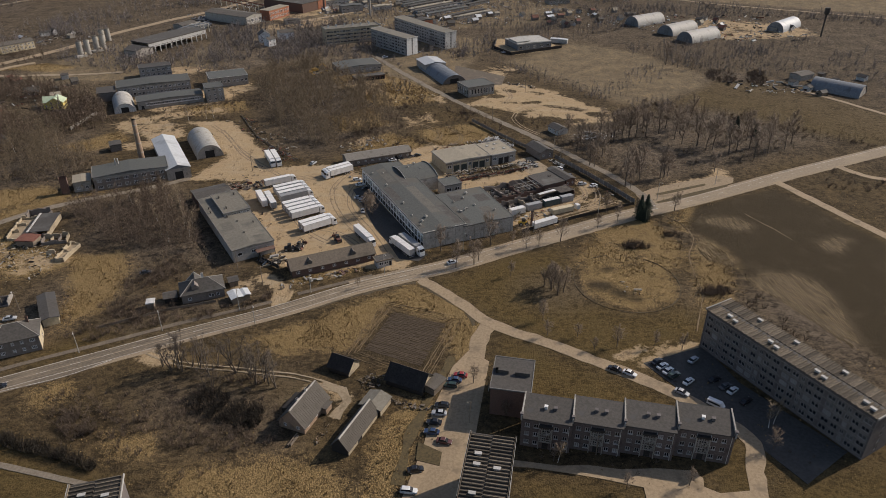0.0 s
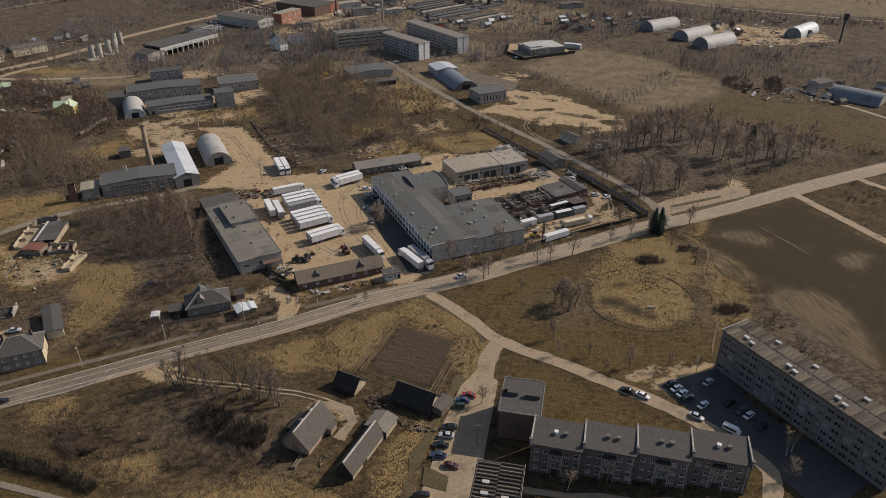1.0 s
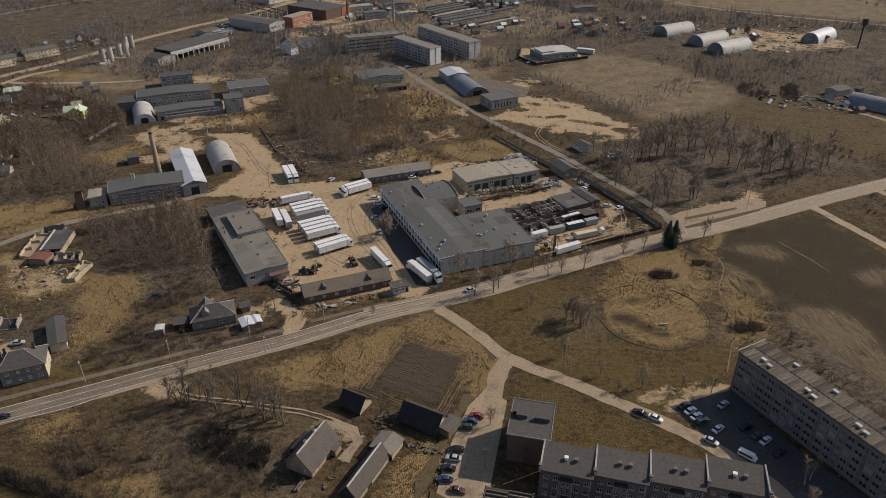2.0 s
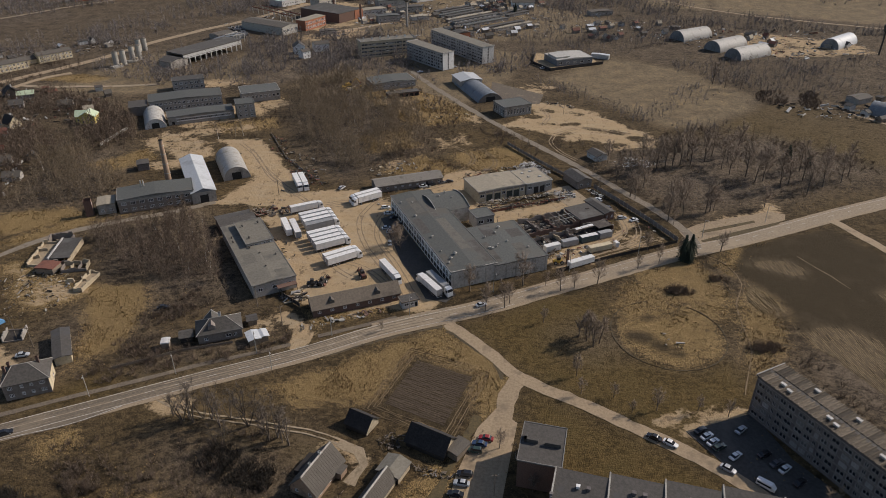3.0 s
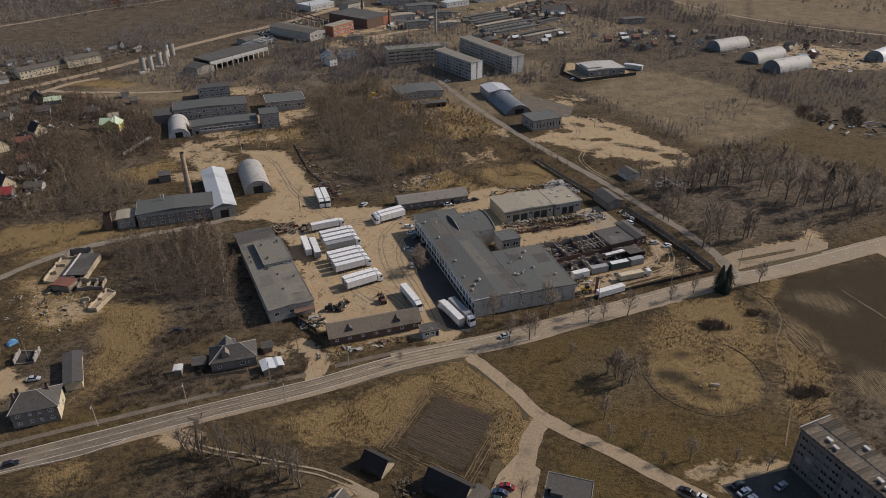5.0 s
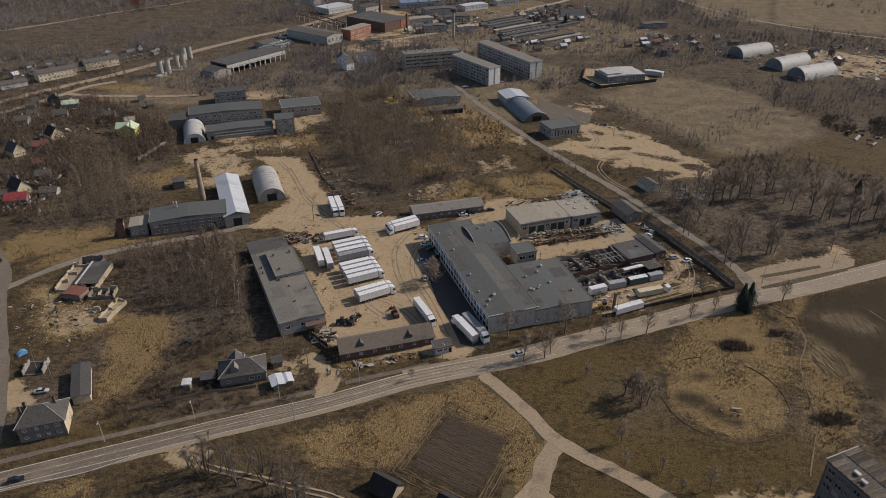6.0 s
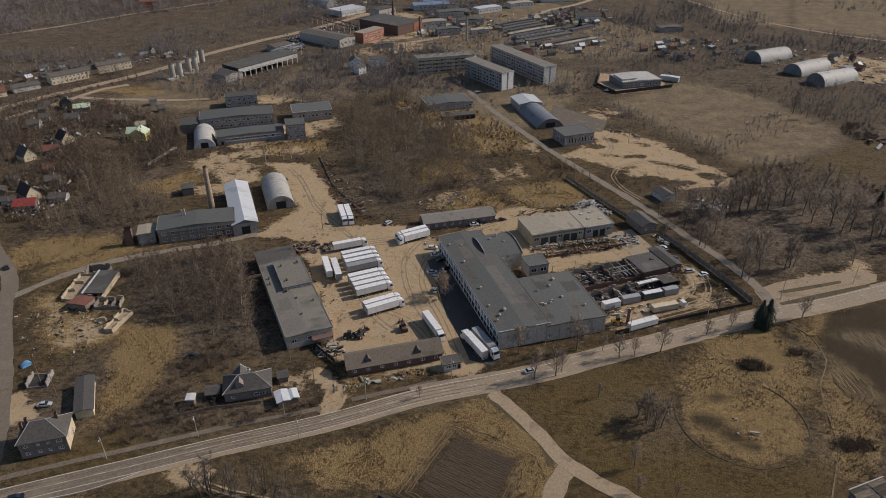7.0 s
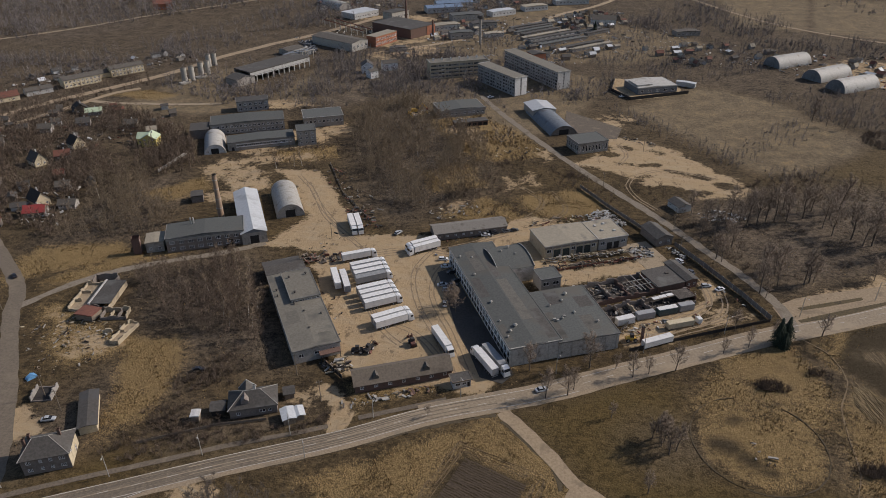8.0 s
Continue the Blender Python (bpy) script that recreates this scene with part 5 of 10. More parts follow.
raised_roof = flat_roof(raised, 10.9, 20.5, 6.9, ROOF_MID, over=0.3, trim=EDGE)
vents(raised_roof, [(-3.2, 5.5, 1.0), (3.5, 6, 1.1), (-3.2, -6, 1.0)], 7.2, ROOF_DARK)
lean = thing("store_annex", -105.3, 285.0, 32, "old low annex with mossy dark roof", "industrial building")
shell(lean, 15.4, 10.5, 4.2, BRICK_WALL)
gable_roof(lean, 15.4, 10.5, 4.2, 0.9, ROOF_DARK, ends=BRICK_WALL)


# ---- works yard: brick workshop, chimney, metal shed, hangars, sheds ----
def hip_roof(owner, w, d, h, rise, ridge, material, over=0.5, shift=0.0):
    bm = bmesh.new()
    W, D = w / 2 + over, d / 2 + over
    e = [bm.verts.new(p) for p in ((-W, -D, h), (W, -D, h), (W, D, h), (-W, D, h))]
    lo = [bm.verts.new((v.co.x, v.co.y, h - 0.2)) for v in e]
    r = [bm.verts.new((shift - ridge / 2, 0, h + rise)), bm.verts.new((shift + ridge / 2, 0, h + rise))]
    for f in ((e[0], e[1], r[1], r[0]), (e[1], e[2], r[1]), (e[2], e[3], r[0], r[1]), (e[3], e[0], r[0]), tuple(lo[::-1])):
        bm.faces.new(f)
    for i in range(4):
        bm.faces.new((lo[i], lo[(i + 1) % 4], e[(i + 1) % 4], e[i]))
    bmesh.ops.recalc_face_normals(bm, faces=bm.faces)
    corners, ends = [v.co.copy() for v in e], [v.co.copy() for v in r]
    roof = part("roof", bm, material, owner)
    for a, b in ((corners[0], ends[0]), (corners[3], ends[0]), (corners[1], ends[1]), (corners[2], ends[1]), (ends[0], ends[1])):
        cap = bmesh.new()
        tube(cap, a, b, 0.11, 0.11, 6)
        part("ridge_cap", cap, CONCRETE, roof, "pale mortared ridge")
    return roof


def chimney_stack(owner, x, y, z0, z1, s=0.6, material=None):
    bm = bmesh.new()
    box(bm, x - s / 2, y - s / 2, z0, x + s / 2, y + s / 2, z1)
    box(bm, x - s / 2 - 0.08, y - s / 2 - 0.08, z1 - 0.2, x + s / 2 + 0.08, y + s / 2 + 0.08, z1)
    part("chimney", bm, material or WHITE_WALL, owner)


def shed(name, x, y, w, d, angle, h, rise, label, wall, roof, category="shed", windows=None, doors=None, roof_kind="gable", along="x", group="", bars=2, ends=None, trim=None):
    b = thing(name, x, y, angle, label, category, group)
    shell(b, w, d, h, wall, windows, doors, bars=bars)
    if roof_kind == "gable":
        gable_roof(b, w, d, h, rise, roof, ends=ends or wall, along=along)
    elif roof_kind == "hip":
        hip_roof(b, w, d, h, rise, max(0.3, w - d), roof)
    else:
        flat_roof(b, w, d, h, roof, trim=trim, pitch=rise)
    return b


long_shed = thing("roadside_store", -43.0, 228.6, 24.0, "long dark-roofed brick store beside the road", "industrial building")
shell(long_shed, 32.5, 8.6, 3.2, BRICK_WALL, {"front": row(7, 32.5, 1.2, 1.3, 1.1)})
ls_roof = gable_roof(long_shed, 32.5, 8.6, 3.2, 2.7, BROWN_FELT, ends=BRICK_WALL)
for x in (-9.0, 8.0):
    bm = bmesh.new()
    prism(bm, [(x - 0.9, 4.0), (x + 0.9, 4.0), (x + 0.9, 5.0), (x, 5.7), (x - 0.9, 5.0)], -3.4, -0.6)
    part("dormer", bm, SLATE, ls_roof)

gate = thing("gatehouse", -23.0, 228.0, 25.5, "small white gatehouse with flat dark roof", "hut")
shell(gate, 6.0, 3.6, 2.9, WHITE_WALL, {"front": [(0.7, 1.0, 1.8, 1.2), (3.0, 1.0, 1.4, 1.2)], "left": [(1.0, 1.0, 1.4, 1.1)]}, {"front": [(4.8, 0, 0.9, 2.1)]})
flat_roof(gate, 6.0, 3.6, 2.9, ROOF_DARK, over=0.5, trim=WOOD)

beige = thing("pale_roofed_workshop", 9.0, 326.9, 25.4, "grey brick workshop with pale beige felt roof", "industrial building")
shell(beige, 24.8, 16.8, 5.6, PALE_PLASTER, {"front": [(0.9, 2.6, 2.2, 1.6), (12.4, 2.6, 1.8, 1.6), (22.2, 2.6, 1.8, 1.6)]}, {"front": [(4.2, 0, 3.2, 3.8), (8.4, 0, 3.2, 3.8), (14.9, 0, 3.0, 3.8), (18.6, 0, 3.0, 3.8)]}, door_mat=GATE_GREEN)
for gx in (3.6, 7.8, 12.0, 14.3, 18.2, 21.8):
    part("pilaster", boxed(gx - 12.7, -8.62, 0, gx - 12.3, -8.41, 5.4), CONCRETE, beige)
part("wall_band", boxed(-12.4, -8.55, 4.75, 12.4, -8.42, 5.55), DARK_PLASTER, beige, "brown rendered band under the eaves")
flat_roof(beige, 24.8, 16.8, 5.6, ROOF_PALE, trim=CONCRETE, pitch=0.5)
beige2 = thing("workshop_extension", 27.2, 335.6, 26.0, "workshop extension with pale roof and rooflights", "industrial building")
shell(beige2, 14.0, 16.6, 5.3, GREY_BRICK, {"front": [(0.8, 2.4, 2.2, 1.6), (10.8, 2.4, 2.2, 1.6)]}, {"front": [(4.0, 0, 2.6, 3.4), (7.4, 0, 2.6, 3.4)]}, door_mat=TAR_WOOD)
b2r = flat_roof(beige2, 14.0, 16.6, 5.3, ROOF_PALE, trim=TRIM)
for x, y in ((-3.2, 3.6), (1.5, 4.4), (-2.2, -1.2), (3.2, -2.8)):
    bm = bmesh.new()
    prism(bm, [(x - 0.7, 5.6), (x + 0.7, 5.6), (x + 0.5, 6.1), (x - 0.5, 6.1)], y - 0.6, y + 0.6)
    part("rooflight", bm, TRIM, b2r)

shed("gate_building", 50.6, 340, 8.0, 13.0, 27, 4.0, 1.6, "small pitched-roof building beside the works lane", DARK_PLASTER, ROOF_DARK, "industrial building", along="y", windows={"front": row(2, 8, 1.4, 1.2, 1.2)})
shed("old_low_store", -34.2, 333.6, 34, 9.5, 23.0, 3.4, 1.6, "old long store with sagging grey fibre-cement roof", DARK_PLASTER, OLD_SLATE, "industrial building", windows={"front": row(9, 34, 1.3, 1.2, 1.0)}, doors={"front": [(24.0, 0, 2.4, 2.4)]})
shed("brick_side_range", 56.9, 307.1, 5.2, 15.0, 28.5, 3.7, 0.7, "narrow brick range with dark felt roof beside the ruin", BRICK_WALL, ROOF_DARK, "industrial building", along="y", windows={"front": row(2, 5.2, 1.2, 1.0, 1.2), "right": row(4, 15, 1.2, 1.2, 1.2)})

workshop = thing("brick_workshop", -150.3, 307.0, 24.4, "two-storey brick workshop with dark felt roof", "industrial building")
shell(workshop, 33, 14.2, 6.6, DARK_PLASTER, {"front": [(1.4 + i * 3.9, z, 2.2, 1.5) for z in (0.9, 3.9) for i in range(8)]}, {"front": [(25.0, 0.0, 3.0, 3.0)]}, bars=3)
flat_roof(workshop, 33, 14.2, 6.6, ROOF_FELT, over=0.3, trim=EDGE, pitch=0.9)
band = boxed(-16.5, -7.45, 5.6, 16.5, -7.12, 6.5)
part("wall_band", band, CONCRETE, workshop, "pale rendered band under the eaves")
for x in (-6.0, -4.8):
    bm = bmesh.new()
    tube(bm, (x, 4, 6.8), (x, 4, 10.5), 0.3, 0.3, 8)
    part("flue", bm, TRIM, workshop, "pale metal flue")
shed("workshop_lean_to", -170.0, 298.0, 7.5, 9.5, 24.4, 4.6, 0.3, "rubble-strewn lean-to with pale wall", CONCRETE, ROOF_PALE, "industrial building", roof_kind="flat", windows={"front": row(2, 7.5, 1.2, 1.4, 1.4)})
tower = thing("brick_stub_tower", -175.5, 292.2, 24.4, "broken red brick stair tower", "ruin")
shell(tower, 3.2, 3.2, 7.8, BRICK_WALL, {"right": [(0.9, 5.0, 1.2, 1.4)]})
shed("boiler_hut", -174.5, 346.4, 5.6, 6.6, 26, 3.4, 0.2, "dark flat-roofed hut behind the chimney", DARK_PLASTER, ROOF_DARK, "hut", roof_kind="flat")

stack = thing("factory_chimney", -154.6, 330.6, 0, "tall tapering brick factory chimney", "chimney")
bm = bmesh.new()
tube(bm, (0, 0, -0.3), (0, 0, 22.3), 1.55, 0.95, 20)
part("shaft", bm, TAN_BRICK, stack)
for z in (22.3, 19.5, 15.0, 10.0, 5.0):
    bm = bmesh.new()
    r = 1.55 - 0.6 * z / 22.3
    tube(bm, (0, 0, z - 0.3), (0, 0, z), r + 0.1, r + 0.1, 20)
    part("band", bm, CONCRETE if z < 22 else ROOF_DARK, stack)

metal = thing("sheet_metal_shed", -138.6, 328.5, 28.0, "long shed with pale sheet-metal gable roof", "industrial building")
shell(metal, 11.0, 46.5, 5.6, GREY_BRICK, {}, {"front": [(3.6, 0.0, 3.8, 4.0)]})
gable_roof(metal, 11.0, 46.5, 5.6, 1.9, METAL_ROOF, ends=DARK_METAL, along="y", thick=0.12)


def arched_hangar(name, x, y, w, d, angle, rise, label, skin, front, door=True, z0=0.0, group="arched hangars", ribs=True):
    b = thing(name, x, y, angle, label, "hangar", group)
    roof, pts = barrel(b, w, d, z0, rise, skin, n=20, name="shell")
    for s in (-1, 1):
        bm = bmesh.new()
        y0 = s * (d / 2 - 0.5)
        prism(bm, [(px * 0.985, pz - 0.1) for px, pz in pts][::-1] , y0 - 0.15, y0 + 0.15)
        bmesh.ops.recalc_face_normals(bm, faces=bm.faces)
        end = part("end_wall", bm, front, b)
    if door:
        # solid plate; the dark inside of the gateway is only its colour
        part("gate", boxed(-w * 0.17, -d / 2 + 0.28, 0, w * 0.17, -d / 2 + 0.4, rise * 0.55), HOLLOW, b, "open dark gateway")
    if ribs:
        for i in range(1, int(d / 3)):
            bm = bmesh.new()
            yy = -d / 2 + i * 3.0
            outer = [(px * 1.006, pz * 1.006 + 0.02) for px, pz in pts]
            for (xa, za), (xb, zb) in zip(outer, outer[1:]):
                poly(bm, [(xa, yy - 0.08, za), (xb, yy - 0.08, zb), (xb, yy + 0.08, zb), (xa, yy + 0.08, za)])
                poly(bm, [(xa, yy - 0.08, za - 0.08), (xb, yy - 0.08, zb - 0.08), (xb, yy - 0.08, zb), (xa, yy - 0.08, za)])
            part("rib", bm, skin, roof)
    return b


arched_hangar("arched_hangar", -127.8, 348.8, 13.4, 30.5, 27.0, 6.8, "half-round hangar of dull pale steel", HANGAR_METAL, GREY_BRICK)
arched_hangar("arched_hangar", -199.3, 418.5, 12.5, 28.0, 26.0, 5.8, "half-round white-roofed hangar beside brick works", HANGAR_METAL, WHITE_WALL)
arched_hangar("arched_hangar", -1.0, 490.0, 18.0, 46.0, 22.5, 5.8, "long half-round hangar, half pale and half blue-grey", DARK_METAL, DARK_PLASTER)
shed("pale_metal_shed", -9.0, 508.5, 16.0, 18.0, 22.5, 5.0, 1.4, "pale sheet-roofed shed joined to a hangar", GREY_BRICK, METAL_ROOF, "industrial building", along="y")
for x, y, a in ((187.5, 662.5, -56), (207.5, 626.5, -53), (217.5, 600.0, -57)):
    arched_hangar("arched_hangar", x, y, 17.0, 36.0, a, 8.2, "half-round pale steel hangar in a farm yard", HANGAR_METAL, DARK_METAL, door=False, ribs=False)
arched_hangar("arched_hangar", 308.0, 642.0, 15.0, 36.0, -47, 8.0, "bright new half-round steel hangar", METAL_ROOF, DARK_METAL, door=False, ribs=False)
arched_hangar("arched_hangar", 262.5, 452.0, 17.0, 31.0, 47, 7.0, "half-round blue-grey steel hangar", DARK_METAL, GREY_BRICK, door=False, ribs=True)
shed("grey_shed", 251.9, 482.0, 14.0, 9.0, 30, 3.6, 1.0, "grey shed beside the hangar lane", GREY_BRICK, SLATE)

sq = thing("columned_depot", 21.4, 448.0, 27.2, "square grey depot with tall narrow windows", "industrial building")
shell(sq, 19.3, 14.8, 6.2, GREY_BRICK, {"front": row(9, 19.3, 1.4, 1.1, 3.4), "left": row(6, 14.8, 1.4, 1.1, 3.4)}, bars=1)
flat_roof(sq, 19.3, 14.8, 6.2, ROOF_FELT, trim=EDGE)

# ---- the grey brick works behind ----
w1 = thing("grey_brick_works", -191.8, 451.0, 23.7, "long two-storey grey brick works with felt roof", "industrial building")
shell(w1, 45, 17, 6.5, GREY_BRICK, {"front": [(1.0 + i * 2.75, z, 1.7, 1.5) for z in (0.9, 3.9) for i in range(16)]})
flat_roof(w1, 45, 17, 6.5, ROOF_FELT, trim=EDGE, pitch=0.8)
w2 = thing("grey_brick_works", -148.0, 469.0, 24.0, "grey brick works wing with felt roof", "industrial building")
shell(w2, 25, 17, 6.2, GREY_BRICK, {"front": row(9, 25, 2.6, 1.6, 1.8)})
flat_roof(w2, 25, 17, 6.2, ROOF_FELT, trim=TRIM)
w3 = thing("grey_brick_works", -172.5, 425.0, 26.0, "low works hall with a long white window band", "industrial building")
shell(w3, 39, 12.5, 4.8, GREY_BRICK, {"front": row(15, 33, 2.2, 1.9, 1.4, start=5.0, gap=2.2)}, {"front": [(2.0, 0, 1.6, 2.2)]})
flat_roof(w3, 39, 12.5, 4.8, ROOF_FELT, trim=EDGE, pitch=0.6)
for z in (1.85, 3.62):
    part("white_band", boxed(-14.8, -6.36, z, 17.5, -6.2, z + 0.32), WINDOW_FRAME, w3, "white painted band")
w4 = thing("grey_brick_works", -146.6, 432.9, 24.4, "square three-storey grey brick works tower", "industrial building")
shell(w4, 10.9, 11.6, 9.0, GREY_BRICK, {"front": [(c, z, 1.4, 1.4) for z in (1.2, 4.0, 6.8) for c in (1.2, 4.6, 8.0)], "right": [(c, z, 1.4, 1.4) for z in (1.2, 4.0, 6.8) for c in (2, 6)]})
flat_roof(w4, 10.9, 11.6, 9.0, ROOF_FELT, trim=EDGE)
w5 = thing("grey_brick_works", -216.0, 434.0, 24.0, "blank low grey works store", "industrial building")
shell(w5, 11, 14, 5.5, DARK_PLASTER)
flat_roof(w5, 11, 14, 5.5, ROOF_DARK)
w6 = thing("grey_office", -204.5, 488.4, 25.1, "two-storey grey office house with paired windows", "industrial building")
shell(w6, 21, 10.5, 6.8, GREY_BRICK, {"front": [(1.2 + i * 3.4, z, 2.0, 1.5) for z in (1.1, 4.1) for i in range(6)]})
flat_roof(w6, 21, 10.5, 6.8, ROOF_DARK, trim=EDGE)
w7 = thing("grey_works_hall", -63.1, 502.0, 25.7, "long low hall with grey roof and pale front", "industrial building")
shell(w7, 31, 18, 4.6, GREY_BRICK, {"front": row(10, 31, 1.6, 1.8, 1.5)})
flat_roof(w7, 31, 18, 4.6, ROOF_FELT, trim=TRIM, pitch=0.9)
shed("brick_garages", -52.0, 478.0, 22, 6.0, 26, 2.8, 0.2, "low row of brick garages", BRICK_WALL, ROOF_DARK, "garage", roof_kind="flat", doors={"front": row(6, 22, 0, 2.6, 2.2)})

colonnade = thing("open_sided_hall", -224.0, 577.0, 61.0, "long open-sided hall on white concrete posts", "industrial building")
part("roof", boxed(-30, -10, 7.6, 30, 10, 8.4), ROOF_DARK, colonnade)
part("upper_wall", boxed(-30, -9.9, 5.4, 30, -9.5, 7.55), WHITE_WALL, colonnade)
part("rear_wall", boxed(-30, 9.4, 0, 30, 9.8, 7.55), GREY_BRICK, colonnade)
for i in range(12):
    part("post", boxed(-29.8 + i * 5.37, -9.9, 0, -29.2 + i * 5.37, -9.3, 5.4), WHITE_WALL, colonnade)
part("beam", boxed(-30, -9.95, 4.5, 30, -9.3, 5.0), WHITE_WALL, colonnade)
shed("hall_annex", -238.0, 545.0, 16, 14, 61, 5.0, 1.8, "dark-roofed annex of the open-sided hall", GREY_BRICK, ROOF_DARK, "industrial building", along="y")

for i, (x, y) in enumerate([(-281.7, 541), (-278.0, 546), (-276.4, 558), (-273.2, 562.6), (-284.3, 587), (-281.2, 591)]):
    s = thing("silo", x, y, 0, "pale weathered concrete grain silo", "silo", "grain silos")
    top = 11.0 if i < 4 else 9.8
    bm = bmesh.new()
    tube(bm, (0, 0, 0), (0, 0, top), 2.1, 2.1, 18)
    part("tank", bm, CONCRETE, s)
    bm = bmesh.new()
    tube(bm, (0, 0, top), (0, 0, top + 0.8), 2.2, 0.6, 18)
    part("cap", bm, SLATE, s)

for x, y, w in ((-280.2, 541.0, 8.5), (-275.6, 558.0, 9.0)):
    plinth = thing("silo_plinth", x, y - 3.0, 55, "low concrete loading plinth under silos", "plinth")
    part("slab", boxed(-w / 2, -2.4, -0.2, w / 2, 2.0, 1.3, bevel=0.1), CONCRETE, plinth)
    part("hopper", boxed(w / 2 - 2.0, -2.0, 1.3, w / 2 - 0.4, -0.4, 2.8, bevel=0.08), PALE_PLASTER, plinth)
f1 = thing("factory_hall", -197.0, 671.0, 60.4, "long grey-roofed factory hall with pale gable", "industrial building")
shell(f1, 20, 52, 7.2, CONCRETE, {"front": row(4, 20, 2.4, 3.0, 2.6), "right": row(14, 52, 4.0, 2.6, 2.0)}, bars=3)
gable_roof(f1, 20, 52, 7.2, 1.6, SLATE, ends=CONCRETE, along="y")
f2 = thing("orange_brick_factory", -161.0, 685.0, 64.0, "orange brick factory with two rows of windows", "industrial building")
shell(f2, 30, 11, 9.0, ORANGE_BRICK, {"front": [(0.8 + i * 2.45, z, 1.5, 2.2) for z in (1.4, 5.2) for i in range(12)]})
flat_roof(f2, 30, 11, 9.0, ROOF_PALE)
f3 = thing("dark_roofed_factory", -151.0, 733.0, 58.0, "large dark-roofed factory with orange brick end", "industrial building")
shell(f3, 34, 52, 8.6, BRICK_WALL)
part("end_wall", boxed(5.5, -26.35, 0, 17.3, -26.02, 8.6), ORANGE_BRICK, f3, "orange brick end wall")
flat_roof(f3, 34, 52, 8.6, ROOF_DARK)
f4 = thing("white_factory_hall", -213.8, 802.0, 56.4, "low white factory hall with pale roof", "industrial building")
shell(f4, 34, 22, 5.6, WHITE_WALL, {"front": row(10, 34, 1.8, 1.8, 1.6)})
flat_roof(f4, 34, 22, 5.6, METAL_ROOF)
shed("factory_store", -232.0, 640.0, 18, 12, 60, 4.0, 1.2, "low grey factory store", GREY_BRICK, SLATE, "industrial building")
for x, y, z1, r, nm in ((-156.0, 770.0, 27.0, 1.4, "tall dark steel factory chimney"), (-118.0, 712.0, 17.0, 1.3, "short dark brick chimney")):
    s = thing("factory_chimney", x, y, 0, nm, "chimney")
    bm = bmesh.new()
    tube(bm, (0, 0, 0), (0, 0, z1), r, r * 0.7, 14)
    part("shaft", bm, BRICK_WALL, s)
wt = thing("water_tower", -70.9, 693.4, 0, "slim water tower with a wide dark head", "water tower")
bm = bmesh.new()
tube(bm, (0, 0, 0), (0, 0, 22.5), 1.2, 1.0, 14)
part("shaft", bm, GREY_BRICK, wt)
bm = bmesh.new()
tube(bm, (0, 0, 22.5), (0, 0, 24.0), 1.1, 2.8, 14)
tube(bm, (0, 0, 24.0), (0, 0, 26.2), 2.8, 2.8, 14)
part("tank", bm, ROOF_DARK, wt)
wt2 = thing("water_tower", 326.0, 609.4, 0, "slim steel water tower beside fields", "water tower")
bm = bmesh.new()
tube(bm, (0, 0, 0), (0, 0, 18.5), 0.7, 0.7, 12)
part("shaft", bm, CHASSIS, wt2)
bm = bmesh.new()
tube(bm, (0, 0, 18.0), (0, 0, 19.5), 1.0, 2.2, 12)
tube(bm, (0, 0, 19.5), (0, 0, 24.0), 2.2, 2.2, 12)
part("tank", bm, CHASSIS, wt2)

# ---- far housing blocks ----
prefab_block("housing_block", -39.6, 563.0, 47, 10.5, -49.0, 13.0, 5, entrance_columns(47, 3), "distant five-storey panel housing block with pale gable", False, "housing blocks", wall=FAR_PANEL, top=ROOF_MID, gable=FRESH_WHITE)
prefab_block("housing_block", -16.0, 595.0, 74, 11.0, -53.5, 13.0, 5, entrance_columns(74, 5), "distant long five-storey panel housing block", False, "housing blocks", wall=FAR_PANEL, top=ROOF_MID, gable=WHITE_WALL)
pale_block, pale_roof = prefab_block("housing_block", -77.0, 590.0, 46, 11.0, 24.0, 12.5, 4, entrance_columns(46, 4), "distant four-storey pale housing block", False, "housing blocks", wall=PALE_PLASTER, top=ROOF_MID)
for x in (-19, -12, -5, 2, 9, 16):
    chimney_stack(pale_roof, x, 0.8, 12.6, 14.6, 1.1, FRESH_WHITE)
for u in range(4):
    for f in range(3):
        part("balcony", boxed(-23 + u * 11.5 + 9.0, -6.4, 3.4 + f * 2.8, -23 + u * 11.5 + 11.4, -5.52, 4.4 + f * 2.8), CONCRETE, pale_block)
shed("red_brick_house", -17.4, 634.6, 12, 11, 32, 9.0, 1.0, "distant dark red brick house", ORANGE_BRICK, ROOF_DARK, "house", roof_kind="flat", windows={"front": row(3, 12, 4, 1.4, 1.5)})

lot = thing("supermarket_store", 69.5, 575.0, 22.8, "low shop building with pale metal roof in its own yard", "shop")
shell(lot, 31, 22, 4.6, DARK_METAL, {"front": row(5, 31, 1.2, 2.6, 1.8)})
lr = flat_roof(lot, 31, 22, 4.6, HANGAR_METAL, trim=TRIM, pitch=0.8)
part("roof_step", boxed(-15, -8, 4.9, -3, 6, 6.3), HANGAR_METAL, lr)
wall_lot = thing("yard_wall", 52, 560, 0, "dark wall round the shop yard", "wall")
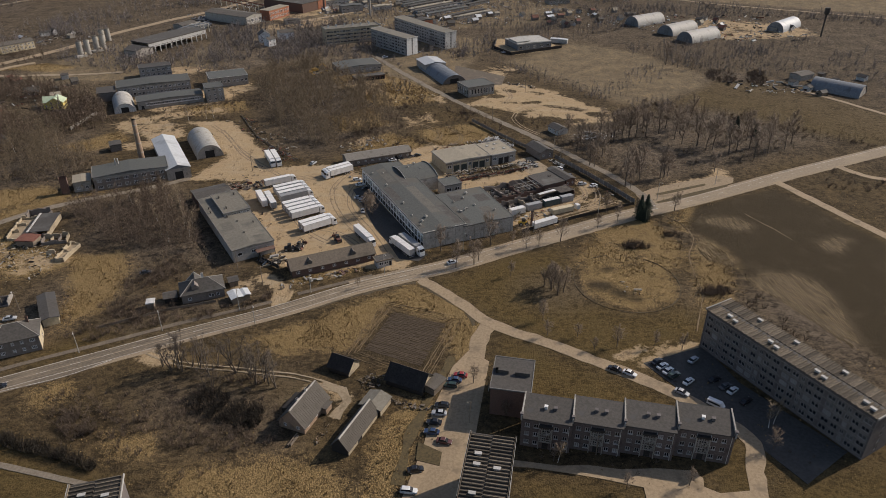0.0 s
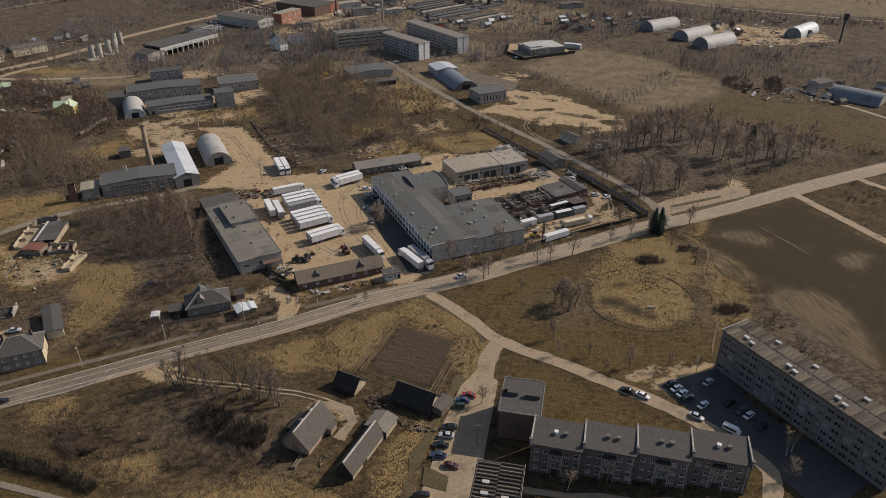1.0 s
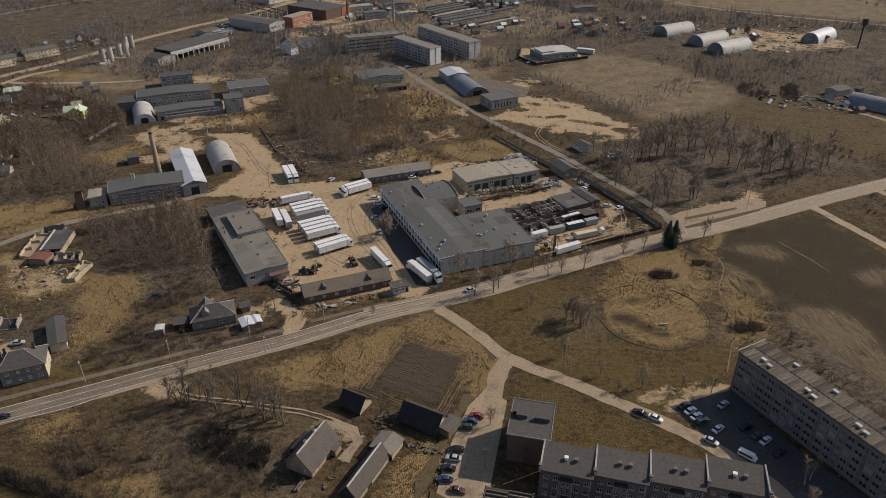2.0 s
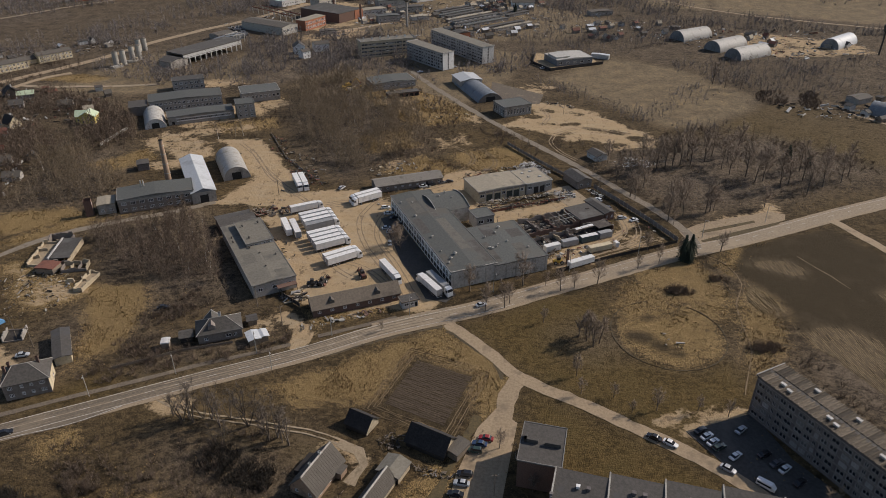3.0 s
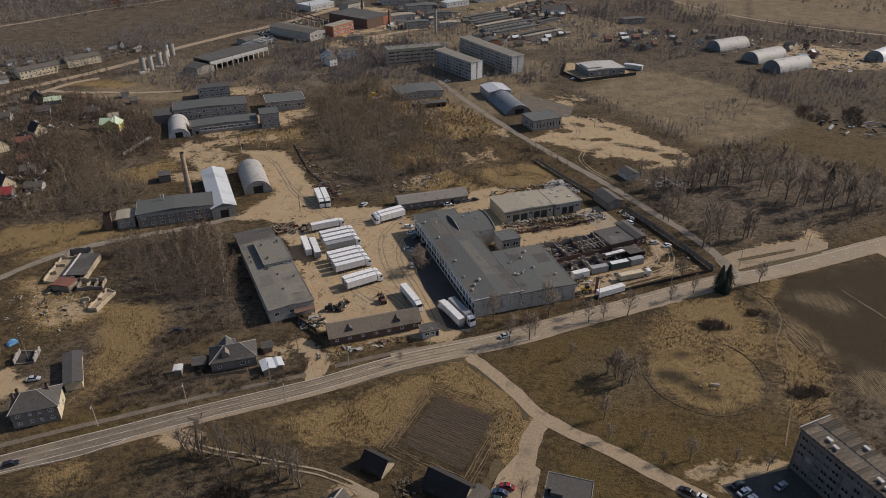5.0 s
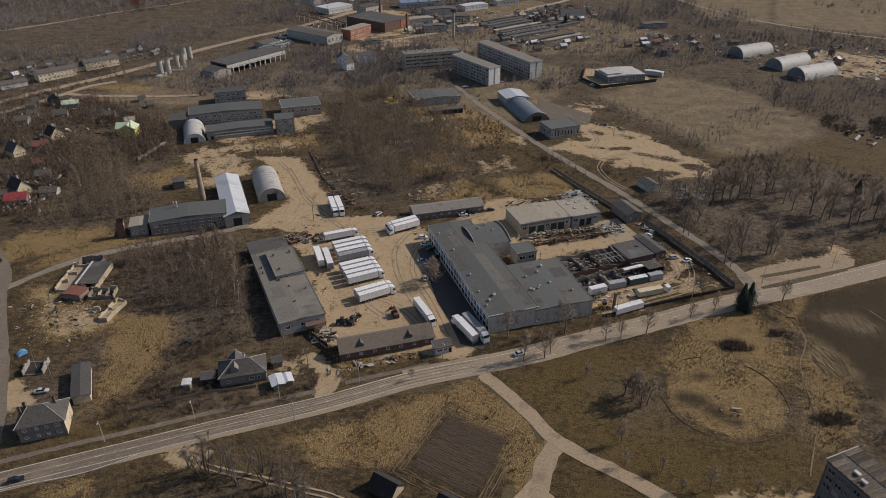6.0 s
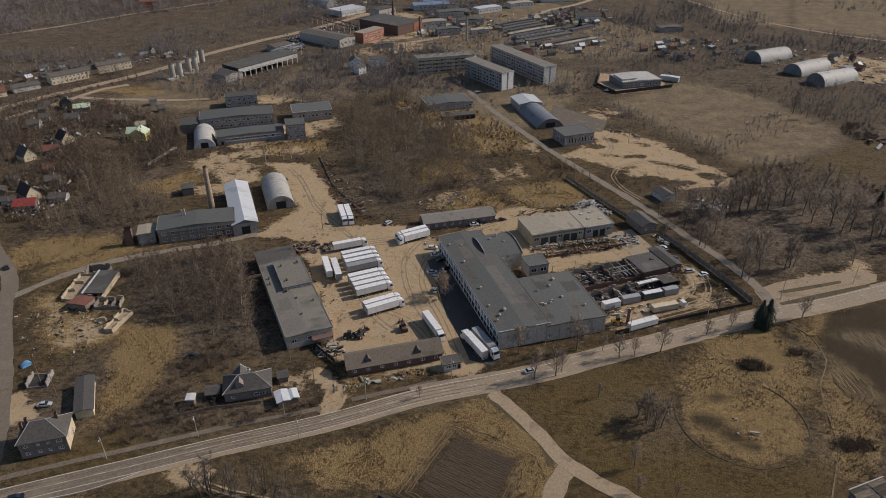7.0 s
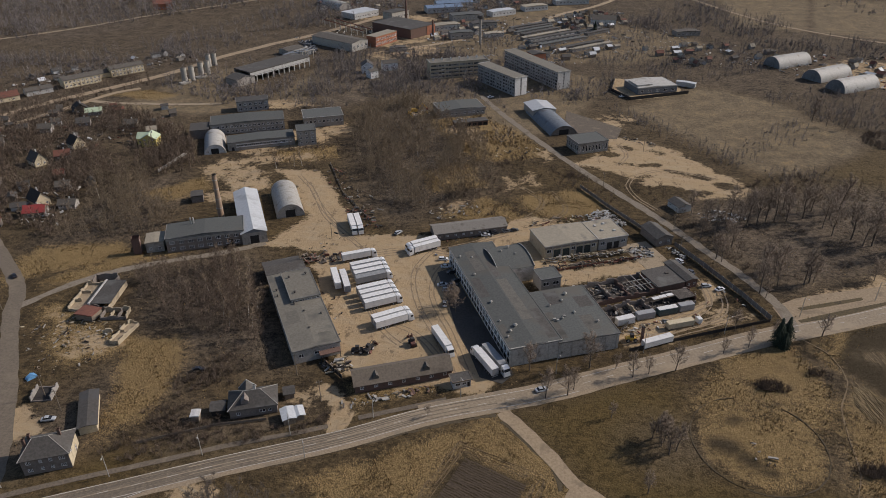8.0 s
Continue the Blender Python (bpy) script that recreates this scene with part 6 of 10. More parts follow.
for a, b in (((41.1, 565.5), (53.4, 545.9)), ((53.4, 545.9), (96, 568)), ((41.1, 565.5), (45.4, 598))):
    v = Vector((b[0] - a[0], b[1] - a[1]))
    bm = boxed(0, -0.15, 0, v.length, 0.15, 2.2)
    bm.transform(Matrix.Translation((a[0] - 52, a[1] - 560, 0)) @ Matrix.Rotation(math.atan2(v.y, v.x), 4, "Z"))
    part("wall_run", bm, TAR_WOOD, wall_lot)
shed("yard_trailer_store", 96.5, 586.0, 14, 4, -22, 3.0, 0.3, "white store box beside the shop", WHITE_WALL, METAL_ROOF, "shed", roof_kind="flat")

# ---- houses ----
def cottage(x, y, w, d, angle, h, rise, label, wall, roof, along="x", group="cottages", hip=False, win=2, stack=True, ends=None):
    b = thing("cottage", x, y, angle, label, "house", group)
    wins = {"front": row(win, w, 0.9, 1.1, 1.2), "right": row(2, d, 0.9, 1.0, 1.2), "left": row(2, d, 0.9, 1.0, 1.2)}
    if h > 4.5:
        wins = {k: v + [(p[0], p[1] + 2.8, p[2], p[3]) for p in v] for k, v in wins.items()}
    shell(b, w, d, h, wall, wins)
    if hip:
        hip_roof(b, w, d, h, rise, max(0.5, w - d), roof)
    else:
        gable_roof(b, w, d, h, rise, roof, ends=ends or wall, along=along)
    if stack:
        chimney_stack(b, w * 0.12, d * 0.08, h + rise * 0.5, h + rise + 0.9)
    return b


corner_house = thing("plastered_house", -135.4, 177.0, 24.5, "two-storey plastered house with grey hipped roof", "house")
nh_win = {"front": [(c, z, w, 1.25) for z in (1.0, 3.7) for c, w in ((1.2, 1.3), (4.6, 0.9), (7.2, 0.9), (9.8, 1.5))], "right": [(2.0, 3.6, 1.1, 1.3), (6.0, 1.0, 1.1, 1.3)]}
# one plaster in two colours: dark for shaded walls, cream for the sunny end
shell(corner_house, 12.5, 9.4, 5.7, DARK_PLASTER, nh_win, bars=3)
for y0, y1, z0, z1 in ((-4.7, -2.75, 0.2, 5.5), (-1.5, 1.25, 0.2, 5.5), (2.45, 4.7, 0.2, 5.5), (-2.75, -1.5, 0.2, 3.5), (-2.75, -1.5, 5.0, 5.5), (1.25, 2.45, 2.4, 5.5)):
    part("end_plaster", boxed(6.253, y0, z0, 6.3, y1, z1), PLASTER, corner_house, "cream plastered end wall")
hip_roof(corner_house, 12.5, 9.4, 5.7, 3.6, 4.2, ROOF_DARK, shift=-1.0)
for x, y in ((-4.2, 1.2), (3.6, 1.4), (-5.2, -0.6)):
    chimney_stack(corner_house, x, y, 7.0, 9.9, 0.7, BRICK_WALL)

shed("long_woodshed", -135.4, 195.4, 5.0, 16.6, 31.0, 2.9, 0.5, "long dark-roofed woodshed with pale boarded walls", PLASTER, BLOCK_FELT, "shed", along="y", ends=WHITE_WALL)
mid_house = thing("roadside_cottage", -86.2, 207.4, 22.0, "roadside cottage with worn grey hipped roof", "house")
shell(mid_house, 14.4, 8.8, 3.6, DARK_PLASTER, {"front": [(2.0, 1.0, 1.2, 1.2), (9.0, 1.0, 1.8, 1.2), (11.6, 1.0, 1.0, 1.2)]})
mid_roof = hip_roof(mid_house, 14.4, 8.8, 3.6, 3.2, 5.2, ROOF_DARK)
bm = bmesh.new()
prism(bm, [(-3.4, 4.6), (-1.0, 4.6), (-1.0, 5.6), (-2.2, 6.6), (-3.4, 5.6)], -3.6, 0.0)
part("dormer", bm, DARK_PLASTER, mid_roof)
bm = bmesh.new()
prism(bm, [(-4.6, 3.5), (0.8, 3.5), (-1.9, 6.2)], 0.2, 6.0)
part("rear_gable_roof", bm, ROOF_DARK, mid_roof)
bm = bmesh.new()
prism(bm, [(-4.9, 3.3), (-4.5, 3.3), (-1.9, 5.95), (0.7, 3.3), (1.1, 3.3), (-1.9, 6.4)], 5.9, 6.15)
part("barge_board", bm, WHITE_WALL, mid_roof, "pale barge boards")
part("rear_wing_wall", boxed(-4.2, 4.3, 0, 0.4, 5.9, 3.5), DARK_PLASTER, mid_house)
chimney_stack(mid_house, 0.8, 0.6, 5.5, 8.2, 0.8, WHITE_WALL)
shed("white_roofed_shed", -73.4, 203.6, 3.6, 5.0, 31, 2.4, 0.4, "shed with bright white sheet roof", WOOD, METAL_ROOF, along="y")
shed("white_roofed_shed", -70.6, 205.2, 2.8, 4.0, 31, 2.2, 0.4, "shed with bright white sheet roof", WOOD, METAL_ROOF, along="y")
shed("white_hut", -101.8, 199.2, 2.4, 2.8, 14, 2.2, 0.15, "small white-topped hut among shrubs", WOOD, WHITE_WALL, roof_kind="flat")
shed("tool_shed", -96.4, 203.6, 4.0, 4.0, 20, 2.2, 0.8, "dark tool shed beside the cottage", TAR_WOOD, ROOF_DARK)
shed("tool_shed", -77.0, 214.0, 3.0, 3.4, 24, 2.2, 0.5, "dark tool shed behind the cottage", WOOD, ROOF_DARK)

h1 = cottage(-39.0, 146.0, 13.0, 8.2, 68.4, 2.5, 4.6, "farmhouse of tan brick with grey fibre-cement roof", TAN_BRICK, SLATE, group="farm buildings", win=3, stack=False)
chimney_stack(h1, 2.0, 0.1, 6.4, 8.0, 0.6)
chimney_stack(h1, -2.2, 0.3, 6.2, 7.8, 0.6)
part("porch", boxed(2.2, -5.8, 0, 5.2, -4.12, 2.2), TAN_BRICK, h1, "small brick porch")
part("porch_roof", boxed(1.9, -6.1, 2.2, 5.5, -4.13, 2.38), SLATE, h1)
# lean-to coloured dark to carry the shade beside the house
bm = bmesh.new()
prism(bm, [(4.13, 0), (6.4, 0), (6.4, 1.7), (4.13, 2.4)], -1.5, 5.5)
bm.transform(Matrix(((0, 1, 0, 0), (1, 0, 0, 0), (0, 0, 1, 0), (0, 0, 0, 1))))
bmesh.ops.recalc_face_normals(bm, faces=bm.faces)
part("lean_to", bm, TAR_WOOD, h1, "dark boarded lean-to")
for x0, y0, x1, y1 in ((0.6, 4.6, 4.4, 4.9), (0.2, 5.3, 5.0, 5.55), (2.4, 4.9, 2.7, 5.3)):
    part("front_rail", boxed(-12.4 + x0, y0 - 7.6, 0, -12.4 + x1, y1 - 7.6, 0.7), WOOD, h1, "low timber pen rail")
long_barn = thing("long_barn", -23.8, 138.8, 66.2, "long barn with ribbed grey roof, dark boards and one pale wall", "barn", "farm buildings")
# shade is put into the dark walls, sunlight into one pale side
shell(long_barn, 16.0, 5.0, 2.3, TAR_WOOD, {}, {"front": [(5, 0, 2, 2)]})
for x0, x1 in ((-8.0, -3.1), (-0.9, 8.0)):
    part("limewashed_wall", boxed(x0, -2.56, 0.1, x1, -2.503, 2.2), PALE_PLASTER, long_barn, "cream limewashed boards")
gable_roof(long_barn, 16.0, 5.0, 2.3, 3.1, SLATE, over=0.4, ends=TAR_WOOD)

# store coloured likewise: dark where shaded, pale on the sunny side
barn_store = shed("barn_store", -19.2, 149.2, 6.0, 6.4, 65.7, 2.5, 1.0, "low barn store with smooth grey roof", TAR_WOOD, ROOF_MID, "barn", along="x", group="farm buildings")
part("limewashed_wall", boxed(-3.0, -3.26, 0.1, 3.0, -3.203, 2.4), PALE_PLASTER, barn_store, "cream limewashed boards")


def ridge_flashing(owner, length, z, x=0.0):
    """A bent pale sheet over a ridge."""
    bm = bmesh.new()
    prism(bm, [(-0.32, z - 0.2), (-0.28, z - 0.22), (0, z + 0.0), (0.28, z - 0.22), (0.32, z - 0.2), (0, z + 0.07)], x - length / 2, x + length / 2)
    bm.transform(Matrix(((0, 1, 0, 0), (1, 0, 0, 0), (0, 0, 1, 0), (0, 0, 0, 1))))
    bmesh.ops.recalc_face_normals(bm, faces=bm.faces)
    part("ridge_flashing", bm, CONCRETE, owner, "pale sheet over the ridge")


def sheet_ribs(owner, length, half, z0, rise, step=1.0):
    """Battens down both slopes of a sheet roof."""
    a = math.atan2(rise, half)
    run = math.hypot(rise, half) + 0.4
    me = bpy.data.meshes.new("roof_rib")
    bm = boxed(-0.03, 0, 0, 0.03, run, 0.045)
    bm.to_mesh(me)
    bm.free()
    me.materials.append(SLATE)
    for i in range(int(length / step) + 1):
        for s in (1, -1):
            m = Matrix.Translation((-length / 2 + i * step, 0, z0 + rise + 0.18)) @ Matrix.Rotation(0 if s > 0 else math.pi, 4, "Z") @ Matrix.Rotation(-a, 4, "X")
            same_mesh("roof_rib", me, owner, m)


ridge_flashing(h1, 13.4, 7.36)
sheet_ribs(long_barn, 16.1, 2.5, 2.3, 3.1, 0.7)
ridge_flashing(long_barn, 16.6, 5.66)
sheet_ribs(h1, 12.6, 4.1, 2.5, 4.6, 0.8)
# barn walls coloured dark for their shaded front, ends pale as in sun
small_barn = shed("tarred_barn", -30.4, 166.2, 7.2, 6.0, -26.0, 2.0, 2.7, "small black-roofed barn with pale gable wall", TAR_WOOD, BLACK_FELT, "barn", group="farm buildings", ends=PALE_PLASTER)
part("end_wall", boxed(3.603, -3.0, 0.1, 3.66, 3.0, 2.0), PALE_PLASTER, small_barn, "cream end wall")
shed("tarred_barn", -9.9, 159.8, 12.0, 7.6, -26.0, 2.1, 3.5, "large black-roofed barn with pale gable wall", TAR_WOOD, BLACK_FELT, "barn", group="farm buildings", ends=PALE_PLASTER)
shed("barn_porch", -2.4, 157.4, 4.0, 6.0, -35, 2.2, 0.3, "low grey-roofed porch beside the barn", WOOD, SLATE, "shed", roof_kind="flat", group="farm buildings")

# far cottages on the left: gardens and their houses
yellow = cottage(-238.5, 415.0, 9.0, 8.0, 10, 4.8, 2.6, "yellow house with pale green sheet roof", YELLOW_WALL, GREEN_ROOF, along="y")
cottage(-244.0, 417.0, 6.0, 7.0, 10, 4.0, 2.6, "yellow house wing with pale green sheet roof", YELLOW_WALL, GREEN_ROOF, stack=False)
for x, y, w, d, a, h, r, wall, roof, al, text in (
    (-286.5, 376.5, 7.0, 9.0, 62, 3.4, 4.2, PLASTER, ROOF_DARK, "y", "gabled house with cream front and dark roof"),
    (-281.0, 404.0, 7.5, 8.0, 62, 3.2, 4.2, PLASTER, TAR_WOOD, "y", "gabled house with ochre front and black roof"),
    (-251.5, 330.0, 7.0, 9.5, 62, 3.4, 4.2, PLASTER, TAR_WOOD, "y", "gabled house with cream front and steep dark roof"),
    (-245.0, 319.0, 9.5, 7.0, 20, 2.8, 2.4, DARK_PLASTER, RED_ROOF, "x", "low house with bright red sheet roof"),
    (-234.5, 329.0, 8.0, 6.0, 15, 2.6, 1.8, GREY_BRICK, SLATE, "x", "low grey outbuilding with pale patched roof"),
    (-250.5, 348.0, 6.5, 6.0, 25, 2.8, 2.0, DARK_PLASTER, SLATE, "x", "small grey-roofed garden cottage"),
    (-278.0, 387.0, 8.0, 7.0, 30, 2.8, 2.2, DARK_PLASTER, RUST, "x", "dark cottage with rusty roof"),
    (-317.0, 425.5, 8.0, 7.0, 20, 3.0, 2.2, GREY_BRICK, SLATE, "x", "grey cottage with slate-coloured roof"),
    (-319.0, 464.5, 9.0, 8.0, 45, 3.0, 3.4, TAR_WOOD, TAR_WOOD, "y", "steep black-roofed timber cottage"),
    (-306.5, 461.0, 10.0, 7.0, 30, 2.8, 1.8, GREY_BRICK, GREEN_ROOF, "x", "low cottage with mossy green roof"),
    (-387.0, 479.0, 16.0, 9.0, 52, 3.6, 2.8, PLASTER, RUST, "x", "long cream house with dull red roof"),
    (-376.0, 499.0, 18.0, 9.0, 52, 3.4, 1.6, WHITE_WALL, SLATE, "x", "long pale low house with grey roof"),
    (-352.0, 548.0, 14.0, 8.0, 52, 3.6, 2.2, PLASTER, SLATE, "x", "pale cottage behind the road"),
    (-330.0, 398.0, 8.0, 7.0, 33, 2.8, 2.4, DARK_PLASTER, SLATE, "x", "grey cottage in a garden"),
    (-300.0, 440.0, 8.0, 7.0, 28, 2.8, 2.4, DARK_PLASTER, ROOF_DARK, "x", "dark cottage in a garden"),
    (-268.0, 442.0, 8.0, 7.0, 18, 2.8, 2.2, WOOD, SLATE, "x", "timber cottage in a garden"),
    (-345.0, 372.0, 8.5, 7.0, 38, 2.8, 2.6, WHITE_WALL, RED_ROOF, "x", "white garden cottage with red roof"),
    (-150.0, 590.0, 9.0, 9.0, 20, 6.0, 3.0, FRESH_WHITE, ROOF_DARK, "y", "white two-storey house with dark roof"),
    (-134.0, 600.0, 12.0, 10.0, 25, 6.0, 1.6, FRESH_WHITE, SLATE, "x", "white two-storey house with grey roof"),
    (-142.0, 575.0, 7.0, 7.0, 48, 5.6, 1.2, FRESH_WHITE, SLATE, "x", "small white house beside trees"),
):
    cottage(x, y, w, d, a, h, r, text, wall, roof, along=al)
for x, y, w, d, a, win in ((-359.0, 525.0, 27, 11, 53, 9), (-341.0, 557.5, 26, 9, 53, 9)):
    t = thing("tenement_house", x, y, a, "pale yellow two-storey house with many windows", "house", "cottages")
    shell(t, w, d, 6.0, PLASTER, {"front": [(0.8 + i * (w / win), z, 1.5, 1.5) for z in (0.9, 3.6) for i in range(win)]})
    gable_roof(t, w, d, 6.0, 1.8, SLATE, ends=PLASTER)

# ---- ruined farm building and scrap-yard ruins ----
def ragged_wall(x0, y0, x1, y1, z, step, rng):
    """One broken wall whose top goes up and down in ragged steps."""
    flip = y1 - y0 > x1 - x0
    a, b, c, d = (y0, y1, x0, x1) if flip else (x0, x1, y0, y1)
    n = max(2, int((b - a) / step))
    top = []
    for i in range(n):
        hh = z * rng.uniform(0.55, 1.05)
        top += [(a + (b - a) * i / n + 0.02, hh), (a + (b - a) * (i + 1) / n - 0.02, hh * rng.uniform(0.85, 1.0))]
    bm = bmesh.new()
    prism(bm, [(a, -0.1), (b, -0.1)] + top[::-1], c, d)
    if flip:
        bm.transform(Matrix(((0, 1, 0, 0), (1, 0, 0, 0), (0, 0, 1, 0), (0, 0, 0, 1))))
    bmesh.ops.recalc_face_normals(bm, faces=bm.faces)
    return bm


ruin = thing("ruined_barn", -171.8, 256.5, 10.0, "roofless barn ruin with one strip of felt roof", "ruin")
for nm, x0, y0, x1, y1, z1, mt in (
    ("wall_run", -8, -9, -7.6, 9, 2.2, PALE_PLASTER), ("wall_run", -7.6, -9, 0, -8.6, 1.2, PALE_PLASTER), ("wall_run", 7.6, -9, 8, 9, 2.8, PALE_PLASTER), ("wall_run", 0.6, -9, 7.6, -8.6, 2.7, DARK_PLASTER), ("wall_run", -7.6, 8.6, 7.6, 9, 2.6, PALE_PLASTER),
    ("rear_room", -6, 9, -5.6, 13, 3.6, DARK_PLASTER), ("rear_room", 3, 9, 3.4, 13, 3.4, DARK_PLASTER), ("rear_room", -5.6, 12.6, 3, 13, 3.8, DARK_PLASTER),
    ("cross_wall", -7.6, 2.6, -4.0, 3.0, 2.6, PALE_PLASTER), ("cross_wall", -7.6, -3.4, -5.0, -3.0, 2.4, PALE_PLASTER),
):
    part(nm, ragged_wall(x0, y0, x1, y1, z1, 1.6, random.Random(int(x0 * 7 + y0 * 3 + 50))), mt, ruin, "crumbling wall")
bm = boxed(0.7, -8.5, 2.75, 8.3, 8.5, 3.0)
part("felt_roof", bm, ROOF_DARK, ruin, "remaining dark felt roof")
part("roof_kerb", boxed(0.0, -8.7, 2.3, 0.66, 8.7, 3.25), TRIM, ruin)
part("inner_floor", boxed(-7.6, -8.6, 0, 0, 8.6, 0.6), DIRT_TRACK, ruin)
rusty = shed("rusty_lean_to", -167.8, 244.2, 7.2, 5.6, -4, 2.4, 0.2, "lean-to with rusty red sheet roof", WOOD, RUST, roof_kind="flat")
cells = thing("ruined_pens", -158.5, 246.5, 14, "low broken walls of roofless pens", "ruin")
for k, (x0, y0, x1, y1, z1) in enumerate(((-4.5, -3.0, 5.0, -2.7, 1.8), (-4.5, 2.6, 5.0, 2.9, 2.4), (-4.5, -2.7, -4.2, 2.6, 2.0), (-1.2, -2.7, -0.9, 2.6, 1.7), (1.8, -2.7, 2.1, 2.6, 2.0), (4.7, -2.7, 5.0, 2.6, 2.2))):
    part("wall_run", ragged_wall(x0, y0, x1, y1, z1, 1.1, random.Random(60 + k)), (DARK_PLASTER, PALE_PLASTER)[k % 2], cells, "broken pen wall")
stub = thing("ruined_outhouse", -148.2, 236.0, -4, "roofless tan outhouse ruin", "ruin")
for k, (x0, y0, x1, y1, z1) in enumerate(((-1.8, -6.2, -1.5, 6.2, 2.4), (1.5, -6.2, 1.8, 6.2, 2.2), (-1.5, -6.2, 1.5, -5.9, 2.2), (-1.5, 5.9, 1.5, 6.2, 2.6), (-1.5, 0.0, 1.5, 0.3, 2.0))):
    part("wall_run", ragged_wall(x0, y0, x1, y1, z1, 1.5, random.Random(80 + k)), PALE_PLASTER, stub, "broken tan wall")
part("floor", boxed(-1.5, -5.9, 0, 1.5, 5.9, 0.9), DIRT_TRACK, stub)
pier = thing("ruined_pier", -155.0, 235.8, 20, "stump of a pale rendered wall", "ruin")
part("wall_run", ragged_wall(-1.6, -0.3, 1.6, 0.3, 2.2, 0.9, random.Random(90)), PALE_PLASTER, pier)

works_ruin = thing("ruined_workshop", 37.5, 291.5, 28.5, "roofless burnt-out workshop with bare beams", "ruin")
rng = random.Random(4)
for x0, y0, x1, y1, z, mt in (
    (-20.5, 10.0, 9.0, 10.4, 3.0, DARK_PLASTER), (-20.5, -1.8, -20.1, 10.0, 2.6, DARK_PLASTER), (-20.1, -2.2, 9.0, -1.8, 2.8, BRICK_WALL), (-11.0, -1.8, -10.6, 10.0, 2.2, DARK_PLASTER), (-3.0, -1.8, -2.6, 10.0, 2.4, BRICK_WALL),
    (-19.5, -6.2, 19.6, -5.8, 3.1, DARK_PLASTER), (-19.5, -13.0, 19.6, -12.6, 2.0, DARK_PLASTER), (-19.5, -12.6, -19.1, -6.2, 2.6, PALE_PLASTER), (-13.4, -12.6, -13.0, -6.2, 2.4, DARK_PLASTER), (-7.4, -12.6, -7.0, -6.2, 2.6, PALE_PLASTER), (-1.2, -12.6, -0.8, -6.2, 2.6, DARK_PLASTER), (19.2, -12.6, 19.6, -6.2, 3.6, BRICK_WALL),
):
    part("wall_run", ragged_wall(x0, y0, x1, y1, z, 1.7, rng), mt, works_ruin, "sooty broken wall")
for i in range(6):  # bare roof beams, some of them slipped
    x = 0.2 + i * 1.75
    bm = boxed(-0.11, -1.9, 0, 0.11, 4.9 if i % 2 else 9.8, 0.3)
    bm.transform(Matrix.Translation((x, 0, 2.75)) @ Matrix.Rotation(radians(rng.uniform(-7, 7)), 4, "Z"))
    part("beam", bm, CONCRETE if i % 3 else WOOD, works_ruin)
for v0 in (1.4, 4.8):
    part("purlin", boxed(-2.6, v0, 3.06, 9.4, v0 + 0.2, 3.24), CONCRETE, works_ruin)
part("floor", boxed(-20.1, -1.8, 0, 9.0, 10.0, 0.15), BURNT, works_ruin, "charred floor")
part("floor", boxed(-19.1, -12.6, 0, 19.2, -6.2, 0.13), BURNT, works_ruin, "charred floor")
part("roofed_room", boxed(9.2, -2.6, 0, 21.6, 9.9, 3.25), BRICK_WALL, works_ruin, "sooty brick walls of the last roofed room")
felt = part("felt_roof", boxed(8.8, -3.0, 3.26, 21.9, 10.3, 3.5), ROOF_DARK, works_ruin, "remaining dark felt roof")
part("roof_hatch", boxed(17.2, 4.4, 3.45, 18.6, 5.4, 3.9), BURNT, felt)
part("bay_roof", boxed(11.8, -12.4, 2.95, 19.1, -6.3, 3.12), BURNT, works_ruin, "sagging charred roof over the front bay")
for k in range(3):
    bm = boxed(0, 0, 0, 3.0, 1.7, 0.06)
    bm.transform(pose(2.4 + k * 3.15, -9.3 + 0.12 * k, 3.0 + 0.03 * k, rng.uniform(-3, 3), rng.uniform(-2, 2), 0))
    part("roof_sheet", bm, TRAILER_WHITE, works_ruin, "loose pale roofing sheet")
part("sheet_bearer", boxed(1.8, -9.4, 2.6, 12.0, -9.1, 2.95), WOOD, works_ruin)
part("sheet_bearer", boxed(1.8, -7.9, 2.6, 12.0, -7.6, 2.95), WOOD, works_ruin)
for px in (2.0, 6.8):
    for py in (-9.35, -7.85):
        part("prop", boxed(px, py, 0, px + 0.2, py + 0.2, 2.6), WOOD, works_ruin)


# ---- the far town: garages, yards, long roofs ----
def garage_row(ax, ay, bx, by, doors, label, wall=None, roof=None):
    v = Vector((bx - ax, by - ay))
    g = thing("garage_row", (ax + bx) / 2, (ay + by) / 2, math.degrees(math.atan2(v.y, v.x)), label, "garage", "garage rows")
    shell(g, v.length, 4.8, 2.3, wall or GREY_BRICK, {}, {"front": row(doors, v.length, 0, 2.4, 2.1)}, door_mat=DARK_METAL)
    flat_roof(g, v.length, 4.8, 2.3, roof or ROOF_FELT, pitch=0.3)


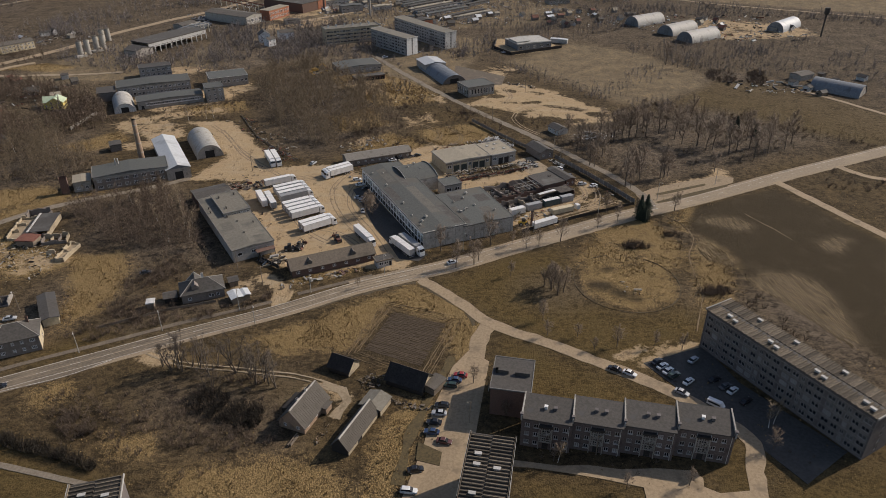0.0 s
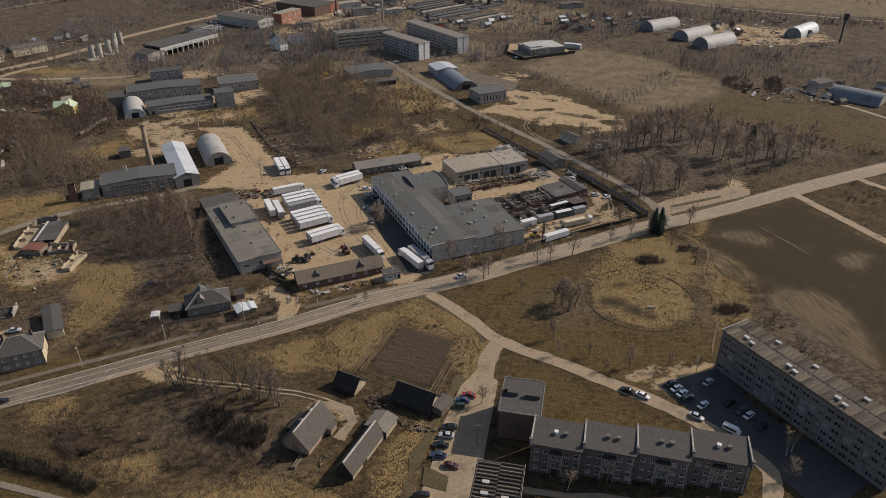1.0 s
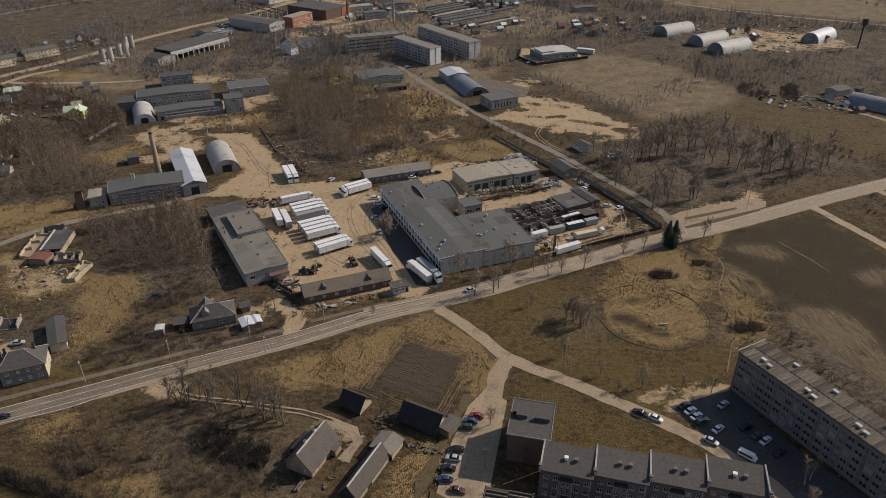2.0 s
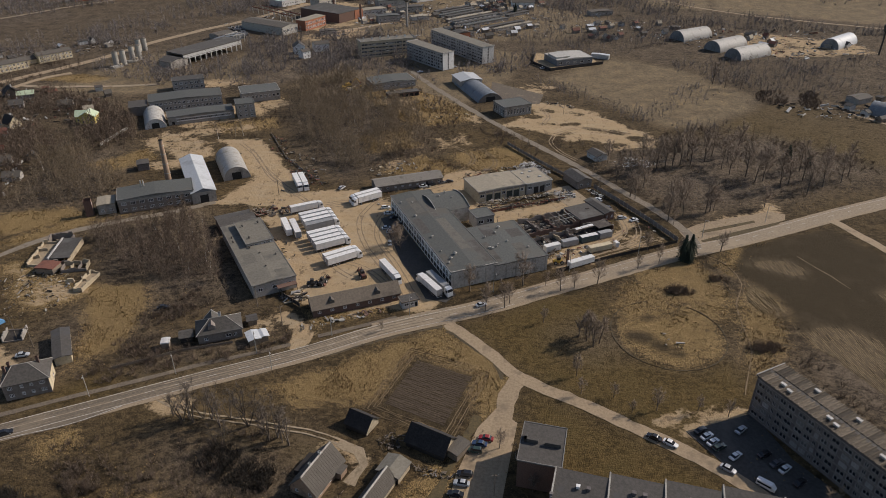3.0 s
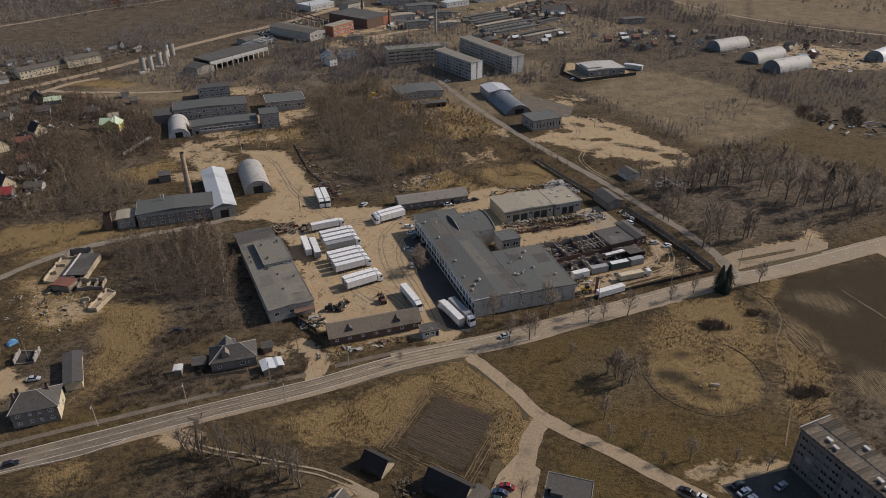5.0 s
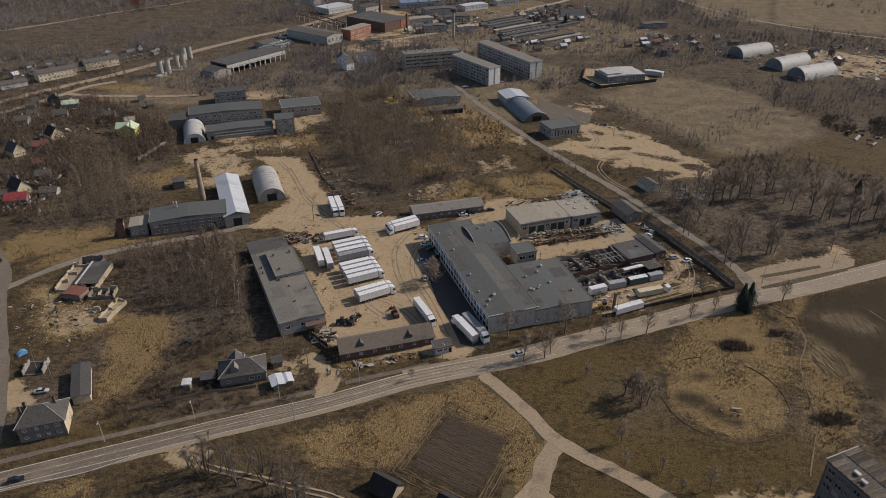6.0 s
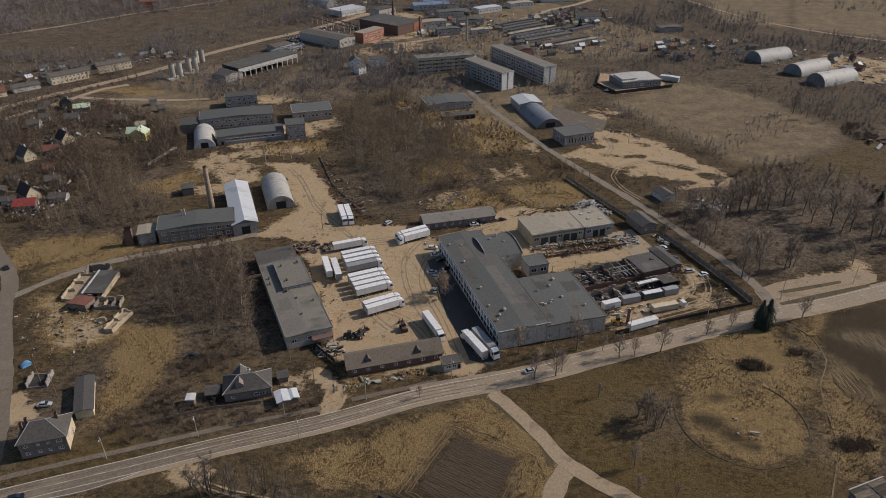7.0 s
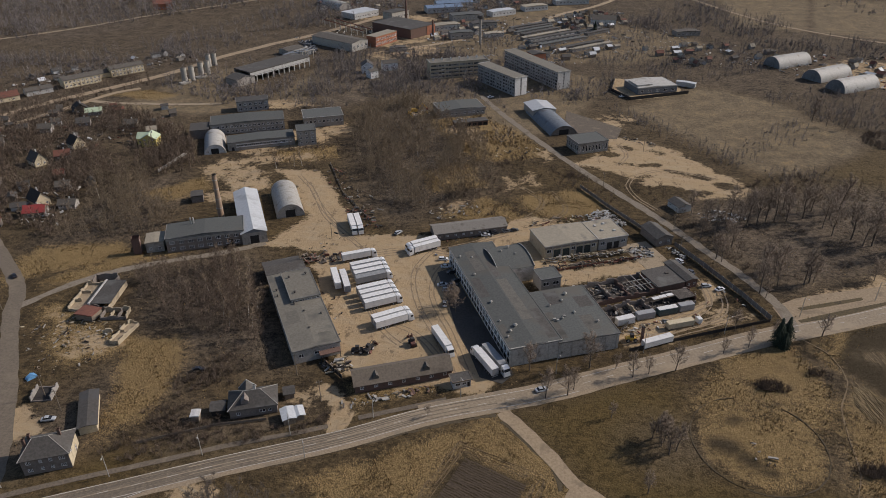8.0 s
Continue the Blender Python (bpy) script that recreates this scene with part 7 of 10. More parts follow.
for i, (ax, ay, bx, by) in enumerate(((-48.4, 757.4, -16.0, 788.4), (-42, 738, -8, 772), (-34, 716, 8.9, 758), (-23.1, 699, 18.1, 737), (4, 684, 40, 718), (18, 748, 40, 772))):
    for k in range(2):  # back to back along each drive
        o = k * 9.5
        garage_row(ax + o * 0.74, ay - o * 0.68, bx + o * 0.74, by - o * 0.68, 9, "long low row of lock-up garages in the far town", (DARK_PLASTER, GREY_BRICK, DARK_PLASTER, WHITE_WALL)[(i + k) % 4], (ROOF_DARK, BLOCK_FELT, ROOF_FELT, BLOCK_FELT, ROOF_PALE)[(i * 2 + k) % 5])
arched_hangar("arched_hangar", -257.0, 850.0, 18.0, 46.0, 50, 7.5, "distant half-round grey storage hangar", HANGAR_METAL, GREY_BRICK, door=False, ribs=False)
shed("white_gabled_hall", 43.0, 793.0, 24, 12, 4, 6.5, 3.0, "distant white hall with dark gable roof", WHITE_WALL, SLATE, "industrial building", windows={"front": row(6, 24, 2.0, 1.6, 2.0)})
BLUE_ROOF = surface("faded_blue_sheet_roof", (0.12, 0.17, 0.25), (0.18, 0.24, 0.33), 1.5, (0.1, 0.13, 0.18), 0.2, rough=0.6, bump=0.1)
for x, y, w, d in ((-129, 840, 40, 16), (-122, 868, 42, 15), (-116, 895, 40, 15)):
    shed("blue_roofed_hall", x, y, w, d, 24, 5.5, 2.0, "distant hall with faded blue sheet roof", WHITE_WALL, BLUE_ROOF, "industrial building", group="blue halls", windows={"front": row(8, w, 2.0, 2.0, 1.6)})
shed("red_house", -447.0, 810.0, 20, 12, 30, 6.5, 3.0, "distant red brick house among trees", ORANGE_BRICK, RUST, "house", windows={"front": row(5, 20, 1.5, 1.5, 1.6)})
for x, y, w, d, a, h, wl, rf, tx in (
    (-92, 716, 22, 10, 24, 6.0, GREY_BRICK, ROOF_FELT, "distant grey two-storey office house"), (-112, 752, 26, 12, 30, 5.0, WHITE_WALL, ROOF_PALE, "distant low white-walled store"), (-62, 727, 18, 8, 26, 3.4, WHITE_WALL, ROOF_PALE, "distant low white store"),
    (-76, 765, 26, 11, 26, 5.2, CONCRETE, ROOF_DARK, "distant flat-roofed concrete hall"), (-98, 800, 34, 14, 26, 6.0, CONCRETE, ROOF_FELT, "distant long works hall"), (-64, 830, 30, 12, 40, 5.0, WHITE_WALL, METAL_ROOF, "distant pale metal-roofed hall"),
    (-172, 792, 24, 14, 56, 8.5, CONCRETE, ROOF_DARK, "distant tall boiler house"), (-140, 660, 14, 8, 24, 3.2, CONCRETE, ROOF_DARK, "distant low concrete shed"), (-222, 628, 26, 8, 61, 3.6, DARK_METAL, DARK_METAL, "distant low dark steel shed"),
    (-30, 862, 28, 12, 30, 5.0, WHITE_WALL, ROOF_PALE, "distant pale flat-roofed hall"), (10, 905, 40, 14, 20, 5.0, WHITE_WALL, METAL_ROOF, "distant long white hall"), (120, 760, 24, 10, 20, 4.0, GREY_BRICK, SLATE, "distant low grey farm building"),
):
    shed("town_building", x, y, w, d, a, h, 0.6, tx, wl, rf, "industrial building", roof_kind="flat", group="town buildings", windows={"front": row(max(3, int(w / 4)), w, h * 0.35, 1.9, h * 0.3)})

# roofless frame beside the open-sided hall: posts and beams
gantry = thing("concrete_frame", -214.0, 622.0, 61.0, "bare frame of pale concrete posts and beams", "structure")
for i in range(3):
    for s in (-1, 1):
        part("post", boxed(-6.3 + i * 6, s * 5 - 0.3, 0, -5.7 + i * 6, s * 5 + 0.3, 6.5), CONCRETE, gantry)
    part("beam", boxed(-6.3 + i * 6, -5.4, 6.5, -5.7 + i * 6, 5.4, 7.1), CONCRETE, gantry)
for s in (-1, 1):
    part("rail_beam", boxed(-6.5, s * 5 - 0.35, 7.1, 6.5, s * 5 + 0.35, 7.6), CONCRETE, gantry)
for k, (ax, ay, bx, by) in enumerate(((-237, 751, -185, 707), (-228, 757, -178, 714))):
    v = Vector((bx - ax, by - ay))
    rack = thing("pipe_rack", ax, ay, math.degrees(math.atan2(v.y, v.x)), "long rusty pipe rack on concrete posts", "pipe rack", "pipe racks")
    for i in range(8):
        part("post", boxed(v.length * i / 7 - 0.3, -0.3, 0, v.length * i / 7 + 0.3, 0.3, 5.6), CONCRETE, rack)
    bm = bmesh.new()
    tube(bm, (0, 0, 6.0), (v.length, 0, 6.0), 0.5, 0.5, 8)
    part("pipe", bm, RUST, rack)

# small hut below the sandy yard, and a rusty yellow crane with timber before the low hall
shed("sandy_yard_hut", 65.0, 373.5, 9.0, 7.0, -61, 3.0, 1.4, "dark-roofed hut below the sandy yard", WHITE_WALL, ROOF_DARK, windows={"front": row(2, 9, 1, 1.2, 1.1)})
YELLOW = surface("faded_machine_yellow", (0.55, 0.33, 0.04), (0.66, 0.42, 0.07), 1.5, (0.3, 0.17, 0.04), 0.5, rough=0.6, bump=0.1)
crane = thing("yellow_excavator", -92.0, 496.0, 20, "faded yellow excavator among timber", "machine")
part("body", boxed(-2.6, -1.5, 1.2, 2.0, 1.5, 3.0, bevel=0.15), YELLOW, crane)
part("cab", boxed(0.8, -1.4, 3.0, 2.4, 0.0, 4.3, bevel=0.1), GLASS, crane)
for s in (-1.2, 1.2):
    part("track", boxed(-2.8, s - 0.4, 0.0, 2.8, s + 0.4, 1.15, bevel=0.2), CHASSIS, crane)
bm = bmesh.new()
tube(bm, (1.8, 0.5, 2.4), (5.2, 0.5, 6.2), 0.35, 0.3, 6)
tube(bm, (5.2, 0.5, 6.2), (8.0, 0.5, 3.0), 0.3, 0.22, 6)
part("boom", bm, YELLOW, crane)
bm = bmesh.new()
prism(bm, [(7.4, 2.0), (8.8, 1.6), (9.0, 2.8), (8.0, 3.2)], -0.3, 1.3)
part("bucket", bm, RUST, crane)

# roofless shed and tarpaulin behind the plastered house; scrap-yard machines
small_ruin = thing("roofless_shed", -156.0, 202.0, 17, "roofless shed with pale end walls", "ruin")
for nm, b4 in (("end_wall", (-3.2, -3.4, -2.9, 3.4)), ("end_wall", (2.9, -3.4, 3.2, 3.4))):
    part(nm, ragged_wall(*b4, 3.0, 1.2, random.Random(3)), GREY_BRICK, small_ruin)
part("rear_wall", ragged_wall(-2.9, 3.1, 2.9, 3.4, 0.8, 1.4, random.Random(6)), DARK_PLASTER, small_ruin)
part("front_wall", ragged_wall(-2.9, -3.4, 2.9, -3.1, 0.5, 1.4, random.Random(8)), DARK_PLASTER, small_ruin)
part("floor", boxed(-2.9, -3.1, -0.1, 2.9, 3.1, 0.15), TAR_WOOD, small_ruin)
TARP = surface("bright_blue_tarpaulin", (0.10, 0.27, 0.48), (0.16, 0.36, 0.58), 1.5, rough=0.5, bump=0.3)
bm = bmesh.new()
prism(bm, [(-1.6, 0), (1.6, 0), (1.4, 0.9), (0.5, 1.4), (-0.5, 1.2), (-1.3, 0.8)], -1.0, 1.0)
for v in bm.verts:
    v.co += Vector((noise.noise(v.co * 1.7), noise.noise(v.co * 2.1 + Vector((5, 0, 0))), 0)) * 0.4
pile = thing("tarpaulin_pile", -165.8, 208.6, 60, "woodpile under a bright blue tarpaulin", "tarpaulin")
part("sheet", bm, TARP, pile)
post = thing("brick_flue", 37.8, 260.8, 25, "free-standing dark brick flue in the scrap yard", "chimney")
part("shaft", boxed(-0.4, -0.4, -0.1, 0.4, 0.4, 6.5), BRICK_WALL, post)
part("cap", boxed(-0.5, -0.5, 6.5, 0.5, 0.5, 6.75), TAR_WOOD, post)


# ---- vegetation ----
def cone_stick(V, F, p, q, r0, r1=0.0):
    """A three-sided tapering stick; pointed if r1 is 0."""
    ax = q - p
    u = ax.orthogonal().normalized()
    v = ax.normalized().cross(u)
    b = len(V)
    for k in range(3):
        a = 2.0944 * k
        V.append(p + r0 * (math.cos(a) * u + math.sin(a) * v))
    if r1 <= 0:
        V.append(q)
        for k in range(3):
            F.append((b + k, b + (k + 1) % 3, b + 3))
        return
    for k in range(3):
        a = 2.0944 * k
        V.append(q + r1 * (math.cos(a) * u + math.sin(a) * v))
    for k in range(3):
        j = (k + 1) % 3
        F.append((b + k, b + j, b + 3 + j))
        F.append((b + k, b + 3 + j, b + 3 + k))


def bent(rng, d, amount):
    return (d + Vector((rng.uniform(-1, 1), rng.uniform(-1, 1), rng.uniform(-1, 1))) * amount).normalized()


def bare_tree(seed, h, spread=0.5, limbs=12, branches=6, twigs=5, trunk_r=0.22, clear=0.28, leaders=1):
    """A leafless tree: trunk, limbs, branches and twigs. Returns the trunk's and the crown's vertices and triangles."""
    rng = random.Random(seed)
    TV, TF, V, F = [], [], [], []
    for _ in range(leaders):
        p, d = Vector((0, 0, -0.3)), bent(rng, Vector((0, 0, 1)), 0.06 if leaders == 1 else 0.3)
        nodes = [p]
        segs = 6
        for i in range(segs):
            q = p + d * (h * 0.93 / segs)
            cone_stick(TV if i < 4 else V, TF if i < 4 else F, p, q, trunk_r * (1 - i / segs) + 0.03, trunk_r * (1 - (i + 1) / segs) + 0.02)
            p, d = q, bent(rng, (d + Vector((0, 0, 0.25))).normalized(), 0.10)
            nodes.append(p)
        for k in range(limbs // leaders):
            s = clear + (0.97 - clear) * ((k + rng.random()) / (limbs // leaders))
            i = min(segs - 1, int(s * segs))
            start = nodes[i].lerp(nodes[i + 1], s * segs - i)
            az = k * 2.4 + rng.uniform(-0.5, 0.5)
            rise = rng.uniform(0.7, 1.5)
            d = Vector((math.cos(az), math.sin(az), rise)).normalized()
            length = h * spread * (1.05 - 0.62 * s) * rng.uniform(0.75, 1.15)
            r = trunk_r * 0.36 * (1.15 - s)
            p = start
            for j in range(3):
                q = p + d * (length / 3)
                cone_stick(V, F, p, q, r * (1 - j / 3.4), r * (1 - (j + 1) / 3.4))
                for b in range(branches // 3 + (1 if j else 0)):
                    bd = bent(rng, (d + Vector((0, 0, 0.35))).normalized(), 0.75)
                    bl = length * rng.uniform(0.22, 0.42)
                    bp = p.lerp(q, rng.random())
                    bq = bp + bd * bl
                    cone_stick(V, F, bp, bq, max(0.045, r * 0.45), 0.028)
                    for t in range(twigs):
                        tp = bp.lerp(bq, rng.uniform(0.25, 1.0))
                        td = bent(rng, (bd + Vector((0, 0, 0.2))).normalized(), 0.8)
                        cone_stick(V, F, tp, tp + td * rng.uniform(0.6, 1.5) * (0.6 + h / 22), 0.032)
                p, d = q, bent(rng, (d + Vector((0, 0, 0.22))).normalized(), 0.22)
    return (TV, TF), (V, F)


def shrub(seed, h, stems=9, side=7, thick=0.03, open_out=0.55):
    """A leafless many-stemmed shrub."""
    rng = random.Random(seed)
    V, F = [], []
    for i in range(stems):
        az = i * 2.4 + rng.uniform(-0.4, 0.4)
        lean = rng.uniform(0.08, open_out)
        p = Vector((math.cos(az), math.sin(az), 0)) * rng.uniform(0.05, 0.35)
        d = Vector((math.cos(az) * lean, math.sin(az) * lean, 1)).normalized()
        length = h * rng.uniform(0.6, 1.0)
        mid = p + d * length * 0.5
        d2 = bent(rng, d, 0.2)
        top = mid + d2 * length * 0.5
        cone_stick(V, F, p - Vector((0, 0, 0.2)), mid, thick * 1.5, thick)
        cone_stick(V, F, mid, top, thick, 0.0)
        for k in range(side):
            s = rng.uniform(0.2, 0.95)
            b = p.lerp(mid, s * 2) if s < 0.5 else mid.lerp(top, s * 2 - 1)
            bd = bent(rng, d, 0.75)
            cone_stick(V, F, b, b + bd * length * rng.uniform(0.14, 0.34), thick * 0.8)
    return V, F


def sliver(V, F, rng, p, q, w):
    """A twig as one long thin triangle, for plants that are only ever seen from far off."""
    side = (q - p).cross(Vector((rng.uniform(-1, 1), rng.uniform(-1, 1), rng.uniform(-1, 1)))).normalized() * (w / 2)
    b = len(V)
    V.extend((p - side, p + side, q))
    F.append((b, b + 1, b + 2))


def thin_tree(seed, h, spread, limbs, branches, twigs, width, trunk_r, clear=0.2, far=False):
    """A light leafless tree for woods: stem, limbs, and sprays of twigs."""
    rng = random.Random(seed)
    V, F = [], []
    lean = bent(rng, Vector((0, 0, 1)), 0.08)
    top = lean * h * 0.95
    cone_stick(V, F, Vector((0, 0, -0.3)), top * 0.5, trunk_r, trunk_r * 0.6)
    cone_stick(V, F, top * 0.5, top, trunk_r * 0.6)
    for k in range(limbs):
        s = clear + (0.95 - clear) * (k + rng.random()) / limbs
        p = top * s
        az = k * 2.4 + rng.uniform(-0.5, 0.5)
        d = Vector((math.cos(az), math.sin(az), rng.uniform(0.6, 1.5))).normalized()
        L = h * spread * (1.1 - 0.7 * s) * rng.uniform(0.7, 1.2)
        if far:
            sliver(V, F, rng, p, p + d * L, width * 1.6)
        else:
            cone_stick(V, F, p, p + d * L, max(width * 0.5, trunk_r * 0.35))
        for j in range(branches):
            bp = p + d * L * rng.uniform(0.25, 0.95)
            bd = bent(rng, (d + Vector((0, 0, 0.3))).normalized(), 0.8)
            bl = L * rng.uniform(0.3, 0.55)
            sliver(V, F, rng, bp, bp + bd * bl, width * 1.2)
            for t in range(twigs):
                tp = bp + bd * bl * rng.uniform(0.2, 1.0)
                sliver(V, F, rng, tp, tp + bent(rng, bd, 0.9) * bl * rng.uniform(0.4, 0.9), width)
    return V, F


def thin_shrub(seed, h, stems, side, width, open_out=0.6):
    rng = random.Random(seed)
    V, F = [], []
    for i in range(stems):
        az = i * 2.4 + rng.uniform(-0.4, 0.4)
        lean = rng.uniform(0.1, open_out)
        p = Vector((math.cos(az) * 0.3, math.sin(az) * 0.3, -0.15))
        d = Vector((math.cos(az) * lean, math.sin(az) * lean, 1)).normalized()
        L = h * rng.uniform(0.6, 1.0)
        sliver(V, F, rng, p, p + d * L, width * 1.5)
        for k in range(side):
            b = p + d * L * rng.uniform(0.15, 0.9)
            sliver(V, F, rng, b, b + bent(rng, d, 0.8) * L * rng.uniform(0.18, 0.4), width)
    return V, F


def tuft(seed, h):
    rng = random.Random(seed)
    V, F = [], []
    for i in range(6):
        az = i * 1.05 + rng.uniform(-0.3, 0.3)
        c, s = math.cos(az), math.sin(az)
        lean = rng.uniform(0.25, 0.8) * h
        w = h * rng.uniform(0.14, 0.24)
        b = len(V)
        V += [Vector((-s * w - c * 0.05, c * w - s * 0.05, -0.1)), Vector((s * w - c * 0.05, -c * w - s * 0.05, -0.1)), Vector((c * lean, s * lean, h * rng.uniform(0.7, 1.0)))]
        F.append((b, b + 1, b + 2))
    return V, F


def arrays(VF):
    return np.array([tuple(v) for v in VF[0]], np.float32), np.array(VF[1], np.int32)


def mesh_from(name, co, tris, material):
    me = bpy.data.meshes.new(name)
    me.vertices.add(len(co))
    me.vertices.foreach_set("co", co.astype(np.float32).ravel())
    me.loops.add(tris.size)
    me.loops.foreach_set("vertex_index", tris.astype(np.int32).ravel())
    me.polygons.add(len(tris))
    me.polygons.foreach_set("loop_start", np.arange(len(tris), dtype=np.int32) * 3)
    me.update(calc_edges=True)
    me.materials.append(material)
    return me


def merged(name, kinds, places, material, label, category):
    """Many plants as one object of stuff. places: (kind, x, y, z, turn, scale, tall)."""
    cos, tris, base = [], [], 0
    for k, x, y, z, a, s, tall in places:
        co, tr = kinds[k]
        c, n = math.cos(a) * s, math.sin(a) * s
        out = np.empty_like(co)
        out[:, 0] = co[:, 0] * c - co[:, 1] * n + x
        out[:, 1] = co[:, 0] * n + co[:, 1] * c + y
        out[:, 2] = co[:, 2] * s * tall + z
        cos.append(out), tris.append(tr + base)
        base += len(co)
    if not cos:
        return None
    return tagged(new(name, mesh_from(name, np.concatenate(cos), np.concatenate(tris), material)), label, category, kind="stuff")


CLEAR = [strip(MAIN_ROAD, 5.6), strip(JUNCTION_LANE, 3.2), strip(PARK_LANE, 3.6), strip(FENCE_LANE, 3.4), strip(WEST_LANE, 3.8), strip(EAST_LANE, 2.8), strip(FAR_ROAD, 4.6), strip(TRACK, 2.6), strip(FARM_TRACK, 1.4), strip(FAR_LANE, 2.8), strip(FAR_LANE_2, 2.6), strip(TOWN_LANE, 3.2)]


def free_mask(px, py, margin=0.8, sand=True):
    ok = np.ones(px.shape, bool)
    for pts in CLEAR + (SAND if sand else []) + [SOIL_ON[0]]:
        ok &= ~inside_and_gap(px, py, pts)[0]
    for x, y, a, hw, hd in FOOTPRINTS:
        dx, dy = px - x, py - y
        u, v = dx * math.cos(a) + dy * math.sin(a), -dx * math.sin(a) + dy * math.cos(a)
        ok &= ~((abs(u) < hw + margin) & (abs(v) < hd + margin))
    return ok


def scatter(pts, per_100, rng, clump=0.0, scale=0.03, margin=0.8, sand=True):
    """Places in a polygon, so many to 100 square metres, in clumps, clear of roads, yards and walls."""
    x0, x1 = min(p[0] for p in pts), max(p[0] for p in pts)
    y0, y1 = min(p[1] for p in pts), max(p[1] for p in pts)
    n = int((x1 - x0) * (y1 - y0) / 100 * per_100)
    px, py = rng.uniform(x0, x1, n), rng.uniform(y0, y1, n)
    keep = inside_and_gap(px, py, pts)[0] & free_mask(px, py, margin, sand)
    px, py = px[keep], py[keep]
    if clump:
        v = np.array([noise.noise((x * scale, y * scale, 9.0)) for x, y in zip(px, py)])
        keep = rng.uniform(0, 1, len(px)) < np.clip(0.5 + v * clump, 0.02, 1)
        px, py = px[keep], py[keep]
    return list(zip(px.tolist(), py.tolist()))


nrng = np.random.default_rng(7)
SAPLINGS = [arrays(thin_tree(40 + i, 9.4, 0.23, 11, 6, 4, 0.085, 0.08, 0.08)) for i in range(5)]
SHRUBS = [arrays(thin_shrub(60 + i, 3.0, 12, 8, 0.08, 0.75)) for i in range(5)]
FAR_TREES = [arrays(thin_tree(80 + i, 11.5, 0.33, 9, 3, 1, 0.30, 0.16, 0.08, True)) for i in range(5)]
FAR_SHRUBS = [arrays(thin_shrub(90 + i, 4.2, 8, 4, 0.26, 0.9)) for i in range(4)]


def plants(spots, kinds, rng, lo, hi, tall=(0.85, 1.2)):
    return [(int(rng.integers(len(kinds))), x, y, -0.1, float(rng.uniform(0, 6.28)), float(rng.uniform(lo, hi)), float(rng.uniform(*tall))) for x, y in spots]


DARK_GROWTH = ("hedge", "orchard_scrub")
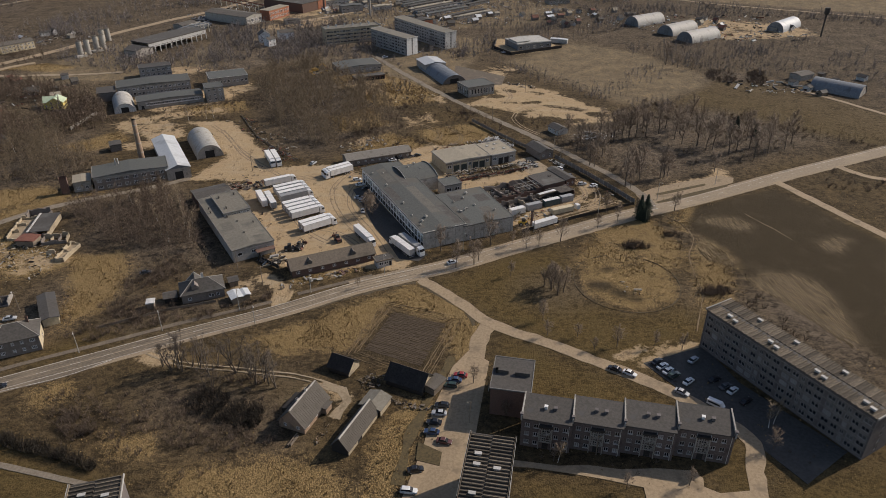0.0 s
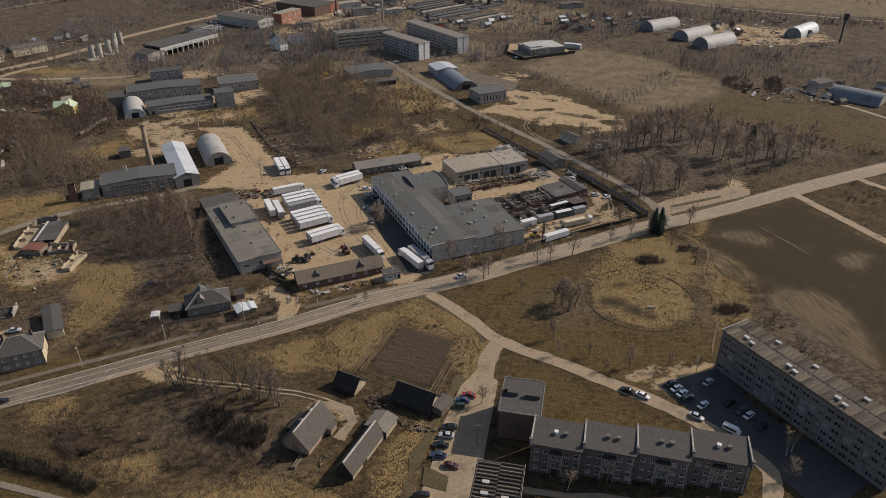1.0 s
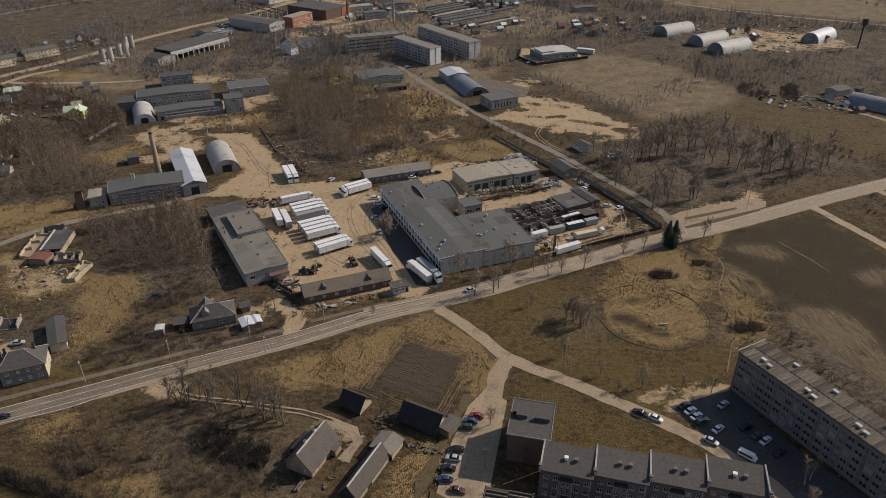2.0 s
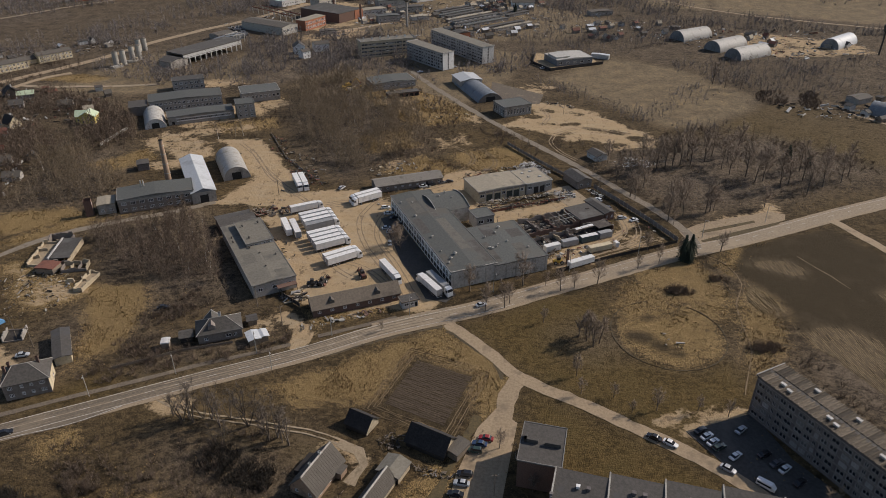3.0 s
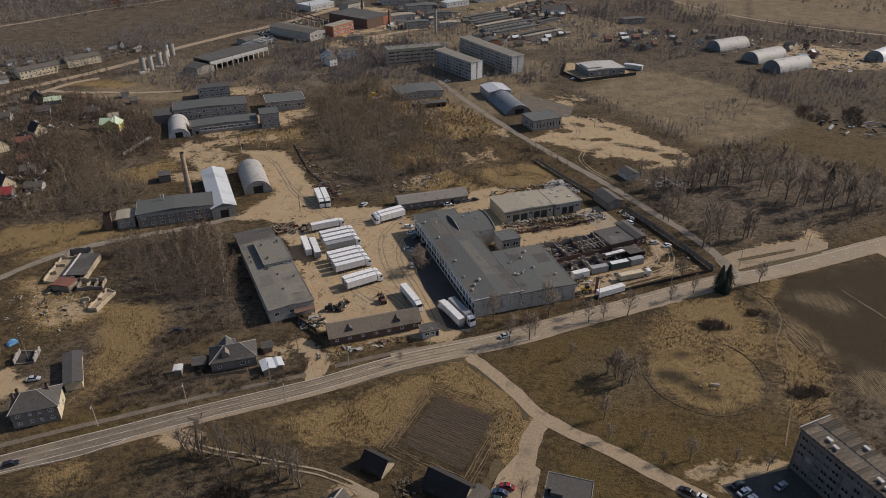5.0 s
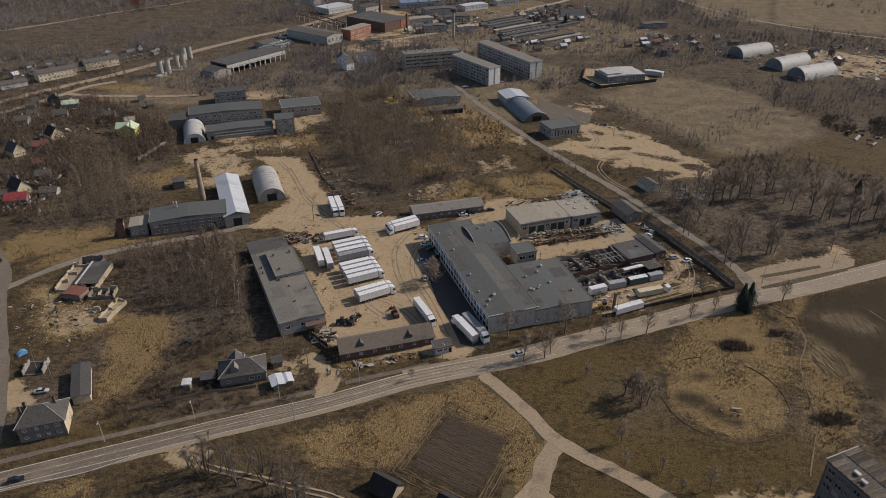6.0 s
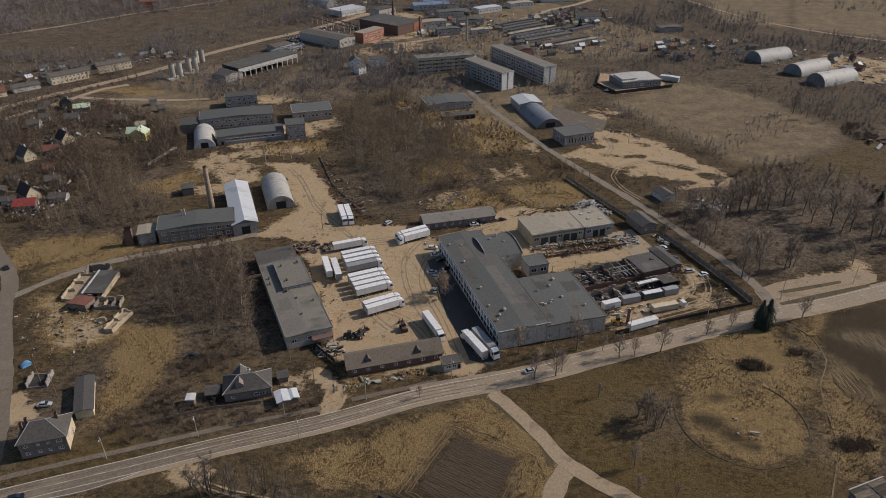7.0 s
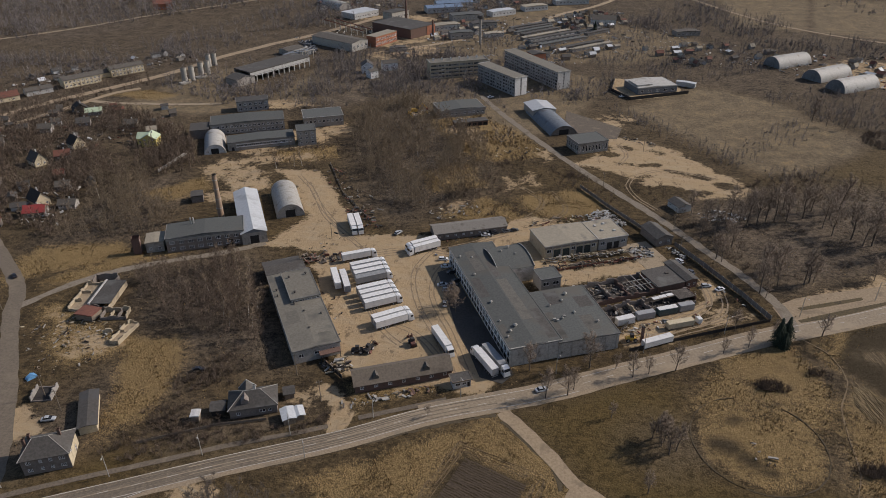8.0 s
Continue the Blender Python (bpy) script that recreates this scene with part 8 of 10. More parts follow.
# woods of saplings and trees; polygon, trees to 100 square metres, size, shrubs to 100 square metres
for nm, pts, per, lo, hi, under, text in (
    ("birch_thicket", [(-166, 273), (-129, 293), (-101, 256), (-97, 240), (-112, 236), (-148, 250)], 8.5, 0.85, 1.35, 4.0, "bare grey birch and alder thicket"),
    ("scrub_wood", [(-128, 491), (-95, 520), (-38, 441), (-27, 385), (-63, 348), (-88, 360), (-121, 438)], 6.4, 0.85, 1.5, 4.0, "bare brown scrub wood"),
    ("scrub_wood", [(-236, 356), (-214, 372), (-206, 352), (-192, 338), (-178, 334), (-178, 310), (-222, 296)], 6.5, 0.75, 1.4, 5.0, "bare scrub wood behind the workshop"),
    ("scrub_wood", [(-104, 232), (-80, 234), (-86, 222), (-112, 222), (-114, 232)], 3.0, 0.5, 0.9, 5.0, "bare bushes beside the store"),
    ("orchard_scrub", [(-74, 149), (-71, 156.6), (-64.5, 155), (-50.5, 147), (-50, 140.4), (-57.7, 140.8), (-67, 144.6)], 9.0, 0.3, 0.55, 60.0, "dark tangled orchard scrub beside the farmhouse"),
    ("hedge", [(-134, 143), (-120.8, 138.0), (-107, 134.2), (-89.5, 127), (-88, 124.4), (-100.7, 128.8), (-117, 133.6), (-136, 140)], 14.0, 0.3, 0.45, 130.0, "dense bare hedge beside a footpath"),
    ("roadside_scrub", [(-120, 190), (-100, 198), (-92, 202), (-76, 196), (-74, 201), (-60, 207), (-62, 198), (-90, 189), (-118, 178)], 1.2, 0.4, 0.6, 16.0, "bare bushes along the cottage fence"),
    ("park_scrub", [(90, 345), (140, 348), (175, 338), (140, 322), (97, 303), (80, 325)], 0.12, 0.4, 0.8, 1.3, "thin brush in a clearing"),
    ("park_wood", [(59, 372), (104, 399), (175, 417), (215, 362), (178, 340), (150, 352), (100, 350), (78, 334)], 0.4, 0.8, 1.3, 1.2, "open bare wood with thin undergrowth"),
    ("slope_scrub", [(104, 204), (113, 207), (118, 196), (120, 180), (126, 160), (120, 150), (112, 170)], 1.4, 0.3, 0.5, 6.0, "bare shrubs behind the housing block"),
    ("meadow_scrub", [(-111, 144.5), (-105, 149), (-94.5, 140.5), (-100, 135)], 9.0, 0.5, 0.8, 30.0, "large brown bush by the hedge"),
    ("meadow_scrub", [(-118, 152), (-98, 160), (-84, 150), (-86, 136), (-104, 138)], 0.9, 0.3, 0.6, 4.0, "brown bushes in the meadow"),
    ("verge_scrub", [(100, 405), (130, 428), (180, 404), (240, 352), (222, 345), (176, 392), (110, 398)], 2.0, 0.4, 0.8, 5.0, "dark shrubs along the field edge"),
    ("yard_scrub", [(-150, 396), (-125, 400), (-108, 376), (-92, 345), (-100, 340), (-122, 380), (-140, 390)], 0.8, 0.4, 0.7, 3.5, "thin bare bushes at the yard edge"),
    ("workshop_scrub", [(-170, 292), (-125, 312), (-95, 318), (-98, 310), (-130, 302), (-168, 286)], 0.2, 0.3, 0.5, 5.0, "bare bushes below the workshop wall"),
    ("lane_scrub", [(60, 360), (75, 336), (84, 318), (95, 300), (100, 306), (82, 340), (66, 370)], 2.2, 0.5, 0.9, 5.0, "bare bushes beside the works lane"),
    ("depot_scrub", [(40, 400), (64, 402), (70, 385), (60, 368), (44, 388)], 0.8, 0.4, 0.7, 5.0, "dark scrub beside the sandy yard"),
    ("field_corner_scrub", [(196, 322), (215, 305), (200, 292), (180, 300)], 0.3, 0.3, 0.5, 5.0, "dark bushes between lanes"),
    ("meadow_bushes", ellipse(78.5, 242.6, 6, 2.6, 0), 1.0, 0.15, 0.3, 75.0, "dark bush patch in the meadow"),
    ("meadow_bushes", ellipse(95.4, 251.4, 3.8, 2.2), 1.0, 0.15, 0.3, 75.0, "dark bush patch in the meadow"),
    ("meadow_bushes", ellipse(98.4, 209.4, 6, 2.8), 2.0, 0.2, 0.4, 70.0, "dark bush patch beside the footpath"),
    ("meadow_bushes", ellipse(41, 211, 6, 4.5, 20), 2.0, 0.4, 0.8, 8.0, "clump of bushes in the park"),
    ("hall_bushes", [(-38, 264), (-32, 262), (-27, 272), (-32, 275)], 6.0, 0.5, 0.85, 20.0, "bare bushes against the hall wall"),
    ("cottage_bushes", [(-118, 200), (-106, 206), (-104, 200), (-114, 194)], 2.0, 0.3, 0.5, 16.0, "dark bushes in the meadow"),
    ("cottage_bushes", [(-116, 219), (-100, 224), (-96, 216), (-110, 212)], 1.5, 0.3, 0.5, 16.0, "dark bushes behind the cottage"),
    ("cottage_bushes", [(-128, 184), (-116, 188), (-108, 192), (-106, 188), (-124, 180)], 0.6, 0.3, 0.4, 10.0, "dark bushes by the house"),
    ("orchard_scrub", [(-88, 157), (-56, 162), (-44, 150), (-44, 134), (-64, 131), (-86, 140)], 1.6, 0.3, 0.55, 7.0, "brown tangled scrub round the orchard"),
    # two scrub patches added only to darken flat ground there
    ("hollow_scrub", [(192.5, 500), (197, 504.4), (201.4, 504.6), (206.5, 499), (209, 490.4), (205.4, 479), (199.4, 470.6), (192, 471.6), (184.6, 478.4), (187, 491)], 3.0, 0.25, 0.4, 26.0, "dark tangled scrub in a wet hollow"),
    ("hollow_scrub", [(216, 489), (222, 499), (229, 503), (231, 494), (226, 476), (219, 465), (213, 462), (210.4, 469), (212, 480)], 3.0, 0.25, 0.4, 26.0, "dark tangled scrub in a wet hollow"),
    ("park_bushes", [(-84, 150), (-60, 140), (-48, 128), (-66, 122), (-90, 134), (-96, 146)], 0.9, 0.3, 0.55, 5.0, "brown bushes among straw"),
    ("roadside_scrub", [(-120.7, 203), (-103, 197), (-96, 199), (-84, 191.5), (-107.5, 184), (-121.7, 186)], 1.6, 0.3, 0.55, 30.0, "dense dark bushes along the garden fence"),
    ("roadside_scrub", [(-79.8, 201), (-71.9, 200.1), (-60.2, 209), (-60.6, 204.5), (-84.5, 192.5)], 1.0, 0.3, 0.5, 26.0, "bare bushes behind the footway"),
    ("cottage_bushes", [(-118, 217), (-111, 221), (-104, 236), (-98, 229), (-103, 214), (-114, 207)], 3.0, 0.3, 0.6, 22.0, "dark bushes on rough ground"),
    ("waste_scrub", [(-60, 350), (-20, 352), (-14, 340), (0, 344), (-16, 380), (-34, 400), (-62, 372)], 1.2, 0.3, 0.7, 5.0, "scrub and brambles on waste ground"),
    ("waste_scrub", [(-44, 440), (0, 424), (10, 440), (-20, 480), (-52, 500), (-70, 480)], 0.8, 0.3, 0.7, 3.5, "scrub and brambles on waste ground"),
    ("lane_hedge", [(30, 372), (12, 402), (4, 420), (10, 424), (22, 404), (38, 378)], 1.2, 0.4, 0.8, 8.0, "bare bushes along the works lane"),
    ("waste_scrub", [(-30, 385), (0, 400), (14, 386), (24, 400), (-10, 430), (-40, 430)], 1.4, 0.4, 0.8, 4.0, "scrub on the waste ground by the lane"),
    ("works_scrub", [(-210, 395), (-120, 440), (-110, 410), (-150, 395), (-205, 385)], 0.7, 0.5, 0.9, 2.5, "thin bare trees before the grey works"),
):
    trees = plants(scatter(pts, per * 2.2, nrng, 0.9, 0.05), SAPLINGS, nrng, lo, hi)
    bush = [(k + len(SAPLINGS), x, y, z, a, s, t) for k, x, y, z, a, s, t in plants(scatter(pts, under * 2.2, nrng, 0.3 if nm in DARK_GROWTH and text[0] == "d" else 1.2, 0.06), SHRUBS, nrng, *((0.7, 1.2) if nm in DARK_GROWTH else (0.45, 1.0)))]
    # hedge and orchard core get the twigs coloured as deep shadow
    merged(nm, SAPLINGS + SHRUBS, trees + bush, TWIG if "wood" in nm else SHADOW_BRUSH if nm in DARK_GROWTH and text[0] == "d" else BRUSH, text, "trees")

for nm, pts, per, lo, hi, text in (
    ("far_wood", [(-200, 613), (-160, 650), (-90, 655), (-45, 545), (-70, 530), (-105, 535), (-158, 490), (-175, 520)], 1.9, 0.5, 0.95, "distant bare wood below the factory"),
    ("far_wood", [(-110, 640), (-60, 660), (-10, 650), (45, 610), (40, 560), (20, 540), (-20, 530)], 1.2, 0.4, 0.8, "distant bare trees round housing blocks"),
    ("garden_trees", [(-235, 354), (-190, 384), (-220, 430), (-330, 500), (-380, 440), (-270, 310), (-222, 296)], 1.15, 0.4, 0.9, "bare garden trees and bushes"),
    ("garden_trees", [(-380, 440), (-330, 500), (-300, 530), (-330, 560), (-420, 500), (-430, 440)], 0.6, 0.4, 0.8, "bare garden trees along the far road"),
    ("far_wood", [(-240, 490), (-200, 505), (-150, 480), (-140, 520), (-200, 560), (-250, 540)], 1.0, 0.5, 0.95, "bare trees between works and hall"),
    ("far_wood", [(-370, 640), (-330, 690), (-300, 690), (-290, 640), (-330, 610)], 0.9, 0.6, 1.0, "clumps of tall bare trees beside the field"),
    ("far_wood", [(-60, 660), (-10, 720), (-60, 800), (-130, 770), (-110, 690)], 0.9, 0.4, 0.8, "distant bare trees in the far town"),
    ("far_wood", [(0, 650), (60, 690), (120, 760), (60, 850), (-20, 800), (-50, 740)], 0.85, 0.3, 0.7, "distant bare trees among garages"),
    ("field_hedge", [(34, 522), (46, 536), (118, 436), (152, 432), (140, 416), (104, 418)], 2.4, 0.22, 0.45, "dark scrub along the field edge"),
    ("field_hedge", [(0, 522), (36, 540), (40, 566), (46, 602), (100, 602), (110, 640), (60, 640), (20, 570)], 1.2, 0.22, 0.5, "brown scrub round the shop yard"),
    ("far_wood", [(-700, 840), (-560, 950), (-330, 1000), (-300, 900), (-400, 800), (-500, 660), (-620, 600)], 0.55, 0.8, 1.4, "distant dark belt of woods"),
    ("far_wood", [(-480, 590), (-360, 600), (-300, 640), (-290, 600), (-330, 560), (-390, 520), (-470, 540)], 1.2, 0.5, 0.9, "distant bare trees along the road"),
    ("far_wood", [(-280, 720), (-200, 780), (-170, 860), (-260, 900), (-330, 800)], 0.9, 0.6, 1.1, "distant bare trees behind the factory"),
    ("far_wood", [(-120, 770), (-40, 860), (60, 960), (-40, 1010), (-160, 900)], 0.8, 0.6, 1.1, "distant bare trees beyond the town"),
    ("far_wood", [(20, 640), (110, 720), (180, 690), (170, 640), (120, 600), (100, 600), (60, 610)], 1.7, 0.25, 0.5, "distant thorny scrub between gardens"),
    ("far_wood", [(130, 720), (250, 765), (330, 725), (480, 640), (470, 600), (330, 690), (180, 690)], 1.5, 0.35, 0.75, "distant dark tree belt along the field road"),
    ("far_wood", [(60, 800), (150, 930), (230, 800), (180, 740), (110, 740)], 0.8, 0.5, 1.0, "distant scattered bare trees"),
    ("far_wood", [(146, 540), (150, 575), (200, 590), (260, 560), (250, 500), (215, 480), (180, 512)], 1.3, 0.22, 0.5, "dark brush belt below the hangars"),
    ("far_wood", [(-70, 640), (-20, 700), (-10, 780), (40, 850), (120, 800), (110, 700), (40, 640)], 0.55, 0.25, 0.5, "brown scrub among garages"),
    ("far_wood", [(-420, 600), (-330, 760), (-240, 850), (-210, 800), (-270, 700), (-300, 640)], 0.35, 0.3, 0.8, "tree clumps over the far fields"),
    ("garden_trees", [(-235, 354), (-200, 384), (-214, 430), (-300, 470), (-345, 420), (-270, 310)], 1.0, 0.25, 0.6, "garden bushes and fruit trees"),
    ("far_wood", [(180, 560), (260, 520), (330, 560), (350, 500), (290, 440), (220, 490), (165, 520)], 0.6, 0.35, 0.7, "bare trees round the hangar yards"),
    ("far_wood", [(180, 590), (250, 580), (310, 600), (330, 590), (260, 540), (170, 570)], 1.6, 0.25, 0.5, "dark scrub before the hangars"),
    ("far_wood", [(320, 420), (420, 500), (480, 460), (380, 380)], 0.8, 0.5, 0.9, "bare trees beyond the meadow"),
    ("far_wood", [(-60, 440), (-20, 440), (-30, 520), (-60, 540), (-95, 525), (-60, 480)], 0.9, 0.3, 0.7, "thin scrub on waste ground"),
    ("far_wood", [(-300, 560), (-240, 620), (-200, 560), (-210, 510), (-250, 500), (-290, 520)], 1.0, 0.4, 0.8, "bare trees round the silos"),
    ("far_wood", [(95, 440), (150, 520), (170, 500), (120, 440), (105, 425)], 0.7, 0.3, 0.5, "low scrub along the field edge"),
    ("far_wood", [(-60, 1000), (200, 1200), (600, 1150), (700, 800), (480, 740), (300, 900), (160, 1000)], 0.15, 0.7, 1.3, "distant dark woods on the plain"),
    ("far_wood", [(-700, 1000), (-300, 1300), (-40, 1200), (-140, 1000), (-300, 1000)], 0.15, 0.8, 1.4, "distant dark woods on the plain"),
):
    # all but the garden trees take the haze-tinted twigs
    merged(nm, FAR_TREES + FAR_SHRUBS, plants(scatter(pts, per * (21.0 if nm == "garden_trees" else 7.0), nrng, 1.0, 0.03, 3.0), FAR_TREES + FAR_SHRUBS, nrng, lo, hi), BRUSH if nm == "garden_trees" else HAZE_TWIG, text, "trees")

# tall trees that stand alone
BIG = []
for i, (hh, sp, lm) in enumerate(((13, 0.40, 15), (12.5, 0.46, 15), (11.5, 0.46, 14), (14, 0.36, 15), (11, 0.48, 14), (14, 0.25, 12), (13, 0.23, 12))):
    (tv, tf), (cv, cf) = bare_tree(100 + i, hh, sp * 1.12, lm, 7, 9 if sp > 0.3 else 4, 0.28 if sp > 0.3 else 0.19, 0.24, 1 if sp > 0.3 else 3)
    t = thing("bare_tree", 0, 0, 0, "leafless tree with dark trunk and fine twigs", "tree", "bare trees")
    for nm, (v, f), mt in (("trunk", arrays((tv, tf)), BARK), ("crown", arrays((cv, cf)), CROWN if i < 5 else BARK)):
        ob = new(nm, mesh_from(nm, v, f, mt))
        ob.parent = t
    BIG.append(t)
TREE_SPOTS = [
    (74.3, 325.6, 0.75), (76.3, 323.4, 0.7), (89.6, 309.5, 0.7), (95.0, 307.1, 0.65), (134.9, 317.5, 0.7), (178, 356, 1.0), (183, 348, 0.95), (94, 366, 1.0), (99, 362, 1.0), (83, 338, 0.85), (92, 318, 0.75), (100, 322, 0.7), (128, 380, 1.0), (142, 384, 1.0), (75, 358, 0.9), (70, 368, 0.8), (168, 362, 1.0), (110, 312, 0.7), (190, 356, 1.0),
    (19.2, 243.3, 0.95), (-0.9, 238.7, 0.6), (48, 246.4, 0.62), (65.5, 258.4, 0.45), (74.8, 263.1, 0.5), (102.5, 274.2, 0.6), (72, 272.8, 0.5), (86.6, 300.1, 0.75), (88.4, 297.4, 0.7), (4.9, 225.7, 0.6), (12, 228.2, 0.65), (13.9, 231.2, 0.55), (33.4, 240.6, 0.55), (38.8, 243.2, 0.5), (84.7, 268.3, 0.45),
    (-83, 165.3, 0.8), (-79.6, 164.7, 0.85), (-77.3, 166.7, 0.7), (-74.6, 166.2, 0.7), (-68.2, 155.1, 0.6), (-65.7, 168.5, 0.8), (-63, 164.1, 0.9), (-55.8, 158.9, 0.9), (-51.8, 158.5, 0.6), (-71.1, 163.2, 0.75), (-60.5, 166.5, 0.7), (-86.5, 166.8, 0.6), (-81.2, 166.0, 0.75), (-58.2, 162.0, 0.8), (-53.6, 160.2, 0.85), (-49.6, 157.4, 0.8), (-69.4, 166.9, 0.65),
    (39.6, 214.2, 0.8), (40.5, 212.3, 0.85), (39.5, 210.4, 0.8), (41.3, 207.3, 0.8), (33.9, 191.7, 0.6), (34.4, 183.3, 0.5), (56, 177.3, 0.6), (68.3, 177.9, 0.45), (76.4, 175.5, 0.5), (25.5, 220, 0.5), (44.1, 182.3, 0.4), (48.5, 175.9, 0.4), (43.5, 209.0, 0.8), (37.0, 212.5, 0.7),
    (103.7, 365.8, 1.0), (107.7, 366.4, 1.05), (113.4, 367.3, 1.0), (121.8, 371.6, 1.1), (130.3, 355.7, 1.0), (128.3, 362.8, 1.0), (93.5, 358.4, 1.0), (89, 354.8, 0.95), (86.8, 363.2, 0.95), (70.8, 343.7, 0.8), (137.6, 353.2, 1.0), (140.5, 347.5, 1.0), (144.6, 348.1, 1.05), (150, 340, 1.0), (156, 345, 0.95), (162, 336, 0.95), (148, 356, 0.95), (106, 310, 0.8), (108.5, 312, 0.85), (79, 352, 0.9), (165, 350, 1.0), (172, 343, 0.95), (134, 372, 1.0), (115, 380, 0.9), (100, 375, 0.9),
    (166.7, 518.0, 1.2), (172.8, 509.5, 0.9), (181.6, 503.6, 0.7), (-33.2, 268, 0.75), (-31.8, 271.4, 0.85), (-32.6, 274.6, 0.75), (-30.6, 268.6, 0.7), (28, 244, 0.4), (96, 316, 0.6), (82, 345, 0.7), (17.5, 145, 0.5), (46, 120, 0.45), (62, 121, 0.5), (29, 129, 0.4), (88, 133, 0.6), (9.2, 159.5, 0.55), (-31, 212, 0.35),
]
trng = random.Random(11)
placed = set()
for i, (x, y, s) in enumerate(TREE_SPOTS):
    slim = -90 < x < -45 and y < 175
    src = BIG[5 + i % 2] if slim else BIG[i % 5]
    s *= 1.3 if -5 < x < 110 and 222 < y < 275 else 1.25 if slim else 1.3 if x > 60 and 300 < y < 400 else 1.0
    if src.name not in placed:
        placed.add(src.name)
        src.matrix_world = pose(x, y, -0.05, 0, 0, trng.uniform(0, 360)) @ Matrix.Scale(s, 4)
    else:
        t = copy_thing(src, Matrix())
        t.matrix_basis = pose(x, y, -0.05, 0, 0, trng.uniform(0, 360)) @ Matrix.Scale(s * trng.uniform(0.92, 1.08), 4)

# white-stemmed birches
(tv, tf), (cv, cf) = bare_tree(140, 11, 0.26, 11, 4, 6, 0.13, 0.3)
birch = thing("birch_tree", -150, 391, 0, "slender leafless birch with white stem", "tree", "birches")
for nm, (v, f), mt in (("trunk", arrays((tv, tf)), BIRCH), ("crown", arrays((cv, cf)), TWIG)):
    ob = new(nm, mesh_from(nm, v, f, mt))
    ob.parent = birch
for x, y, s in ((-137, 397, 0.9), (-141, 395, 0.8), (-120, 272, 0.9), (-110, 262, 0.85), (-126, 285, 0.9), (-117, 252, 0.8), (-131, 268, 0.85), (-104, 248, 0.8), (-225, 340, 0.9), (-215, 352, 0.9), (-205, 345, 0.85), (-75, 420, 0.9), (-60, 400, 0.9), (-85, 395, 0.85), (-66, 372, 0.8), (90, 141, 0.85), (92, 142.5, 0.8), (30, 128.5, 0.7), (13.5, 156, 0.5), (-99, 290, 0.85), (-140, 280, 0.8), (-122, 262, 0.9), (-114, 270, 0.95), (-108, 254, 0.9), (-128, 276, 0.85), (-135, 274, 0.9), (-106, 258, 0.8), (-112, 246, 0.75), (-143, 268, 0.8), (-118, 280, 0.9)):
    t = copy_thing(birch, Matrix())
    t.matrix_basis = pose(x, y, -0.05, 0, 0, trng.uniform(0, 360)) @ Matrix.Scale(s, 4)


def spruce(x, y, h, seed):
    rng = random.Random(seed)
    t = thing("spruce_tree", x, y, 0, "dark green conical spruce tree", "tree", "spruces")
    bm = bmesh.new()
    tube(bm, (0, 0, -0.3), (0, 0, h * 0.96), 0.2, 0.02, 8)
    part("trunk", bm, BARK, t)
    V, F = [], []
    z = h * 0.05
    while z < h:
        reach = min((h - z) * 0.36, h * 0.2 + z * 0.25) * rng.uniform(0.6, 1.2) + 0.15
        n = 11 if z < h * 0.7 else 7
        for i in range(n):
            az = 6.283 * i / n + rng.uniform(-0.3, 0.3)
            c, s = math.cos(az), math.sin(az)
            L = reach * rng.uniform(0.7, 1.1)
            drop = -0.25 * L
            for k in range(9):
                u = (k + 1) / 9
                b = len(V)
                cx, cy, cz = c * L * u, s * L * u, z + drop * u * u
                wd = 0.34 * (1.15 - u * 0.6)
                side = 1 if k % 2 else -1
                V += [Vector((cx - c * 0.25, cy - s * 0.25, cz + 0.1)), Vector((cx + c * 0.2, cy + s * 0.2, cz - 0.06)), Vector((cx - s * wd * side * 1.6, cy + c * wd * side * 1.6, cz - 0.28))]
                F.append((b, b + 1, b + 2))
        z += h * 0.033
    ob = new("crown", mesh_from("crown", *arrays((V, F)), NEEDLES))
    ob.parent = t


for i, (x, y, h) in enumerate(((85.0, 266.2, 12.0), (88.4, 268.8, 11.0), (167.8, 377.9, 8.5), (174.9, 368.8, 7.0), (86.9, 264.8, 7.0), (34, 760, 11), (-40, 1010, 12))):
    spruce(x, y, h, 200 + i)

# tufts of tall dead grass
TUFTS = [arrays(tuft(300 + i, 0.62)) for i in range(5)]
spots = []
for pts in STRAW_ON + SPARSE_STRAW:
    spots += scatter(pts, 110, nrng, 3.0, 0.09, 0.4, True)
merged("dry_grass", TUFTS, plants(spots, TUFTS, nrng, 0.45, 1.15, (0.6, 1.3)), STRAW, "tufts of tall dead grass", "grass")
def off_lawn(spots):
    px, py = np.array([p[0] for p in spots]), np.array([p[1] for p in spots])
    hit = np.zeros(len(spots), bool)
    for pts in LAWN_ON + SOIL_ON:
        hit |= inside_and_gap(px, py, pts)[0]
    return [p for p, h in zip(spots, hit) if not h]


loose = off_lawn(scatter([(-215, 100), (-215, 400), (190, 400), (190, 100)], 9, nrng, 2.5, 0.06, 0.4, True))
merged("dry_grass", TUFTS, plants(loose, TUFTS, nrng, 0.5, 1.2, (0.5, 1.1)), STRAW, "scattered tufts of dead grass", "grass")
low = off_lawn(scatter([(-215, 105), (-215, 420), (40, 420), (60, 200), (100, 190), (110, 270), (120, 200), (150, 105)], 3.4, nrng, 2.5, 0.045, 0.6, True))
merged("low_brush", SHRUBS, plants(low, SHRUBS, nrng, 0.18, 0.5), BRUSH, "low bare brush over the waste ground", "shrubs")


